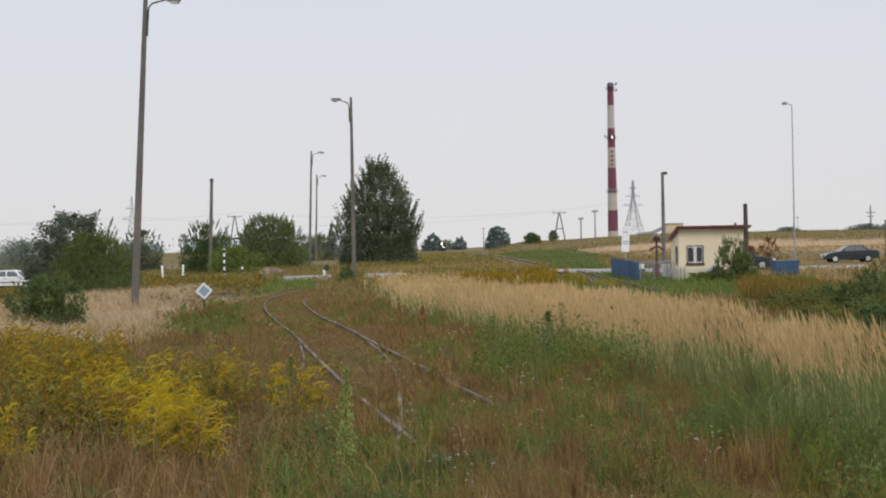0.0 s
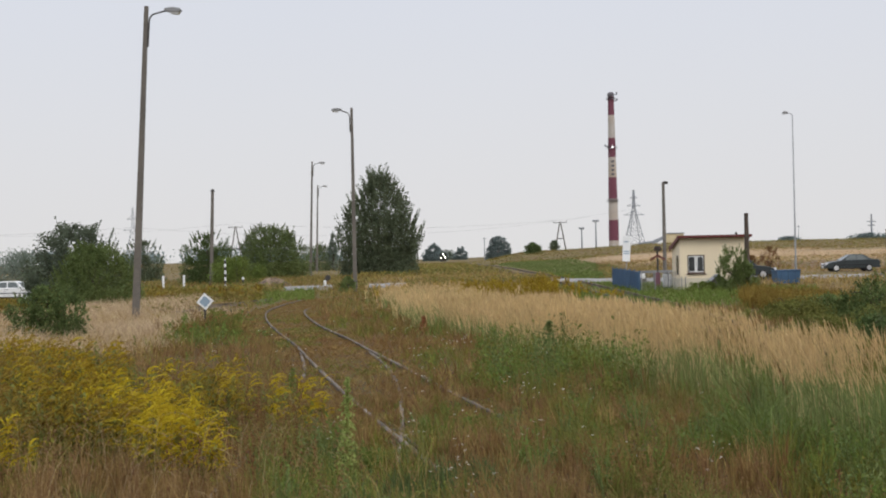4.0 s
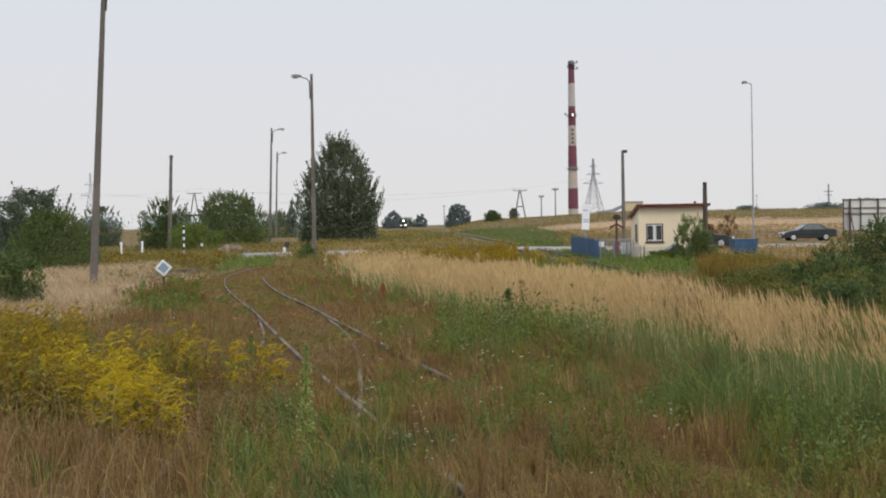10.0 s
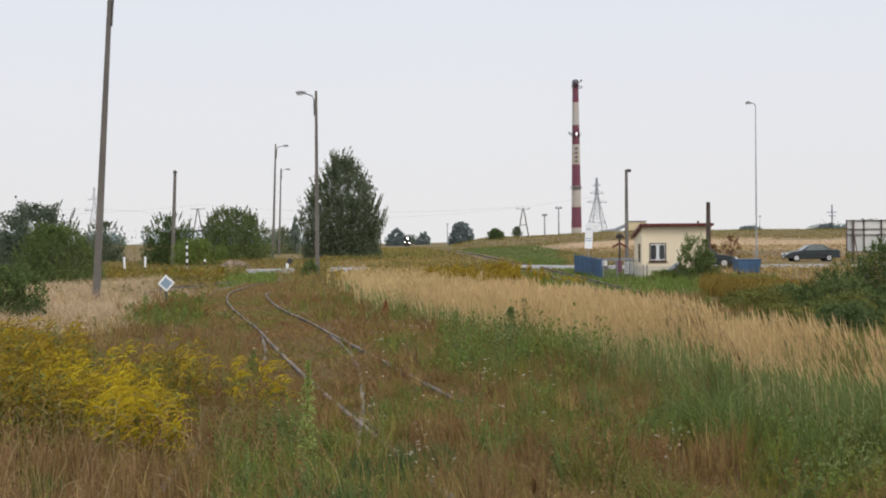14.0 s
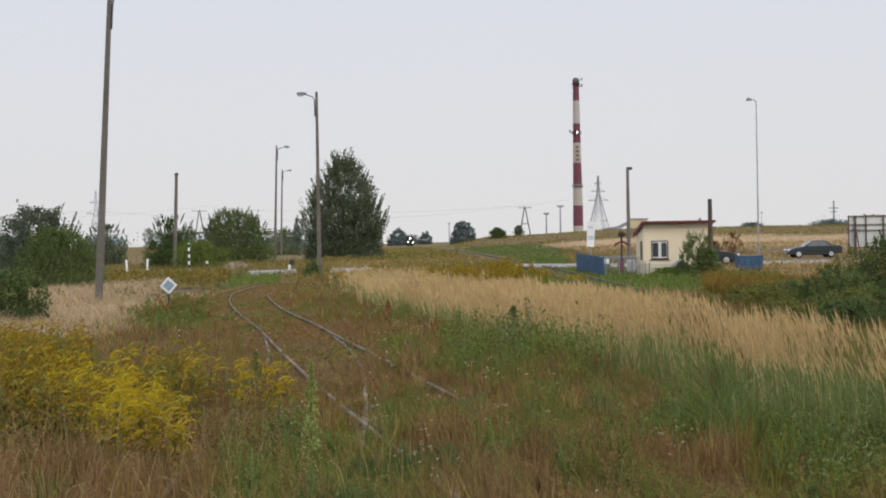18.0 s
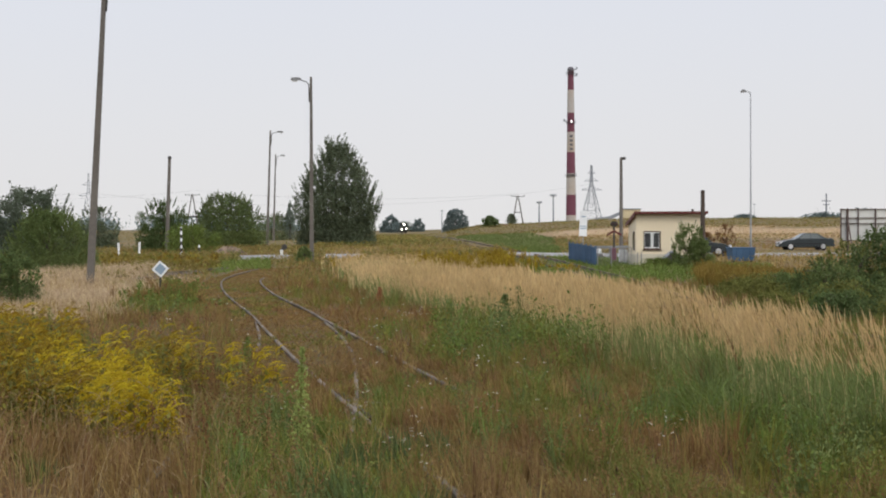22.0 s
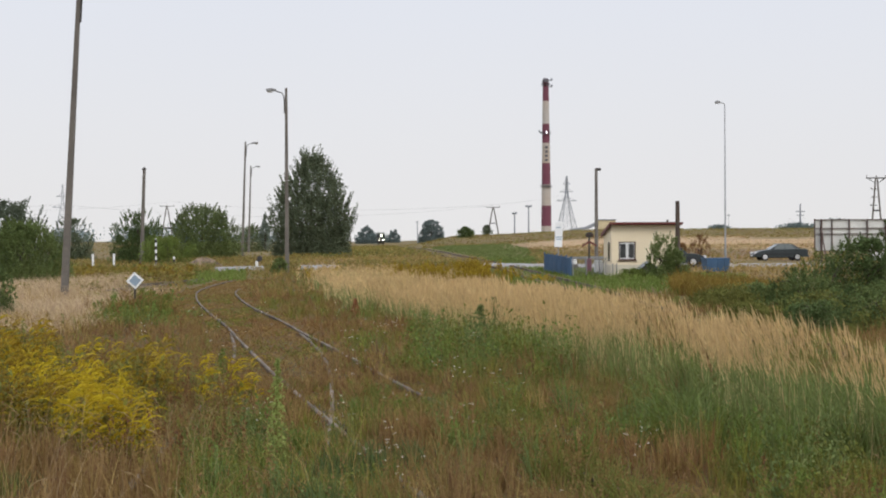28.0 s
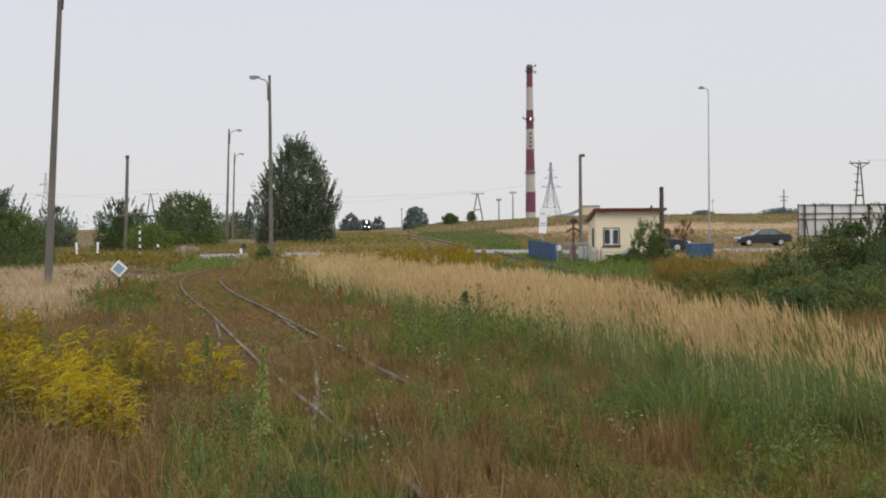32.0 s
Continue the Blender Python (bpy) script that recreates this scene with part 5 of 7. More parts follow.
field()
weeds()
HERB = np.random.default_rng(91)
blade_clumps(HERB, 170, 8, 22, -0.3, 0.4, (F_GREEN, F_DARK, F_HERB, F_OLIVE, F_BROWN), "clumps of green and yellowing weeds", 0.15, 0.36, 70, 0.5, 75)
blade_clumps(HERB, 90, 9, 16, -0.11, 0.02, (F_LUSH, F_DARK, F_HERB), "fresh green clumps of weeds", 0.2, 0.42, 80, 0.3, 77)
herb_clumps(HERB, 240, 10, 22, 0.17, 0.4, (F_GREEN, F_BLUEGREEN, F_OLIVE), "green leafy herbs before the reeds", 0.2, 0.6, 0.014, 160, 0.45)
herb_clumps(HERB, 110, 20, 30, 0.02, 0.13, (F_LUSH, F_MID, F_GREEN), "green herbs at the edge of the reeds", 0.3, 0.75, 0.026, 130, 0.3)
herb_clumps(HERB, 90, 37, 56, -0.172, -0.125, (F_GREEN, F_LUSH, F_GREEN, F_BROWN), "low green weeds round the diamond sign", 0.2, 0.5, 0.035, 110, 0.2)
for gx, gy, gn in ((1.1, 81.5, 12), (1.5, 72, 10), (2.6, 76, 12), (3.4, 83, 10), (5.0, 82, 26), (4.9, 73, 18), (4.0, 69, 12), (7.4, 73, 7), (-2.6, 79, 6)):
    herbs("goldenrod_clump", HERB, gx + HERB.normal(0, 0.55, gn), gy + HERB.normal(0, 1.4, gn), HERB.uniform(0.7, 1.0, gn), np.full(gn, 0.35), 10, 9, 0.045, 0.3, F_GOLD, "soft yellow goldenrod clump in the tall grass", 0.0)
herb_clumps(HERB, 560, 76, 98, -0.32, -0.12, (F_GOLDFAR, F_GOLDLEAF, F_GOLDDULL), "faded golden weeds before the road", 0.3, 0.5, 0.085, 80, 0.2, wide=1.8)


def tall_weed(name, x, y, height, width, material, label, seed, bend=0.0, leaf=0.04, n=160):
    """One tall weed: a stalk with leaves thick along it."""
    rng = np.random.default_rng(seed)
    ob = thing(name, pose(x, y, gz(x, y)), label, "plant")
    part("stalk", Shape().tube([(0, 0, -0.05), (bend * 0.35, 0, height * 0.6), (bend, 0, height)], [0.009, 0.007, 0.003], 5), F_OLIVE, ob)
    t = rng.uniform(0.08, 1, n)
    c = np.stack([bend * t ** 1.6, np.zeros(n), t * height], 1) + rng.normal(0, 1, (n, 3)) * np.array([width, width, 0.02]) * (1.15 - t)[:, None]
    v, f = leaf_cards(rng, c, leaf)
    part("leaves", bulk("leaves", v, f, [], material), material, ob)


tall_weed("tall_weed", -0.87, 13.1, 0.98, 0.055, F_SPIKE, "pale green leafy spike standing up from weeds", 1, 0.02, 0.017, 620)
tall_weed("thistle", 2.25, 29.0, 0.95, 0.17, F_MID, "dark green thistle at the edge of tall grass", 2, 0.0, 0.042, 300)
tall_weed("thistle", 1.9, 28.5, 0.8, 0.16, F_MID, "dark green thistle at the edge of tall grass", 4, 0.05, 0.042, 260)
tall_weed("dead_stalk", 3.9, 17.2, 0.95, 0.015, F_RUST, "bent dark seed stalk in the reed grass", 3, -0.28, 0.022, 200)
tall_weed("dead_stalk", 5.35, 15.8, 0.9, 0.015, F_RUST, "dark seed stalk standing in the reed grass", 5, -0.08, 0.02, 160)
tall_weed("tall_weed", -2.1, 20.6, 0.55, 0.09, F_LIGHT, "light green herb beside goldenrod", 6, 0.03, 0.022, 300)


# ---- poles and lamps ----
def lamp_post(x, y, height, lean_x, arm_side, arm, label, base=None):
    """A concrete lamp post with a bent pipe arm and a long street lamp head."""
    z = gz(x, y) if base is None else base
    ob = thing("street_lamp", pose(x, y, z, 0, lean_x, 0), label, "street lamp", "concrete street lamps")
    k, t = 0.13, 0.072
    pole = Shape().add([(sx * r, sy * r * 0.8, h) for h, r in ((-0.4, k), (height * 0.5, (k + t) / 2), (height, t)) for sx, sy in ((-1, -1), (1, -1), (1, 1), (-1, 1))],
                       [(a + i, a + (i + 1) % 4, a + 4 + (i + 1) % 4, a + 4 + i) for a in (0, 4) for i in range(4)] + [(8, 9, 10, 11)])
    part("pole", pole, M_CONCRETE, ob)
    s = arm_side
    bracket = Shape().tube([(s * 0.11, -0.05, height - 1.5), (s * 0.12, -0.05, height - 0.6)], 0.04, 6)
    part("bracket", bracket, M_DARKMETAL, ob)
    pts = [(s * 0.12, -0.05, height - 0.75), (s * 0.14, -0.05, height - 0.45), (s * 0.26, -0.05, height - 0.3), (s * 0.5, -0.05, height - 0.22), (s * arm * 0.75, -0.05, height - 0.12)]
    part("arm", Shape().tube(pts, 0.032, 7), M_DARKMETAL, ob)
    x0, x1 = sorted((s * arm * 0.6, s * (arm * 0.6 + 0.62)))
    hz = height - 0.1
    out = [(x0, hz - 0.04), (x0 + 0.12, hz - 0.09), (x1 - 0.08, hz - 0.09), (x1, hz - 0.02), (x1 - 0.06, hz + 0.05), (x0 + 0.3, hz + 0.08), (x0, hz + 0.03)]
    if s < 0:
        out = [(x0 + x1 - px, pz) for px, pz in reversed(out)]
    head = part("lamp_head", Shape().slab(out, -0.19, 0.09), M_HEAD, ob)
    bx0, bx1 = (x0 + 0.2, x1 - 0.05) if s > 0 else (x0 + 0.05, x1 - 0.2)
    part("bowl", Shape().slab([(bx0, hz - 0.085), (bx0 + 0.05, hz - 0.16), (bx1 - 0.05, hz - 0.17), (bx1, hz - 0.085)], -0.16, 0.06), M_BOWL, head, "milky plastic bowl")
    return ob


lamp_post(-11.36, 56, 11.55, 3.1, 1, 1.15, "tall leaning concrete street lamp in dry grass", 0.0)
lamp_post(-5.38, 92, 11.15, 0.0, -1, 1.0, "concrete street lamp standing beside the siding", 0.15)
lamp_post(-13.57, 155, 11.6, 1.9, 1, 1.15, "concrete street lamp behind the road")
lamp_post(-17.1, 205, 11.6, 1.7, 1, 1.1, "concrete street lamp behind the road")


def steel_lamp():
    x, y, h = 21.9, 95, 10.35
    ob = thing("street_lamp", pose(x, y, gz(x, y)), "slim galvanised steel street lamp with small head", "street lamp")
    part("pole", Shape().tube([(0, 0, -0.2), (0, 0, 1.2), (0, 0, 1.25), (0, 0, h)], [0.075, 0.07, 0.055, 0.03], 10), M_STEEL, ob, smooth=True)
    part("base_plate", Shape().box(-0.16, 0.16, -0.16, 0.16, 0.0, 0.05, 0.01), M_STEEL, ob)
    part("arm", Shape().tube([(0, 0, h - 0.04), (-0.08, 0, h + 0.08), (-0.35, 0, h + 0.13)], 0.028, 8), M_STEEL, ob)
    part("lamp_head", Shape().slab([(-0.62, h + 0.12), (-0.58, h + 0.05), (-0.3, h + 0.08), (-0.28, h + 0.17), (-0.45, h + 0.25), (-0.58, h + 0.22)], -0.1, 0.1), M_HEAD, ob)


steel_lamp()


def bare_pole(x, y, height, r, material, label, lean=0.0, cap=False, stub=0):
    ob = thing("pole", pose(x, y, gz(x, y), 0, lean, 0), label, "pole")
    part("shaft", Shape().tube([(0, 0, -0.3), (0, 0, height * 0.5), (0, 0, height)], [r * 1.2, r * 1.05, r * 0.85], 10), material, ob, smooth=False)
    if cap:
        part("cap", Shape().tube([(0, 0, height), (0, 0, height + 0.06), (0, 0, height + 0.2)], [r * 1.3, r * 1.3, r * 0.5], 8), M_DARKMETAL, ob)
    if stub:
        part("bracket", Shape().box(-0.02, 0.32, -0.08, 0.08, height - 0.16, height + 0.04, 0.02), M_DARKMETAL, ob)
    return ob


bare_pole(-18.35, 120, 7.4, 0.135, M_CONCRETE, "weathered concrete pole with a dark cap", 2.0, True)
bare_pole(15.2, 105, 6.7, 0.115, M_CONCRETE, "grey concrete pole behind the gatehouse", 0.0, False, 1)
bare_pole(15.5, 78, 4.0, 0.12, M_WOODPOLE, "short brown wooden pole before the gatehouse", 0.0)


def a_pole(x, y, height, spread, arm, label, turn=0.0, rig=False, r=0.13):
    """Twin-legged power-line pole with a crossarm and insulators."""
    ob = thing("power_pole", pose(x, y, gz(x, y), 0, 0, turn), label, "power pole", "twin-legged power poles")
    for s in (-1, 1):
        part("leg", Shape().tube([(s * spread / 2, 0, -0.4), (s * 0.14, 0, height)], [r * 1.25, r], 7), M_CONCRETE, ob)
    part("crossarm", Shape().box(-arm / 2, arm / 2, -0.09, 0.09, height - 0.12, height + 0.06, 0.02), M_DARKMETAL, ob)
    for k in (-0.94, 0.0, 0.94):
        part("insulator", Shape().tube([(k * arm / 2, 0, height + 0.05), (k * arm / 2, 0, height + 0.2), (k * arm / 2, 0, height + 0.24), (k * arm / 2, 0, height + 0.42)], [0.04, 0.05, 0.1, 0.06], 7), M_WOODPOLE, ob)
    part("tie", Shape().box(-spread * 0.28, spread * 0.28, -0.05, 0.05, height * 0.42, height * 0.45), M_DARKMETAL, ob)
    if rig:
        for s in (-1, 1):
            part("strut", Shape().tube([(s * arm * 0.42, 0, height - 0.1), (s * 0.2, 0, height - 0.9)], 0.06, 6), M_DARKMETAL, ob)
        for h, w in ((0.8, 0.75), (0.66, 0.6), (0.52, 0.8)):
            bracket = part("bracket", Shape().box(-0.25 - w, 0.1, -0.06, 0.06, height * h, height * h + 0.12, 0.02), M_DARKMETAL, ob)
            part("insulator", Shape().tube([(-0.15 - w, 0, height * h), (-0.15 - w, 0, height * h + 0.3)], [0.07, 0.05], 6), M_WOODPOLE, bracket)
    return ob


a_pole(34.5, 450, 8.4, 3.4, 4.0, "twin-legged power pole on the hillside", r=0.17)
a_pole(-68.1, 500, 12.6, 4.4, 4.8, "twin-legged power pole in the far meadow", r=0.17)
a_pole(83.0, 250, 9.6, 1.9, 3.4, "twin-legged pole with switchgear and crossarm", rig=True)


def t_tower(x, y, height, width, label):
    ob = thing("floodlight_mast", pose(x, y, gz(x, y)), label, "mast")
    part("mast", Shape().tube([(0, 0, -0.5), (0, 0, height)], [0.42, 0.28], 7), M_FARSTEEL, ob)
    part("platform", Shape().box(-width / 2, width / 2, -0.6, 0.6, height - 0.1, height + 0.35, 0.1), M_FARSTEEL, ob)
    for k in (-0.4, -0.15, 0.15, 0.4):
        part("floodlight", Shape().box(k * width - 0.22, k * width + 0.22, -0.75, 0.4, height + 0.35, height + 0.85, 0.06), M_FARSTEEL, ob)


t_tower(63.5, 700, 10.6, 2.4, "hazy floodlight mast beyond the hill")
t_tower(70.0, 700, 13.8, 3.0, "taller hazy floodlight mast beyond the hill")


def far_pole(x, y, height, arms, label, r=0.25):
    ob = thing("line_pole", pose(x, y, gz(x, y)), label, "power pole")
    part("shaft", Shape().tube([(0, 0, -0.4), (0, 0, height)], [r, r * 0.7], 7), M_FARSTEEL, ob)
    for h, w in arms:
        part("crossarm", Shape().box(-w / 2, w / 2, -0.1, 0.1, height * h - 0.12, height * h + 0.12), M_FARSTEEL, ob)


far_pole(112.3, 400, 7.0, ((0.72, 2.4), (0.58, 1.8)), "single line pole on the crest", 0.28)
far_pole(15.0, 560, 8.4, ((0.95, 1.2),), "thin grey post beside the round tree", 0.2)
far_pole(130.4, 560, 7.5, ((0.9, 1.2),), "faint pole behind the crest", 0.1)


def pylon(x, y, height, label, arms):
    """A lattice pylon: four legs, braces and crossarms."""
    ob = thing("pylon", pose(x, y, gz(x, y) - 1, 0, 0, 12), label, "pylon", "lattice pylons")
    half = lambda h: 0.125 * height * max(0, 1 - h / 0.72) ** 1.1 + 0.009 * height + 0.03 * height * (1 - h)
    levels = [0, 0.14, 0.27, 0.39, 0.5, 0.6, 0.69, 0.77, 0.84, 0.91, 1.0]
    r = 0.0042 * height
    for sx, sy in ((-1, -1), (1, -1), (1, 1), (-1, 1)):
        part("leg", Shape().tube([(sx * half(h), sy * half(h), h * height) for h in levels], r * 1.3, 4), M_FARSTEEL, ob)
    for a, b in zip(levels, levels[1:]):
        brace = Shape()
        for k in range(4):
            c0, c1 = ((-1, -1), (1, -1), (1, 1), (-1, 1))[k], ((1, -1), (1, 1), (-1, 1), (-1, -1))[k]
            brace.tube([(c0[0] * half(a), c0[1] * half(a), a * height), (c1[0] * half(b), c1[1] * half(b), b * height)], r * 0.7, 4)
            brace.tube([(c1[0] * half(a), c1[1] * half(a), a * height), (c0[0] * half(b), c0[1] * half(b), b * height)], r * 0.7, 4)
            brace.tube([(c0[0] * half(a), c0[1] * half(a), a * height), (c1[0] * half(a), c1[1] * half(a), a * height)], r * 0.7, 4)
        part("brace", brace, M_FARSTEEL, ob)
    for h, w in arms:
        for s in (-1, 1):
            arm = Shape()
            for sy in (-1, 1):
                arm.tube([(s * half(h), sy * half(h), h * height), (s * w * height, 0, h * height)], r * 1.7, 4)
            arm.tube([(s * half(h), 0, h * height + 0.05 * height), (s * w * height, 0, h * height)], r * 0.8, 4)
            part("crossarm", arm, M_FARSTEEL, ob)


pylon(112.7, 900, 36.6, "grey lattice pylon beyond the hill", ((0.6, 0.17), (0.745, 0.115), (0.87, 0.06)))
pylon(-152.6, 750, 29.5, "grey lattice pylon beyond the shrubs", ((0.62, 0.16), (0.8, 0.1)))


def chimney():
    """A tall banded stack: each painted band is a part, with walkways, cap and aerials."""
    x, y, h = 111.7, 1000, 103.5
    ob = thing("chimney", pose(x, y, 6.5), "tall red and cream banded power station chimney", "chimney")
    r = lambda t: 3.4 - 1.5 * t
    # band limits from foot to top, as shares of the height
    cuts = [0.0, 0.06, 0.19, 0.325, 0.46, 0.588, 0.71, 0.855, 0.972]
    for i, (a, b) in enumerate(zip(cuts, cuts[1:])):
        red = i % 2 == 1
        s = Shape().tube([(0, 0, a * h), (0, 0, b * h)], [r(a), r(b)], 32)
        part("band", s, M_CHIM_RED if red else M_CHIM_WHITE, ob, "dull red painted band" if red else "cream painted band", smooth=False)
    part("cap", Shape().tube([(0, 0, 0.975 * h), (0, 0, 0.985 * h), (0, 0, 0.995 * h), (0, 0, h)], [r(0.975) * 1.15, r(0.98) * 1.15, 1.9, 1.3], 24), M_CHIM_CAP, ob, "sooty dark top")
    for t in (0.645, 0.308, 0.955):
        part("walkway", Shape().tube([(0, 0, t * h), (0, 0, t * h + 0.4)], [r(t) + 0.9, r(t) + 0.9], 24).tube([(0, 0, t * h + 1.2), (0, 0, t * h + 1.4)], [r(t) + 0.9, r(t) + 0.9], 24), M_CHIM_CAP, ob)
    for sx, t in ((1, 0.945), (1, 0.985), (-1, 0.655)):
        part("aerial", Shape().tube([(sx * r(t), -0.5, t * h), (sx * (r(t) + 1.9), -0.5, t * h), (sx * (r(t) + 1.9), -0.5, t * h + 1.2)], 0.3, 6).box(sx * (r(t) + 1.9) - 0.55, sx * (r(t) + 1.9) + 0.55, -1, 0, t * h + 0.2, t * h + 1.5, 0.1), M_FARSTEEL, ob)
    part("beacon", Shape().tube([(0.1, -r(0.65) - 1.2, 0.645 * h), (0.1, -r(0.65) - 1.2, 0.645 * h + 1.0), (0.1, -r(0.65) - 1.2, 0.645 * h + 1.5)], [0.24, 0.3, 0.16], 10), M_BEACON, ob, "lit white warning lamp")
    for k in range(4):
        zz = (0.472 + 0.027 * k) * h
        part("painted_mark", Shape().box(-0.9, 0.9, -r(0.5) - 0.12, -r(0.5) + 0.4, zz, zz + 1.5, 0.05), M_CHIM_CAP, ob)
    part("ladder", Shape().box(r(0.4) + 0.1, r(0.4) + 0.5, -0.3, 0.3, 0.05 * h, 0.2 * h), M_FARSTEEL, ob)


chimney()


def far_works():
    """Cream building with a conveyor and a flat hall, beyond the crest."""
    ob = thing("works_building", pose(90.5, 600, gz(90.5, 600) + 1.2), "cream works building with a sloping conveyor", "building")
    part("wall", Shape().box(-3.2, 3.6, -3, 3, -3, 4.6, 0.05), mat("cream_hall_wall", (0.62, 0.52, 0.33), 0.9, scale=0.5, fine=2), ob)
    part("roof", Shape().slab([(-3.5, 4.6), (3.9, 4.6), (3.7, 4.95), (-3.3, 4.95)], -3.3, 3.3), M_FARSTEEL, ob)
    part("conveyor", Shape().tube([(-14, 0, 0.6), (-8, 0, 1.4), (-3, 0, 3.6)], [0.9, 0.9, 0.9], 4), M_FARSTEEL, ob)
    part("annex", Shape().box(3.6, 9, -2, 2, -3, 2.0, 0.05), M_FARSTEEL, ob)


far_works()


def wires():
    """Thin sagging lines between the poles and pylons."""
    for a, b, sag, label in (((34.5, 450, 13.2), (-68.1, 500, 16.0), 2.2, "thin power line sagging between two poles"),
                             ((-68.1, 500, 15.6), (-190, 540, 16.0), 2.5, "thin power line over the far meadow"),
                             ((84.3, 250, 12.9), (180, 240, 14.0), 1.5, "thin power line leaving the switchgear pole"),
                             ((-152, 750, 21.5), (-420, 700, 22), 4, "thin high-voltage line from the pylon"),
                             ((-152, 750, 21.5), (112, 900, 30), 9, "thin high-voltage line between pylons")):
        pts = [tuple((1 - t) * p + t * q - (4 * t * (1 - t) * sag if k == 2 else 0) for k, (p, q) in enumerate(zip(a, b))) for t in np.linspace(0, 1, 24)]
        me = Shape().tube(pts, 0.028 if a[1] < 600 else 0.05, 4).mesh("wire")
        me.materials.append(M_WIRE)
        tagged(new("wire", me), label, "cable")


wires()


# ---- gatehouse and its yard ----
def gatehouse():
    x0, y0, w, dep = 12.38, 80.0, 3.62, 3.6
    z = gz(14, 80) + 0.02
    ob = thing("gatehouse", pose(x0, y0, z, 0, 0, -2.0), "small cream gatehouse with a dark red lean-to roof", "building")
    hf, hb, t = 2.7, 2.2, 0.22
    wx0, wx1, wz0, wz1 = 0.38, 1.28, 0.86, 1.82
    front = Shape().box(0, wx0, 0, t, 0, hf).box(wx1, w, 0, t, 0, hf).box(wx0, wx1, 0, t, 0, wz0).box(wx0, wx1, 0, t, wz1, hf)
    part("wall", front, M_YELLOW_WALL, ob, "cream rendered front wall")
    sy0, sy1 = 0.7, 1.5
    def side(x):
        s = Shape()
        s.add([(x, t, 0), (x + t, t, 0), (x + t, dep, 0), (x, dep, 0), (x, t, hf), (x + t, t, hf), (x + t, dep, hb), (x, dep, hb)],
              [(0, 1, 2, 3), (4, 7, 6, 5), (0, 4, 5, 1), (1, 5, 6, 2), (2, 6, 7, 3), (3, 7, 4, 0)])
        return s
    part("wall", side(0), M_YELLOW_WALL, ob)
    part("wall", side(w - t), M_YELLOW_WALL, ob)
    part("wall", Shape().box(t, w - t, dep - t, dep, 0, hb), M_YELLOW_WALL, ob)
    part("plinth", Shape().box(-0.03, 2.0, -0.03, 0.0, -0.2, 0.62, 0.008).box(2.0, w + 0.03, -0.028, 0.0, -0.2, 0.42, 0.008).box(-0.03, 0, 0, dep, -0.2, 0.6, 0.008), M_PLINTH, ob)
    roof = Shape()
    e, tr = 0.1, 0.07
    v = [(-e, -0.3, hf + 0.06), (w + e, -0.3, hf + 0.06), (w + e, dep + 0.35, hb - 0.02), (-e, dep + 0.35, hb - 0.02)]
    roof.add(v + [(a, b, c + tr) for a, b, c in v], [(3, 2, 1, 0), (4, 5, 6, 7), (0, 1, 5, 4), (1, 2, 6, 5), (2, 3, 7, 6), (3, 0, 4, 7)])
    rf = part("roof", roof, M_ROOF_RED, ob)
    part("fascia", Shape().box(-e - 0.01, w + e + 0.01, -0.33, -0.3, hf + 0.02, hf + 0.15, 0.006), M_ROOF_RED, rf)
    sf = Shape()
    sf.add([(-e - 0.03, -0.3, hf - 0.06), (-e, -0.3, hf - 0.06), (-e, dep + 0.35, hb - 0.14), (-e - 0.03, dep + 0.35, hb - 0.14), (-e - 0.03, -0.3, hf + 0.15), (-e, -0.3, hf + 0.15), (-e, dep + 0.35, hb + 0.07), (-e - 0.03, dep + 0.35, hb + 0.07)],
           [(0, 1, 2, 3), (4, 7, 6, 5), (0, 4, 5, 1), (1, 5, 6, 2), (2, 6, 7, 3), (3, 7, 4, 0)])
    part("fascia", sf, M_ROOF_RED, rf)
    part("vent_pipe", Shape().tube([(3.05, 0.6, hf - 0.1), (3.05, 0.6, hf + 0.28)], 0.06, 8), M_DARKMETAL, ob)
    win = part("window", Shape().box(wx0, wx1, 0.02, 0.1, wz0, wz0 + 0.05).box(wx0, wx1, 0.02, 0.1, wz1 - 0.05, wz1).box(wx0, wx0 + 0.05, 0.02, 0.1, wz0 + 0.05, wz1 - 0.05).box(wx1 - 0.05, wx1, 0.02, 0.1, wz0 + 0.05, wz1 - 0.05), M_BROWNWOOD, ob, "window with brown surround and white sashes")
    mid = (wx0 + wx1) / 2
    for a, b in ((wx0 + 0.05, mid - 0.025), (mid + 0.025, wx1 - 0.05)):
        sash = Shape().box(a, b, 0.03, 0.08, wz0 + 0.05, wz0 + 0.11).box(a, b, 0.03, 0.08, wz1 - 0.11, wz1 - 0.05).box(a, a + 0.04, 0.03, 0.08, wz0 + 0.11, wz1 - 0.11).box(b - 0.04, b, 0.03, 0.08, wz0 + 0.11, wz1 - 0.11)
        part("sash", sash, M_WHITE, win)
        part("pane", Shape().box(a + 0.04, b - 0.04, 0.05, 0.06, wz0 + 0.11, wz1 - 0.11), M_DARKPANE, win)
    part("mullion", Shape().box(mid - 0.025, mid + 0.025, 0.025, 0.09, wz0 + 0.05, wz1 - 0.05), M_WHITE, win)
    for k in range(6):
        xx = wx0 + 0.07 + k * (wx1 - wx0 - 0.14) / 5
        part("bar", Shape().tube([(xx, -0.03, wz0 + 0.02), (xx, -0.03, wz1 - 0.02)], 0.009, 5), M_WHITE if k in (2, 3) else M_DARKMETAL, win)
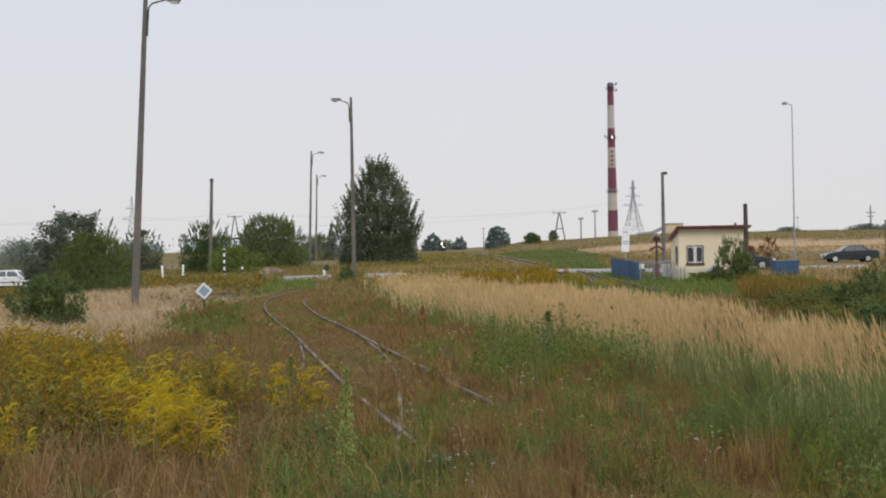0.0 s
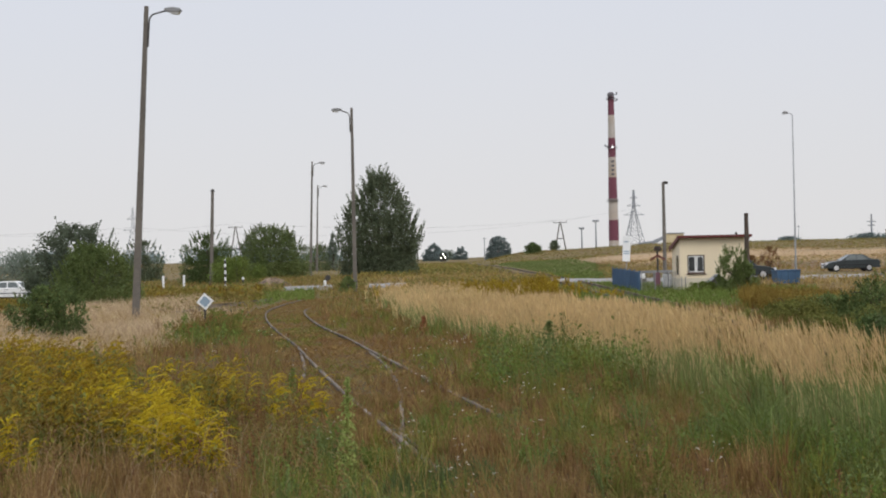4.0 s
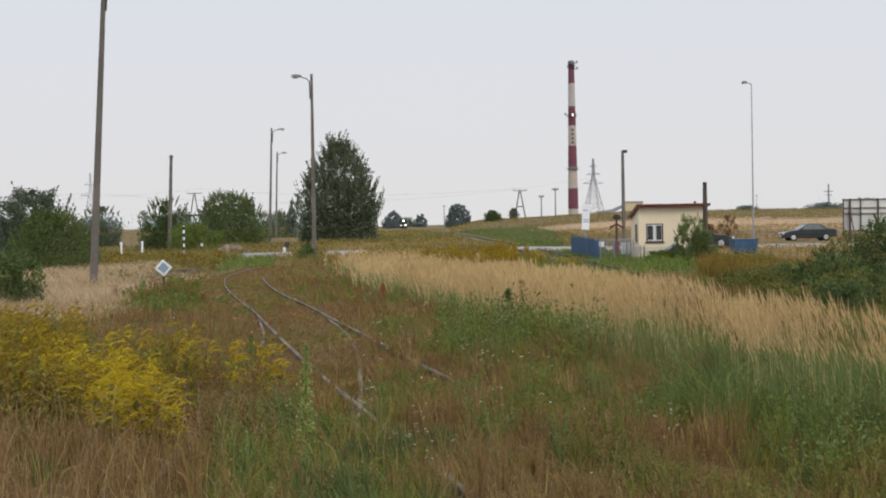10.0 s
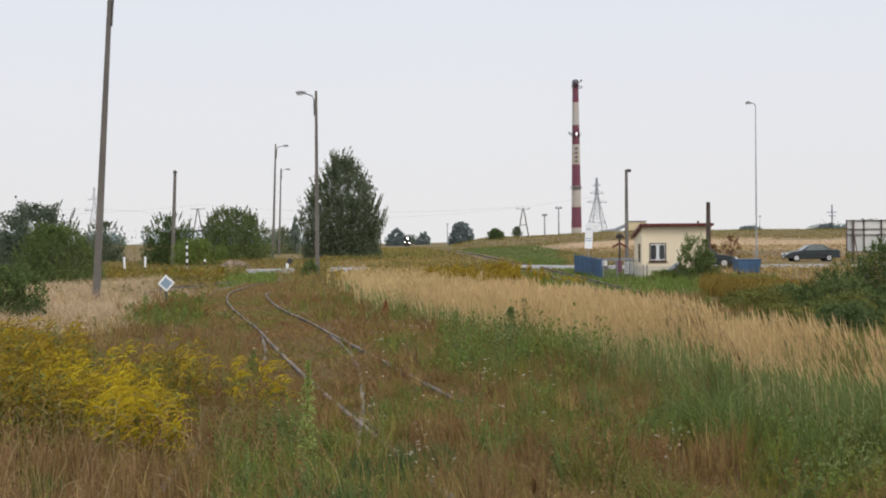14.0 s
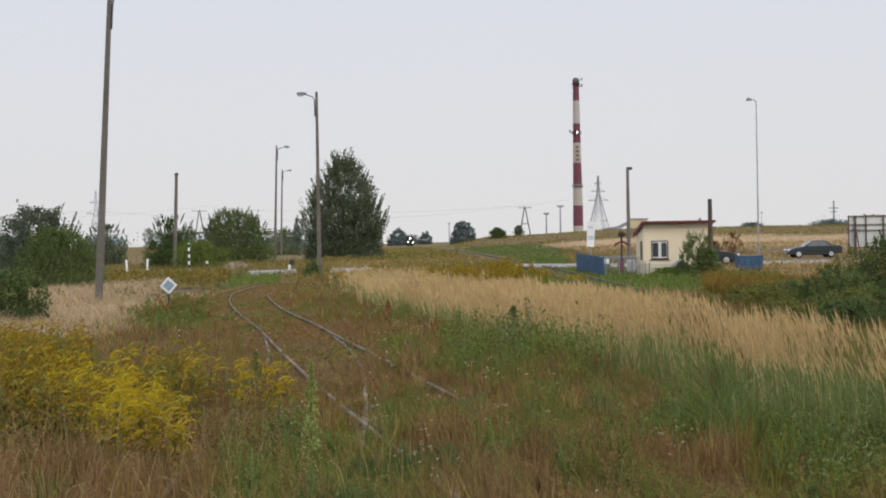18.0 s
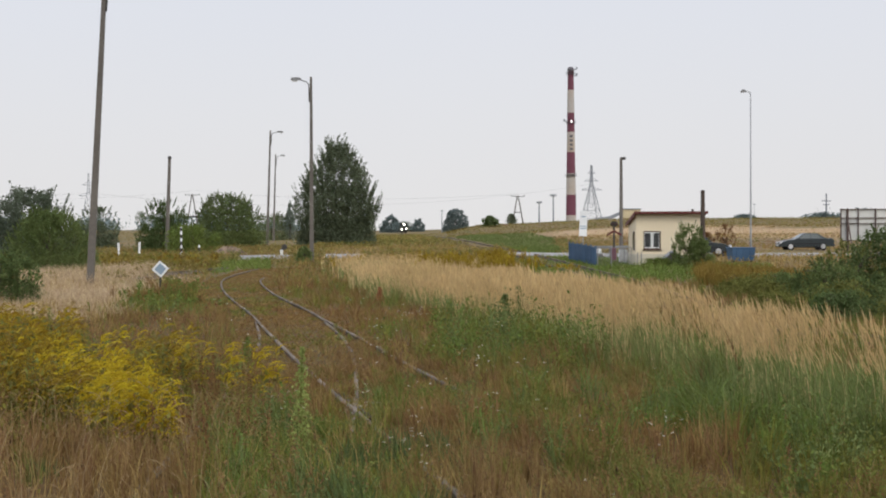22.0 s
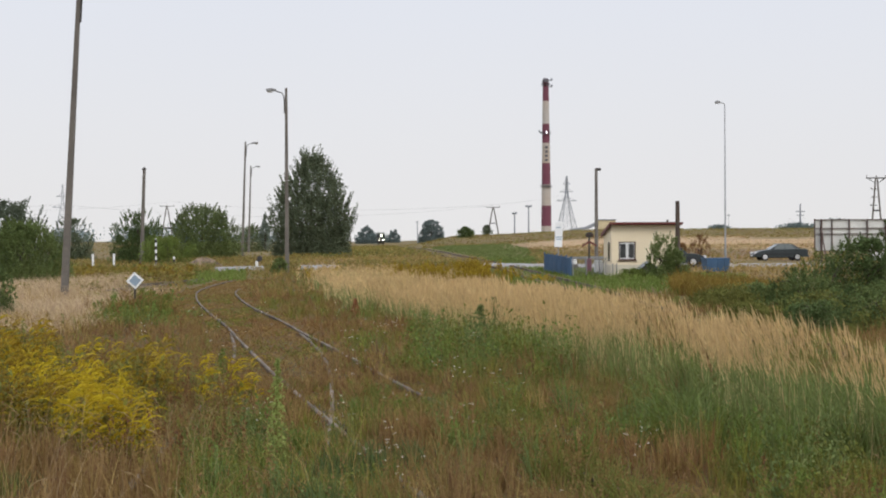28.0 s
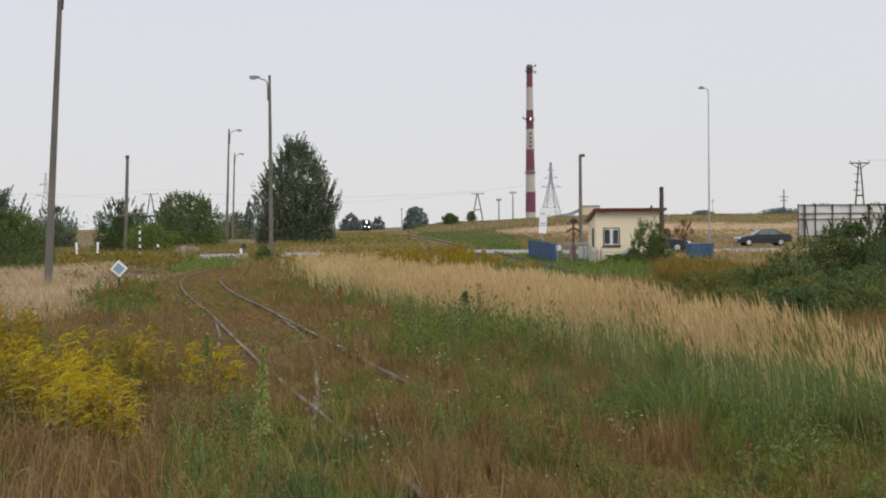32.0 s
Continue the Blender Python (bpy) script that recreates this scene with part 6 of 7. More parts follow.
    part("window_sill", Shape().box(wx0 - 0.06, wx1 + 0.06, -0.07, 0.0, wz0 - 0.06, wz0, 0.01), M_BROWNWOOD, ob)
    sw = part("window", Shape().box(-0.02, 0.0, sy0, sy1, 0.8, 0.86).box(-0.02, 0, sy0, sy1, 1.74, 1.8).box(-0.02, 0, sy0, sy0 + 0.06, 0.86, 1.74).box(-0.02, 0, sy1 - 0.06, sy1, 0.86, 1.74), M_BROWNWOOD, ob, "narrow side window")
    part("pane", Shape().box(-0.012, -0.004, sy0 + 0.06, sy1 - 0.06, 0.86, 1.74), M_GLASS, sw)
    for xx in (0.06, 0.26):
        part("downpipe", Shape().tube([(xx, -0.06, -0.1), (xx, -0.06, 0.7)], 0.028, 6), M_STEEL, ob)
    part("floor_slab", Shape().box(-0.3, w + 0.3, -0.3, dep + 0.3, -0.5, -0.01), M_CONCRETE, ob)


gatehouse()


def grey_hutch():
    ob = thing("kennel", pose(14.15, 79.2, gz(14.1, 79.2)), "small grey gabled hutch beside the wall", "kennel")
    part("body", Shape().slab([(-0.4, -0.05), (0.4, -0.05), (0.4, 0.45), (0, 0.75), (-0.4, 0.45)], -0.45, 0.45), M_CONCRETE, ob)
    for s in (-1, 1):
        part("roof_sheet", Shape().add([(0, -0.5, 0.80), (s * 0.5, -0.5, 0.42), (s * 0.5, 0.5, 0.42), (0, 0.5, 0.80), (0, -0.5, 0.84), (s * 0.5, -0.5, 0.46), (s * 0.5, 0.5, 0.46), (0, 0.5, 0.84)], [(0, 1, 2, 3), (4, 7, 6, 5), (0, 4, 5, 1), (1, 5, 6, 2), (2, 6, 7, 3), (3, 7, 4, 0)]), M_FARSTEEL, ob)


grey_hutch()


def panel_fence():
    """Blue sheet panels between posts, running along the track."""
    a, b = Vector((9.85, 77.0, 0)), Vector((10.0, 90.5, 0))
    n = 6
    ob = thing("panel_fence", Matrix(), "faded blue sheet-metal fence along the track", "fence")
    for i in range(n + 1):
        p = a.lerp(b, i / n)
        z = gz(p.x, p.y)
        part("post", Shape().box(p.x - 0.04, p.x + 0.04, p.y - 0.04, p.y + 0.04, z - 0.3, z + 1.12), M_BLUE, ob)
        if i < n:
            q = a.lerp(b, (i + 1) / n)
            k = 29
            line = [p.lerp(q, 0.02 + 0.96 * j / k) + Vector((0.018 if j // 2 % 2 else -0.018, 0, 0)) for j in range(k + 1)]
            v = [(c.x + e, c.y, hh) for e in (0, 0.004) for hh in (z + 0.08, z + 1.05) for c in line]
            m = k + 1
            s = Shape().add(v, [f for j in range(k) for f in ((j, j + 1, m + j + 1, m + j), (2 * m + j, 3 * m + j, 3 * m + j + 1, 2 * m + j + 1), (m + j, m + j + 1, 3 * m + j + 1, 3 * m + j))])
            part("panel", s, M_BLUE, ob)


def mesh_fence():
    ob = thing("mesh_fence", Matrix(), "grey wire-mesh fence with steel posts", "fence")
    pts = [(10.0, 77.4), (10.75, 77.8), (11.5, 78.4), (12.05, 79.4)]
    for (xa, ya), (xb, yb) in zip(pts, pts[1:]):
        z = gz(xa, ya)
        part("post", Shape().tube([(xa, ya, z - 0.2), (xa, ya, z + 1.1)], 0.03, 6), M_STEEL, ob)
        wire = Shape()
        for k in range(9):
            wire.tube([(xa, ya, z + 0.1 + 0.115 * k), (xb, yb, z + 0.1 + 0.115 * k)], 0.006, 4)
        for k in range(12):
            t = (k + 0.5) / 12
            wire.tube([(xa + t * (xb - xa), ya + t * (yb - ya), z + 0.08), (xa + t * (xb - xa), ya + t * (yb - ya), z + 1.04)], 0.006, 4)
        part("mesh_panel", wire, M_MESH, ob)


panel_fence()
mesh_fence()


def guard_rail():
    ob = thing("guard_rail", Matrix(), "pale steel guard rail along the road", "guard rail")
    for i in range(5):
        x = 11.9 + 0.75 * i
        z = gz(x, 97.5)
        part("post", Shape().box(x - 0.04, x + 0.04, 97.5, 97.58, z - 0.2, z + 0.72), M_STEEL, ob)
    z = gz(13.4, 97.5)
    part("beam", Shape().slab([(11.8, z + 0.58), (15.1, z + 0.6), (15.1, z + 0.76), (11.8, z + 0.74)], 97.44, 97.49), M_STEEL, ob, "weathered pale beam")


def yard_things():
    ob = thing("container", pose(19.7, 88, gz(19.7, 88), 0, 0, 4), "blue steel skip standing by the road", "container")
    part("body", Shape().slab([(-0.62, 0.1), (0.62, 0.1), (0.68, 0.82), (-0.68, 0.82)], -0.6, 0.6), M_BLUE, ob)
    part("rim", Shape().box(-0.72, 0.72, -0.64, 0.64, 0.82, 0.88, 0.02), M_BLUE, ob)
    for k in (-0.4, 0.0, 0.4):
        part("rib", Shape().box(k - 0.035, k + 0.035, -0.64, -0.6, 0.12, 0.82), M_BLUE, ob)
    for k in (-0.45, 0.45):
        part("foot", Shape().box(k - 0.08, k + 0.08, -0.5, 0.5, -0.02, 0.1), M_DARKMETAL, ob)
    ob = thing("banner_sign", pose(12.35, 104, gz(12.35, 104)), "tall narrow white sign with faded print", "sign")
    part("board", Shape().box(-0.26, 0.26, -0.03, 0.03, 1.25, 3.0, 0.01, pose(0, 0, 0, 0, 3, 0)), M_WHITE, ob)
    part("pole", Shape().tube([(0.1, 0.06, -0.2), (0.1, 0.06, 3.0)], 0.035, 7), M_STEEL, ob)
    for zz, w in ((2.55, 0.16), (1.9, 0.2), (1.75, 0.2)):
        part("print_bar", Shape().box(-w + 0.1, w + 0.1, -0.04, -0.031, zz, zz + 0.07), M_SIGNFACE, ob)
    ob = thing("crossing_signal", pose(12.6, 90, gz(12.6, 90)), "level-crossing signal with a dull red saltire", "signal")
    part("post", Shape().tube([(0, 0, -0.2), (0, 0, 2.3)], 0.06, 8), M_DARKMETAL, ob)
    for s in (-1, 1):
        part("saltire_arm", Shape().box(0.0, 0.5, -0.03 - 0.012 * s, -0.01 - 0.012 * s, -0.06, 0.06, 0.005, pose(0, -0.06, 1.8, 0, 30 if s > 0 else 150, 0)), M_SIGNALRED, ob)
    part("lamp_board", Shape().slab([(-0.2, 2.08), (0.2, 2.08), (0.23, 2.22), (0.14, 2.36), (-0.14, 2.36), (-0.23, 2.22)], -0.1, -0.06), M_DARKMETAL, ob)
    for k in (-0.11, 0.11):
        lamp = part("lamp_hood", Shape().tube([(k, -0.1, 2.22), (k, -0.26, 2.22)], 0.06, 10), M_DARKMETAL, ob)
        part("lens", Shape().tube([(k, -0.262, 2.22), (k, -0.268, 2.22)], 0.042, 10), M_SIGNALRED, lamp, "red lamp glass")
    part("barrier_drive", Shape().box(-0.2, 0.12, -0.15, 0.15, 0.0, 0.8, 0.03), M_CHIM_RED, ob)
    ob = thing("relay_cabinet", pose(12.35, 84.6, gz(12.35, 84.6)), "white metal relay cabinet by the fence", "cabinet")
    part("body", Shape().box(-0.22, 0.22, -0.18, 0.18, 0.1, 0.8, 0.02), M_WHITE, ob)
    part("door", Shape().box(-0.19, 0.19, -0.195, -0.182, 0.16, 0.75, 0.005), M_WHITE, ob)
    part("base", Shape().box(-0.25, 0.25, -0.2, 0.2, -0.1, 0.1), M_CONCRETE, ob)
    guard_rail()
    for x, y in ((-19.3, 105), (-17.93, 105)):
        ob = thing("marker_post", pose(x, y, gz(x, y), 0, -3 if x < -19 else 1, 0), "white concrete marker post leaning in weeds", "post", "white marker posts")
        part("shaft", Shape().box(-0.065, 0.065, -0.06, 0.06, -0.3, 1.15, 0.02), M_WHITE, ob)
        part("cap", Shape().box(-0.07, 0.07, -0.065, 0.065, 1.0, 1.155, 0.02), M_WHITE, ob)
    for x, y, h in ((-16.07, 112, 2.1), (-14.9, 113, 0.75)):
        ob = thing("striped_post", pose(x, y, gz(x, y)), "black and white striped roadside post", "post", "striped posts")
        part("shaft", Shape().box(-0.065, 0.065, -0.065, 0.065, -0.2, h, 0.01), M_WHITE, ob)
        for k in range(int(h / 0.5)):
            part("stripe", Shape().box(-0.07, 0.07, -0.07, 0.07, 0.3 + 0.5 * k, 0.55 + 0.5 * k), M_DARKMETAL, ob)

    for x, y, w, turn in ((10.9, 95.2, 0.5, 8), (11.65, 95.0, 0.42, -4), (12.35, 95.3, 0.36, 12)):
        ob = thing("kerb_stone", pose(x, y, gz(x, y) + 0.1, 0, 0, turn), "whitewashed kerb stone beside the crossing", "kerb stone", "kerb stones")
        part("stone", Shape().box(-w / 2, w / 2, -0.12, 0.12, -0.2, 0.52, 0.03), M_WHITE, ob)
        part("base", Shape().box(-w / 2 - 0.06, w / 2 + 0.06, -0.17, 0.17, -0.3, 0.22, 0.03), M_CONCRETE, ob)
    ob = thing("dwarf_signal", pose(-8.25, 105.5, gz(-8.25, 105.5)), "low black railway dwarf signal on a white post", "signal")
    part("post", Shape().box(-0.09, 0.09, -0.08, 0.08, -0.2, 0.42, 0.02), M_WHITE, ob)
    part("head", Shape().tube([(0.2, -0.12, 0.6), (0.2, 0.12, 0.6)], 0.19, 16), M_DARKMETAL, ob, "round black head")
    part("bracket", Shape().box(-0.05, 0.25, -0.04, 0.04, 0.38, 0.52, 0.01), M_DARKMETAL, ob)


yard_things()


def heap():
    """A low rough heap of sand by the crossing."""
    n, m = 28, 14
    r = np.random.default_rng(4)
    v, q = [], []
    for j in range(m + 1):
        for i in range(n):
            a, t = 2 * math.pi * i / n, j / m
            rad = t * (1 + 0.18 * math.sin(3 * a + 1) + 0.1 * math.sin(7 * a))
            v.append((1.3 * rad * math.cos(a), 1.1 * rad * math.sin(a), 0.62 * (1 - t ** 2.2) * (1 + 0.15 * math.sin(5 * a)) + 0.04 * r.normal() - 0.08 * t))
    q = [(j * n + i, j * n + (i + 1) % n, (j + 1) * n + (i + 1) % n, (j + 1) * n + i) for j in range(m) for i in range(n)]
    ob = new("sand_heap", bulk("sand_heap", v, q, [], M_SAND))
    ob.matrix_basis = pose(-12.35, 109, gz(-12.35, 109))
    tagged(ob, "low heap of pale earth beside the crossing", "heap")


heap()


def diamond_sign():
    ob = thing("rail_sign", pose(-7.23, 46, gz(-7.23, 46), 0, 0, 8), "white-edged blue-grey diamond rail sign on a post", "sign")
    part("post", Shape().tube([(0, 0.03, -0.2), (0, 0.03, 1.1)], 0.03, 8), M_DARKMETAL, ob)
    tilt = pose(0, 0, 0.93, 0, 41, 0)
    part("border", Shape().box(-0.185, 0.185, -0.015, 0.0, -0.185, 0.185, 0.006, tilt), M_WHITE, ob, "white border plate")
    part("face", Shape().box(-0.125, 0.125, -0.022, -0.018, -0.125, 0.125, 0.0, tilt), M_SIGNFACE, ob, "blue-grey inner field")


diamond_sign()
tall_weed("dock_plant", -0.61, 42, 0.52, 0.095, F_REDDOCK, "rust-red dried dock thick with seed", 9, 0.02, 0.026, 420)


def billboard():
    """The back of a large board: sheet panels behind a welded frame."""
    x0, y, step, n = 31.35, 108, 1.32, 9
    z = 1.25
    ob = thing("billboard", pose(x0, y, z, 0, 0, 0), "back of a large billboard with a brown steel frame", "billboard")
    w, h = step * n, 2.23
    for i in range(n):
        for z0, z1 in ((0, 1.21), (1.21, 1.61), (1.61, h)):
            part("panel", Shape().box(i * step + 0.01, (i + 1) * step - 0.01, 0.05, 0.08, z0 + 0.01, z1 - 0.01), M_BOARD, ob)
    for x, r in [(0.0, 0.03), (0.47, 0.04), (1.25, 0.02)] + [(2.5 + step * k, 0.032) for k in range(8)]:
        part("upright", Shape().box(x - r, x + r, -0.1, 0.045, -0.08, h + 0.05), M_FRAME, ob)
    for zz in (0.0, 1.21, 1.61, h):
        part("crossbar", Shape().box(-0.05, w + 0.05, -0.05, 0.04, zz - 0.022, zz + 0.022), M_FRAME, ob)
    for i in (0.47, 2.5 + step * 2, 2.5 + step * 5):
        part("leg", Shape().box(i - 0.06, i + 0.06, -0.14, -0.1, -1.3, h), M_FRAME, ob)
        part("stay", Shape().tube([(i, -0.15, 1.4), (i, -1.6, -1.2)], 0.05, 6), M_FRAME, ob)
    part("skirt_panel", Shape().box(4.0, 5.4, 0.02, 0.05, -0.75, -0.07), M_BOARD, ob)


billboard()


# ---- vehicles ----
def wheel(ob, x, y, r):
    tyre = part("wheel", Shape().tube([(x, y - 0.1, r), (x, y - 0.085, r), (x, y + 0.085, r), (x, y + 0.1, r)], [r * 0.88, r, r, r * 0.88], 18), M_TYRE, ob)
    side = -1 if y < 0 else 1
    part("rim", Shape().tube([(x, y + side * 0.095, r), (x, y + side * 0.107, r)], [r * 0.66, r * 0.6], 12), M_RIM, tyre)


def car(name, m, length, height, width, body_line, roof_line, glass, paint, wheels, label, r=0.31):
    """A car drawn from its side: lower body, cabin, panes, lamps and wheels. The front is towards -x."""
    ob = thing(name, m, label, "car")
    w = width / 2
    body = Shape()
    n = len(body_line)
    rows = []
    for y, k in ((-w, 0.0), (-w + 0.09, 1.0), (w - 0.09, 1.0), (w, 0.0)):
        zc = 0.55
        rows.append([(px * (1 if k else 0.985), y, zc + (pz - zc) * (1 if k else 0.93)) for px, pz in body_line])
    for r0 in rows:
        body.v += r0
    for a in range(3):
        for i in range(n):
            body.f.append((a * n + i, a * n + (i + 1) % n, (a + 1) * n + (i + 1) % n, (a + 1) * n + i))
    body.f.append(tuple(reversed(range(n))))
    body.f.append(tuple(3 * n + i for i in range(n)))
    b = part("body", body, paint, ob)
    cab = Shape()
    n2 = len(roof_line)
    top = max(z for _, z in roof_line)
    low = min(z for _, z in roof_line)
    for s in (-1, 1):
        cab.v += [(px, s * (w - 0.07 - 0.16 * (pz - low) / (top - low)), pz) for px, pz in roof_line]
    cab.f += [tuple(range(n2)), tuple(reversed(range(n2, 2 * n2)))] + [(i, i + n2, (i + 1) % n2 + n2, (i + 1) % n2) for i in range(n2)]
    cabin = part("cabin", cab, paint, ob)
    for pane in glass:
        for s in (-1, 1):
            v = [(px, s * (w - 0.07 - 0.16 * (pz - low) / (top - low) + 0.006), pz) for px, pz in pane]
            v += [(a, c - s * 0.004, d) for a, c, d in v]
            k = len(pane)
            part("side_window", Shape().add(v, [tuple(range(k)), tuple(reversed(range(k, 2 * k)))] + [(i, (i + 1) % k, (i + 1) % k + k, i + k) for i in range(k)]), M_CARGLASS, cabin)
    f0, f1 = roof_line[0], roof_line[1]
    def screen(a, c):
        d = Vector((c[0] - a[0], 0, c[1] - a[1]))
        nrm = Vector((-d.z, 0, d.x)).normalized() * 0.008
        p, q = Vector((a[0], 0, a[1])) + d * 0.08, Vector((a[0], 0, a[1])) + d * 0.92
        v = []
        for o in (nrm, nrm * 0.3):
            v += [(p.x + o.x, -w + 0.14, p.z + o.z), (p.x + o.x, w - 0.14, p.z + o.z), (q.x + o.x, w - 0.26, q.z + o.z), (q.x + o.x, -w + 0.26, q.z + o.z)]
        return Shape().add(v, [(0, 1, 2, 3), (7, 6, 5, 4), (0, 4, 5, 1), (1, 5, 6, 2), (2, 6, 7, 3), (3, 7, 4, 0)])
    part("windscreen", screen(f0, f1), M_CARGLASS, cabin)
    part("rear_window", screen(roof_line[-2], roof_line[-1]), M_CARGLASS, cabin)
    x0, x1 = min(p[0] for p in body_line), max(p[0] for p in body_line)
    for s in (-1, 1):
        part("headlamp", Shape().box(x0 - 0.01, x0 + 0.2, s * (w - 0.22) - 0.17, s * (w - 0.22) + 0.17, 0.58, 0.72, 0.02), M_LENS, ob)
        part("tail_lamp", Shape().box(x1 - 0.1, x1 + 0.01, s * (w - 0.2) - 0.14, s * (w - 0.2) + 0.14, 0.72, 0.86, 0.02), M_RED, ob)
        part("mirror", Shape().box(f0[0] + 0.25, f0[0] + 0.37, s * (w + 0.06) - 0.08, s * (w + 0.06) + 0.08, f0[1] + 0.04, f0[1] + 0.16, 0.02), paint, ob)
        part("sill", Shape().box(x0 + 1.15, x1 - 1.15, s * (w - 0.01) - 0.012, s * (w - 0.01) + 0.012, 0.22, 0.3, 0.005), M_TYRE, ob)
    for s in (-1, 1):
        part("side_moulding", Shape().box(x0 + 0.75, x1 - 0.75, s * (w + 0.004) - 0.01, s * (w + 0.004) + 0.01, 0.52, 0.58, 0.004), M_TYRE, b)
        for k in (0.22, 1.2):
            part("door_handle", Shape().box(k - 0.08, k + 0.08, s * (w + 0.002) - 0.02, s * (w + 0.002) + 0.02, 0.8, 0.84, 0.006), M_TYRE, b)
            part("door_seam", Shape().box(k + 0.12, k + 0.135, s * (w - 0.002) - 0.006, s * (w - 0.002) + 0.006, 0.34, 0.88), M_TYRE, b)
    part("number_plate", Shape().box(x0 - 0.075, x0 - 0.062, -0.26, 0.26, 0.36, 0.47), M_WHITE, ob)
    part("bumper", Shape().box(x0 - 0.06, x0 + 0.1, -w + 0.1, w - 0.1, 0.28, 0.5, 0.04), paint, ob)
    part("bumper", Shape().box(x1 - 0.1, x1 + 0.06, -w + 0.1, w - 0.1, 0.3, 0.52, 0.04), paint, ob)
    for x in wheels:
        for s in (-1, 1):
            wheel(ob, x, s * (w - 0.09), r)
    return ob


SEDAN = [(-2.2, 0.3), (2.2, 0.32), (2.22, 0.85), (2.05, 0.98), (1.5, 1.0), (-0.75, 0.93), (-1.6, 0.84), (-2.1, 0.68), (-2.22, 0.5)]
SEDAN_ROOF = [(-1.0, 0.9), (-0.2, 1.38), (0.1, 1.42), (0.85, 1.40), (1.62, 0.97)]
SEDAN_GLASS = [[(-0.75, 0.97), (-0.12, 1.34), (0.28, 1.36), (0.28, 0.97)], [(0.34, 0.97), (0.34, 1.36), (0.8, 1.34), (1.18, 0.98)]]
car("car", pose(33.3, 125, gz(33.3, 125), 0, 0, 0), 4.4, 1.4, 1.7, SEDAN, SEDAN_ROOF, SEDAN_GLASS, M_CARBODY, (-1.38, 1.3), "dark grey saloon car on the road")
car("car", pose(19.55, 100.5, gz(19.5, 100.5), 0, 0, 172), 4.2, 1.5, 1.7, SEDAN, [(-1.0, 0.92), (-0.3, 1.46), (0.2, 1.5), (1.5, 1.46), (2.05, 0.97)], [[(-0.75, 0.98), (-0.2, 1.4), (0.35, 1.44), (0.35, 0.98)], [(0.42, 0.98), (0.42, 1.44), (1.3, 1.42), (1.6, 0.99)]], M_CARBODY, (-1.38, 1.3), "dark blue-grey car half hidden by the gatehouse")
car("car", pose(-31.1, 110, gz(-31.1, 110) + 0.3, 0, 0, 178), 3.7, 1.4, 1.6, [(-1.85, 0.3), (1.8, 0.3), (1.84, 0.9), (1.7, 0.95), (-0.8, 0.92), (-1.6, 0.86), (-1.88, 0.6)], [(-1.0, 0.9), (-0.45, 1.36), (-0.2, 1.41), (1.35, 1.40), (1.75, 0.93)], [[(-0.8, 0.96), (-0.36, 1.33), (0.18, 1.34), (0.18, 0.96)], [(0.25, 0.96), (0.25, 1.34), (0.85, 1.34), (0.9, 0.96)], [(0.97, 0.96), (0.94, 1.34), (1.3, 1.33), (1.58, 0.97)]], M_VAN, (-1.2, 1.15), "white hatchback parked beyond the shrubs", 0.28)


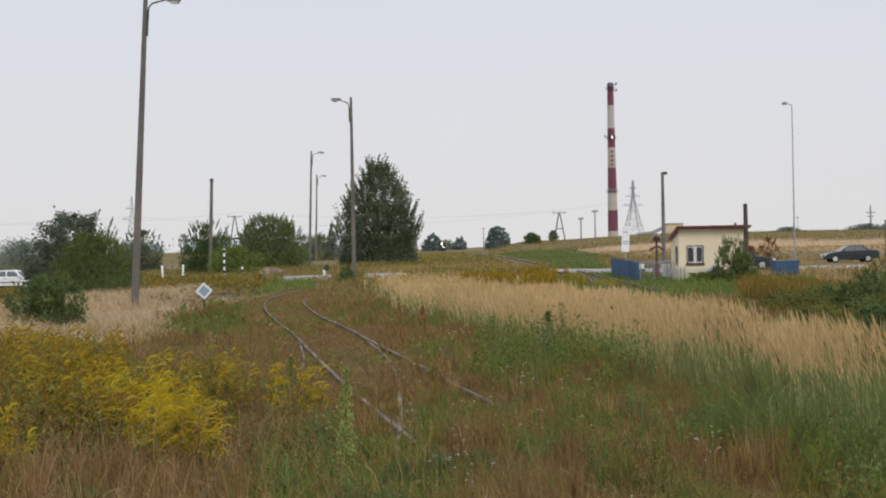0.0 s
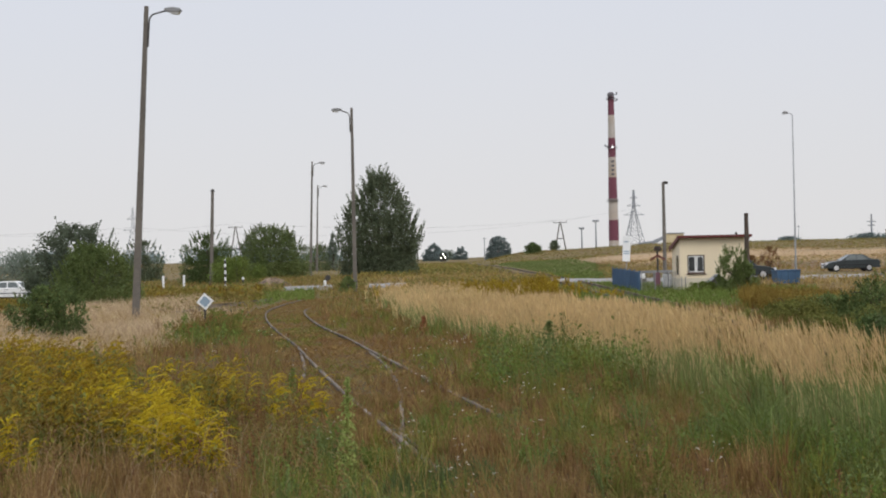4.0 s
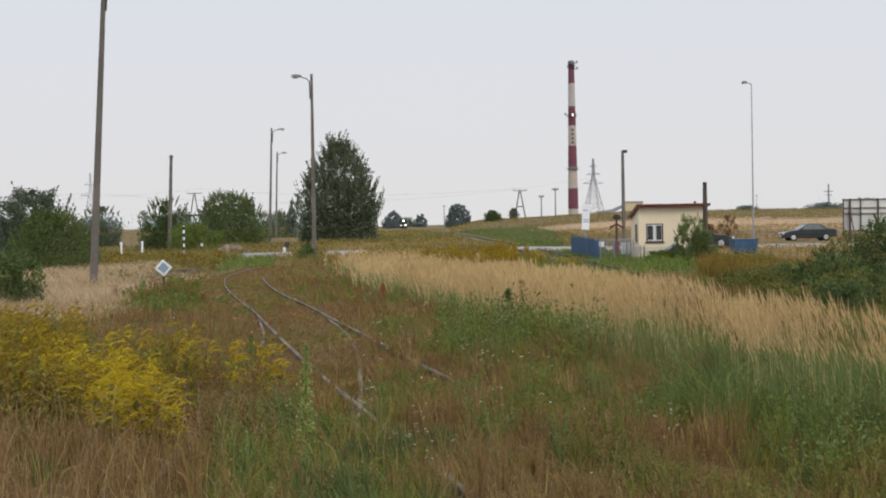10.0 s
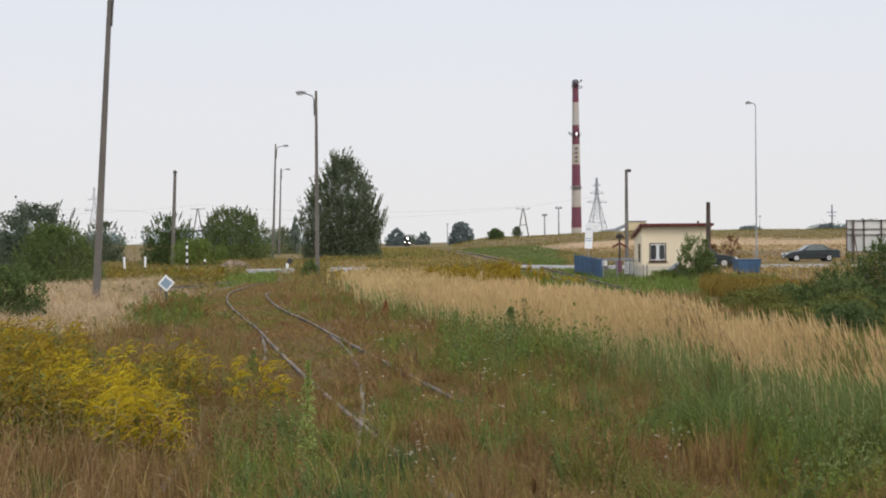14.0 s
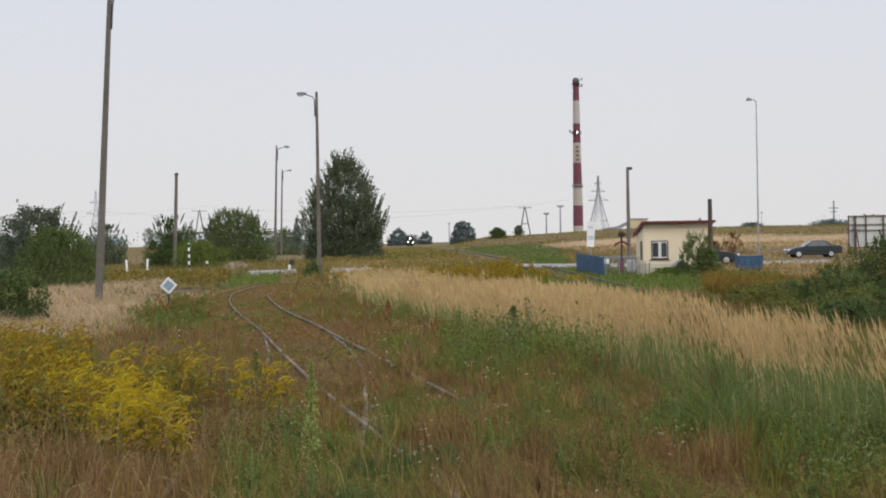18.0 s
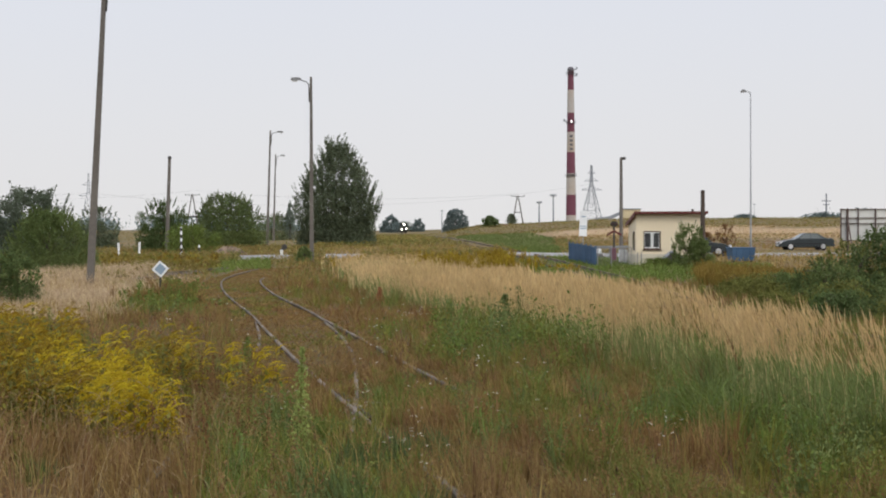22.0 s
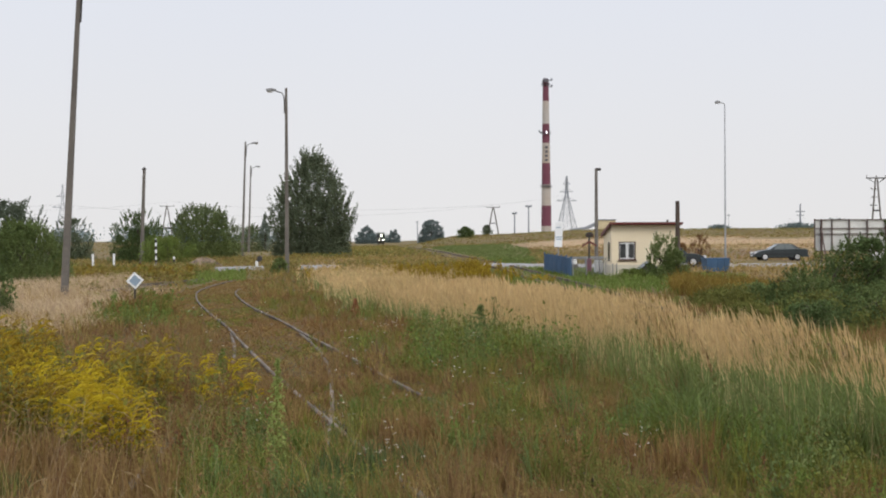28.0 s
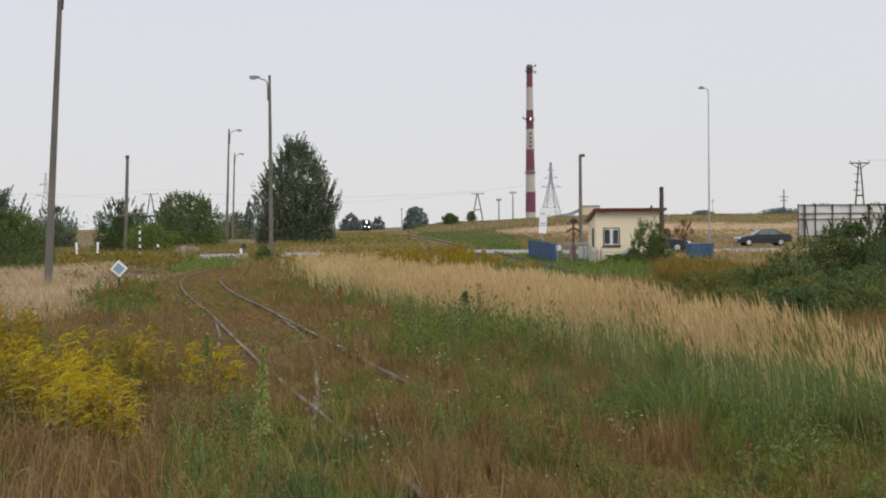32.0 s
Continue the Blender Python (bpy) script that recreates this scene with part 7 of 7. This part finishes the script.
# ---- the train ----
def locomotive():
    """A diesel shunter: low bonnets before and behind a cab, on two bogies. The front is towards -y."""
    ob = thing("locomotive", pose(0, 620, 1.0), "dark diesel locomotive with three bright headlights", "locomotive")
    part("frame", Shape().box(-1.5, 1.5, -7, 7, 0.95, 1.35, 0.03), M_LOCO, ob)
    part("bonnet", Shape().slab([(-0.95, 1.35), (0.95, 1.35), (0.95, 2.75), (0.7, 3.0), (-0.7, 3.0), (-0.95, 2.75)], -6.6, 1.2), M_LOCO, ob)
    part("bonnet", Shape().slab([(-0.95, 1.35), (0.95, 1.35), (0.95, 2.5), (0.7, 2.7), (-0.7, 2.7), (-0.95, 2.5)], 3.8, 6.6), M_LOCO, ob)
    cab = part("cab", Shape().slab([(-1.45, 1.35), (1.45, 1.35), (1.45, 3.5), (1.1, 3.95), (-1.1, 3.95), (-1.45, 3.5)], 1.25, 3.75), M_LOCO, ob)
    for s in (-1, 1):
        part("cab_window", Shape().box(s * 1.18 - 0.18, s * 1.18 + 0.18, 1.235, 1.249, 2.6, 3.4), M_GLASS, cab)
        light = part("headlight_housing", Shape().tube([(s * 0.85, -7.02, 1.65), (s * 0.85, -6.6, 1.65)], 0.24, 12), M_LOCO, ob)
        part("headlight", Shape().tube([(s * 0.85, -7.06, 1.65), (s * 0.85, -7.03, 1.65)], [0.19 if s > 0 else 0.12] * 2, 14), M_LIGHT, light, "lit lower headlight")
        for y in (-6.9, 6.9):
            part("buffer", Shape().tube([(s * 0.87, y, 1.05), (s * 0.87, y + math.copysign(0.6, y), 1.05)], 0.22, 10), M_DARKMETAL, ob)
        part("handrail", Shape().tube([(s * 1.4, -6.8, 1.35), (s * 1.4, -6.8, 2.3), (s * 1.4, 1.0, 2.3)], 0.03, 5), M_WHITE, ob)
    light = part("headlight_housing", Shape().tube([(0, -6.75, 3.3), (0, -6.2, 3.3)], 0.3, 12).box(-0.25, 0.25, -6.6, -6.2, 2.98, 3.3), M_LOCO, ob)
    part("headlight", Shape().tube([(0, -6.79, 3.3), (0, -6.76, 3.3)], [0.23, 0.23], 14), M_LIGHT, light, "lit upper headlight")
    for y in (-4.2, 4.2):
        bogie = part("bogie", Shape().box(-1.1, 1.1, y - 1.7, y + 1.7, 0.4, 0.85, 0.05), M_DARKMETAL, ob)
        for k in (-1.2, 1.2):
            part("wheelset", Shape().tube([(-0.82, y + k, 0.5), (-0.7, y + k, 0.5), (-0.69, y + k, 0.5), (0.69, y + k, 0.5), (0.7, y + k, 0.5), (0.82, y + k, 0.5)], [0.5, 0.5, 0.09, 0.09, 0.5, 0.5], 14), M_DARKMETAL, bogie)
    return ob


M_FLY = mat("pale_grey_insect", (0.4, 0.38, 0.36), 0.6)


def insect():
    """A small fly passing close before the camera."""
    ob = thing("insect", pose(0, -6, 3), "small dark flying insect crossing the sky", "insect")
    part("body", Shape().tube([(-0.007, 0, 0), (-0.0035, 0, 0), (0.0025, 0, 0), (0.0065, 0, 0)], [0.0004, 0.001, 0.0011, 0.0005], 8), M_FLY, ob)
    for s in (-1, 1):
        wing = [(0.002, 0, 0.0006), (-0.002, s * 0.005, 0.0015), (-0.005, s * 0.0035, 0.0015), (-0.001, 0, 0.0006)]
        part("wing", Shape().add(wing + [(x, y, z + 0.0002) for x, y, z in wing], [(0, 1, 2, 3), (7, 6, 5, 4), (0, 4, 5, 1), (1, 5, 6, 2), (2, 6, 7, 3), (3, 7, 4, 0)]), M_FLY, ob)
    return ob


LOCO = locomotive()
FLY = insect()


def main_pose(y):
    """On the main track: middle of the rails, turned along them."""
    x = float(np.interp(y, MAIN[:, 1], MAIN[:, 0]))
    slope = float(np.interp(y, MAIN[:, 1], np.gradient(MAIN[:, 0], MAIN[:, 1])))
    return pose(x, y, gz(x, y) + 0.27, 0, 0, -math.degrees(math.atan(slope)))


def motions():
    """The train comes on slowly; a fly crosses near the end."""
    walk(LOCO, [(t, main_pose(679 - 5.06 * t)) for t in (0, 4, 8, 12, 16, 20, 24, 28, 32)])
    a, b, c = Vector((-0.28, 2.0, 2.02)), Vector((-0.03, 2.0, 2.14)), Vector((0.235, 2.0, 2.28))
    way = c - b
    rows = [(0, b - way * 40), (29.5, b - way * 6), (29.9, a), (30.0, b), (30.1, c), (30.5, c + way * 4), (32, c + way * 20)]
    walk(FLY, [(t, pose(p.x, p.y, p.z, 0, -25, 0)) for t, p in rows])


motions()
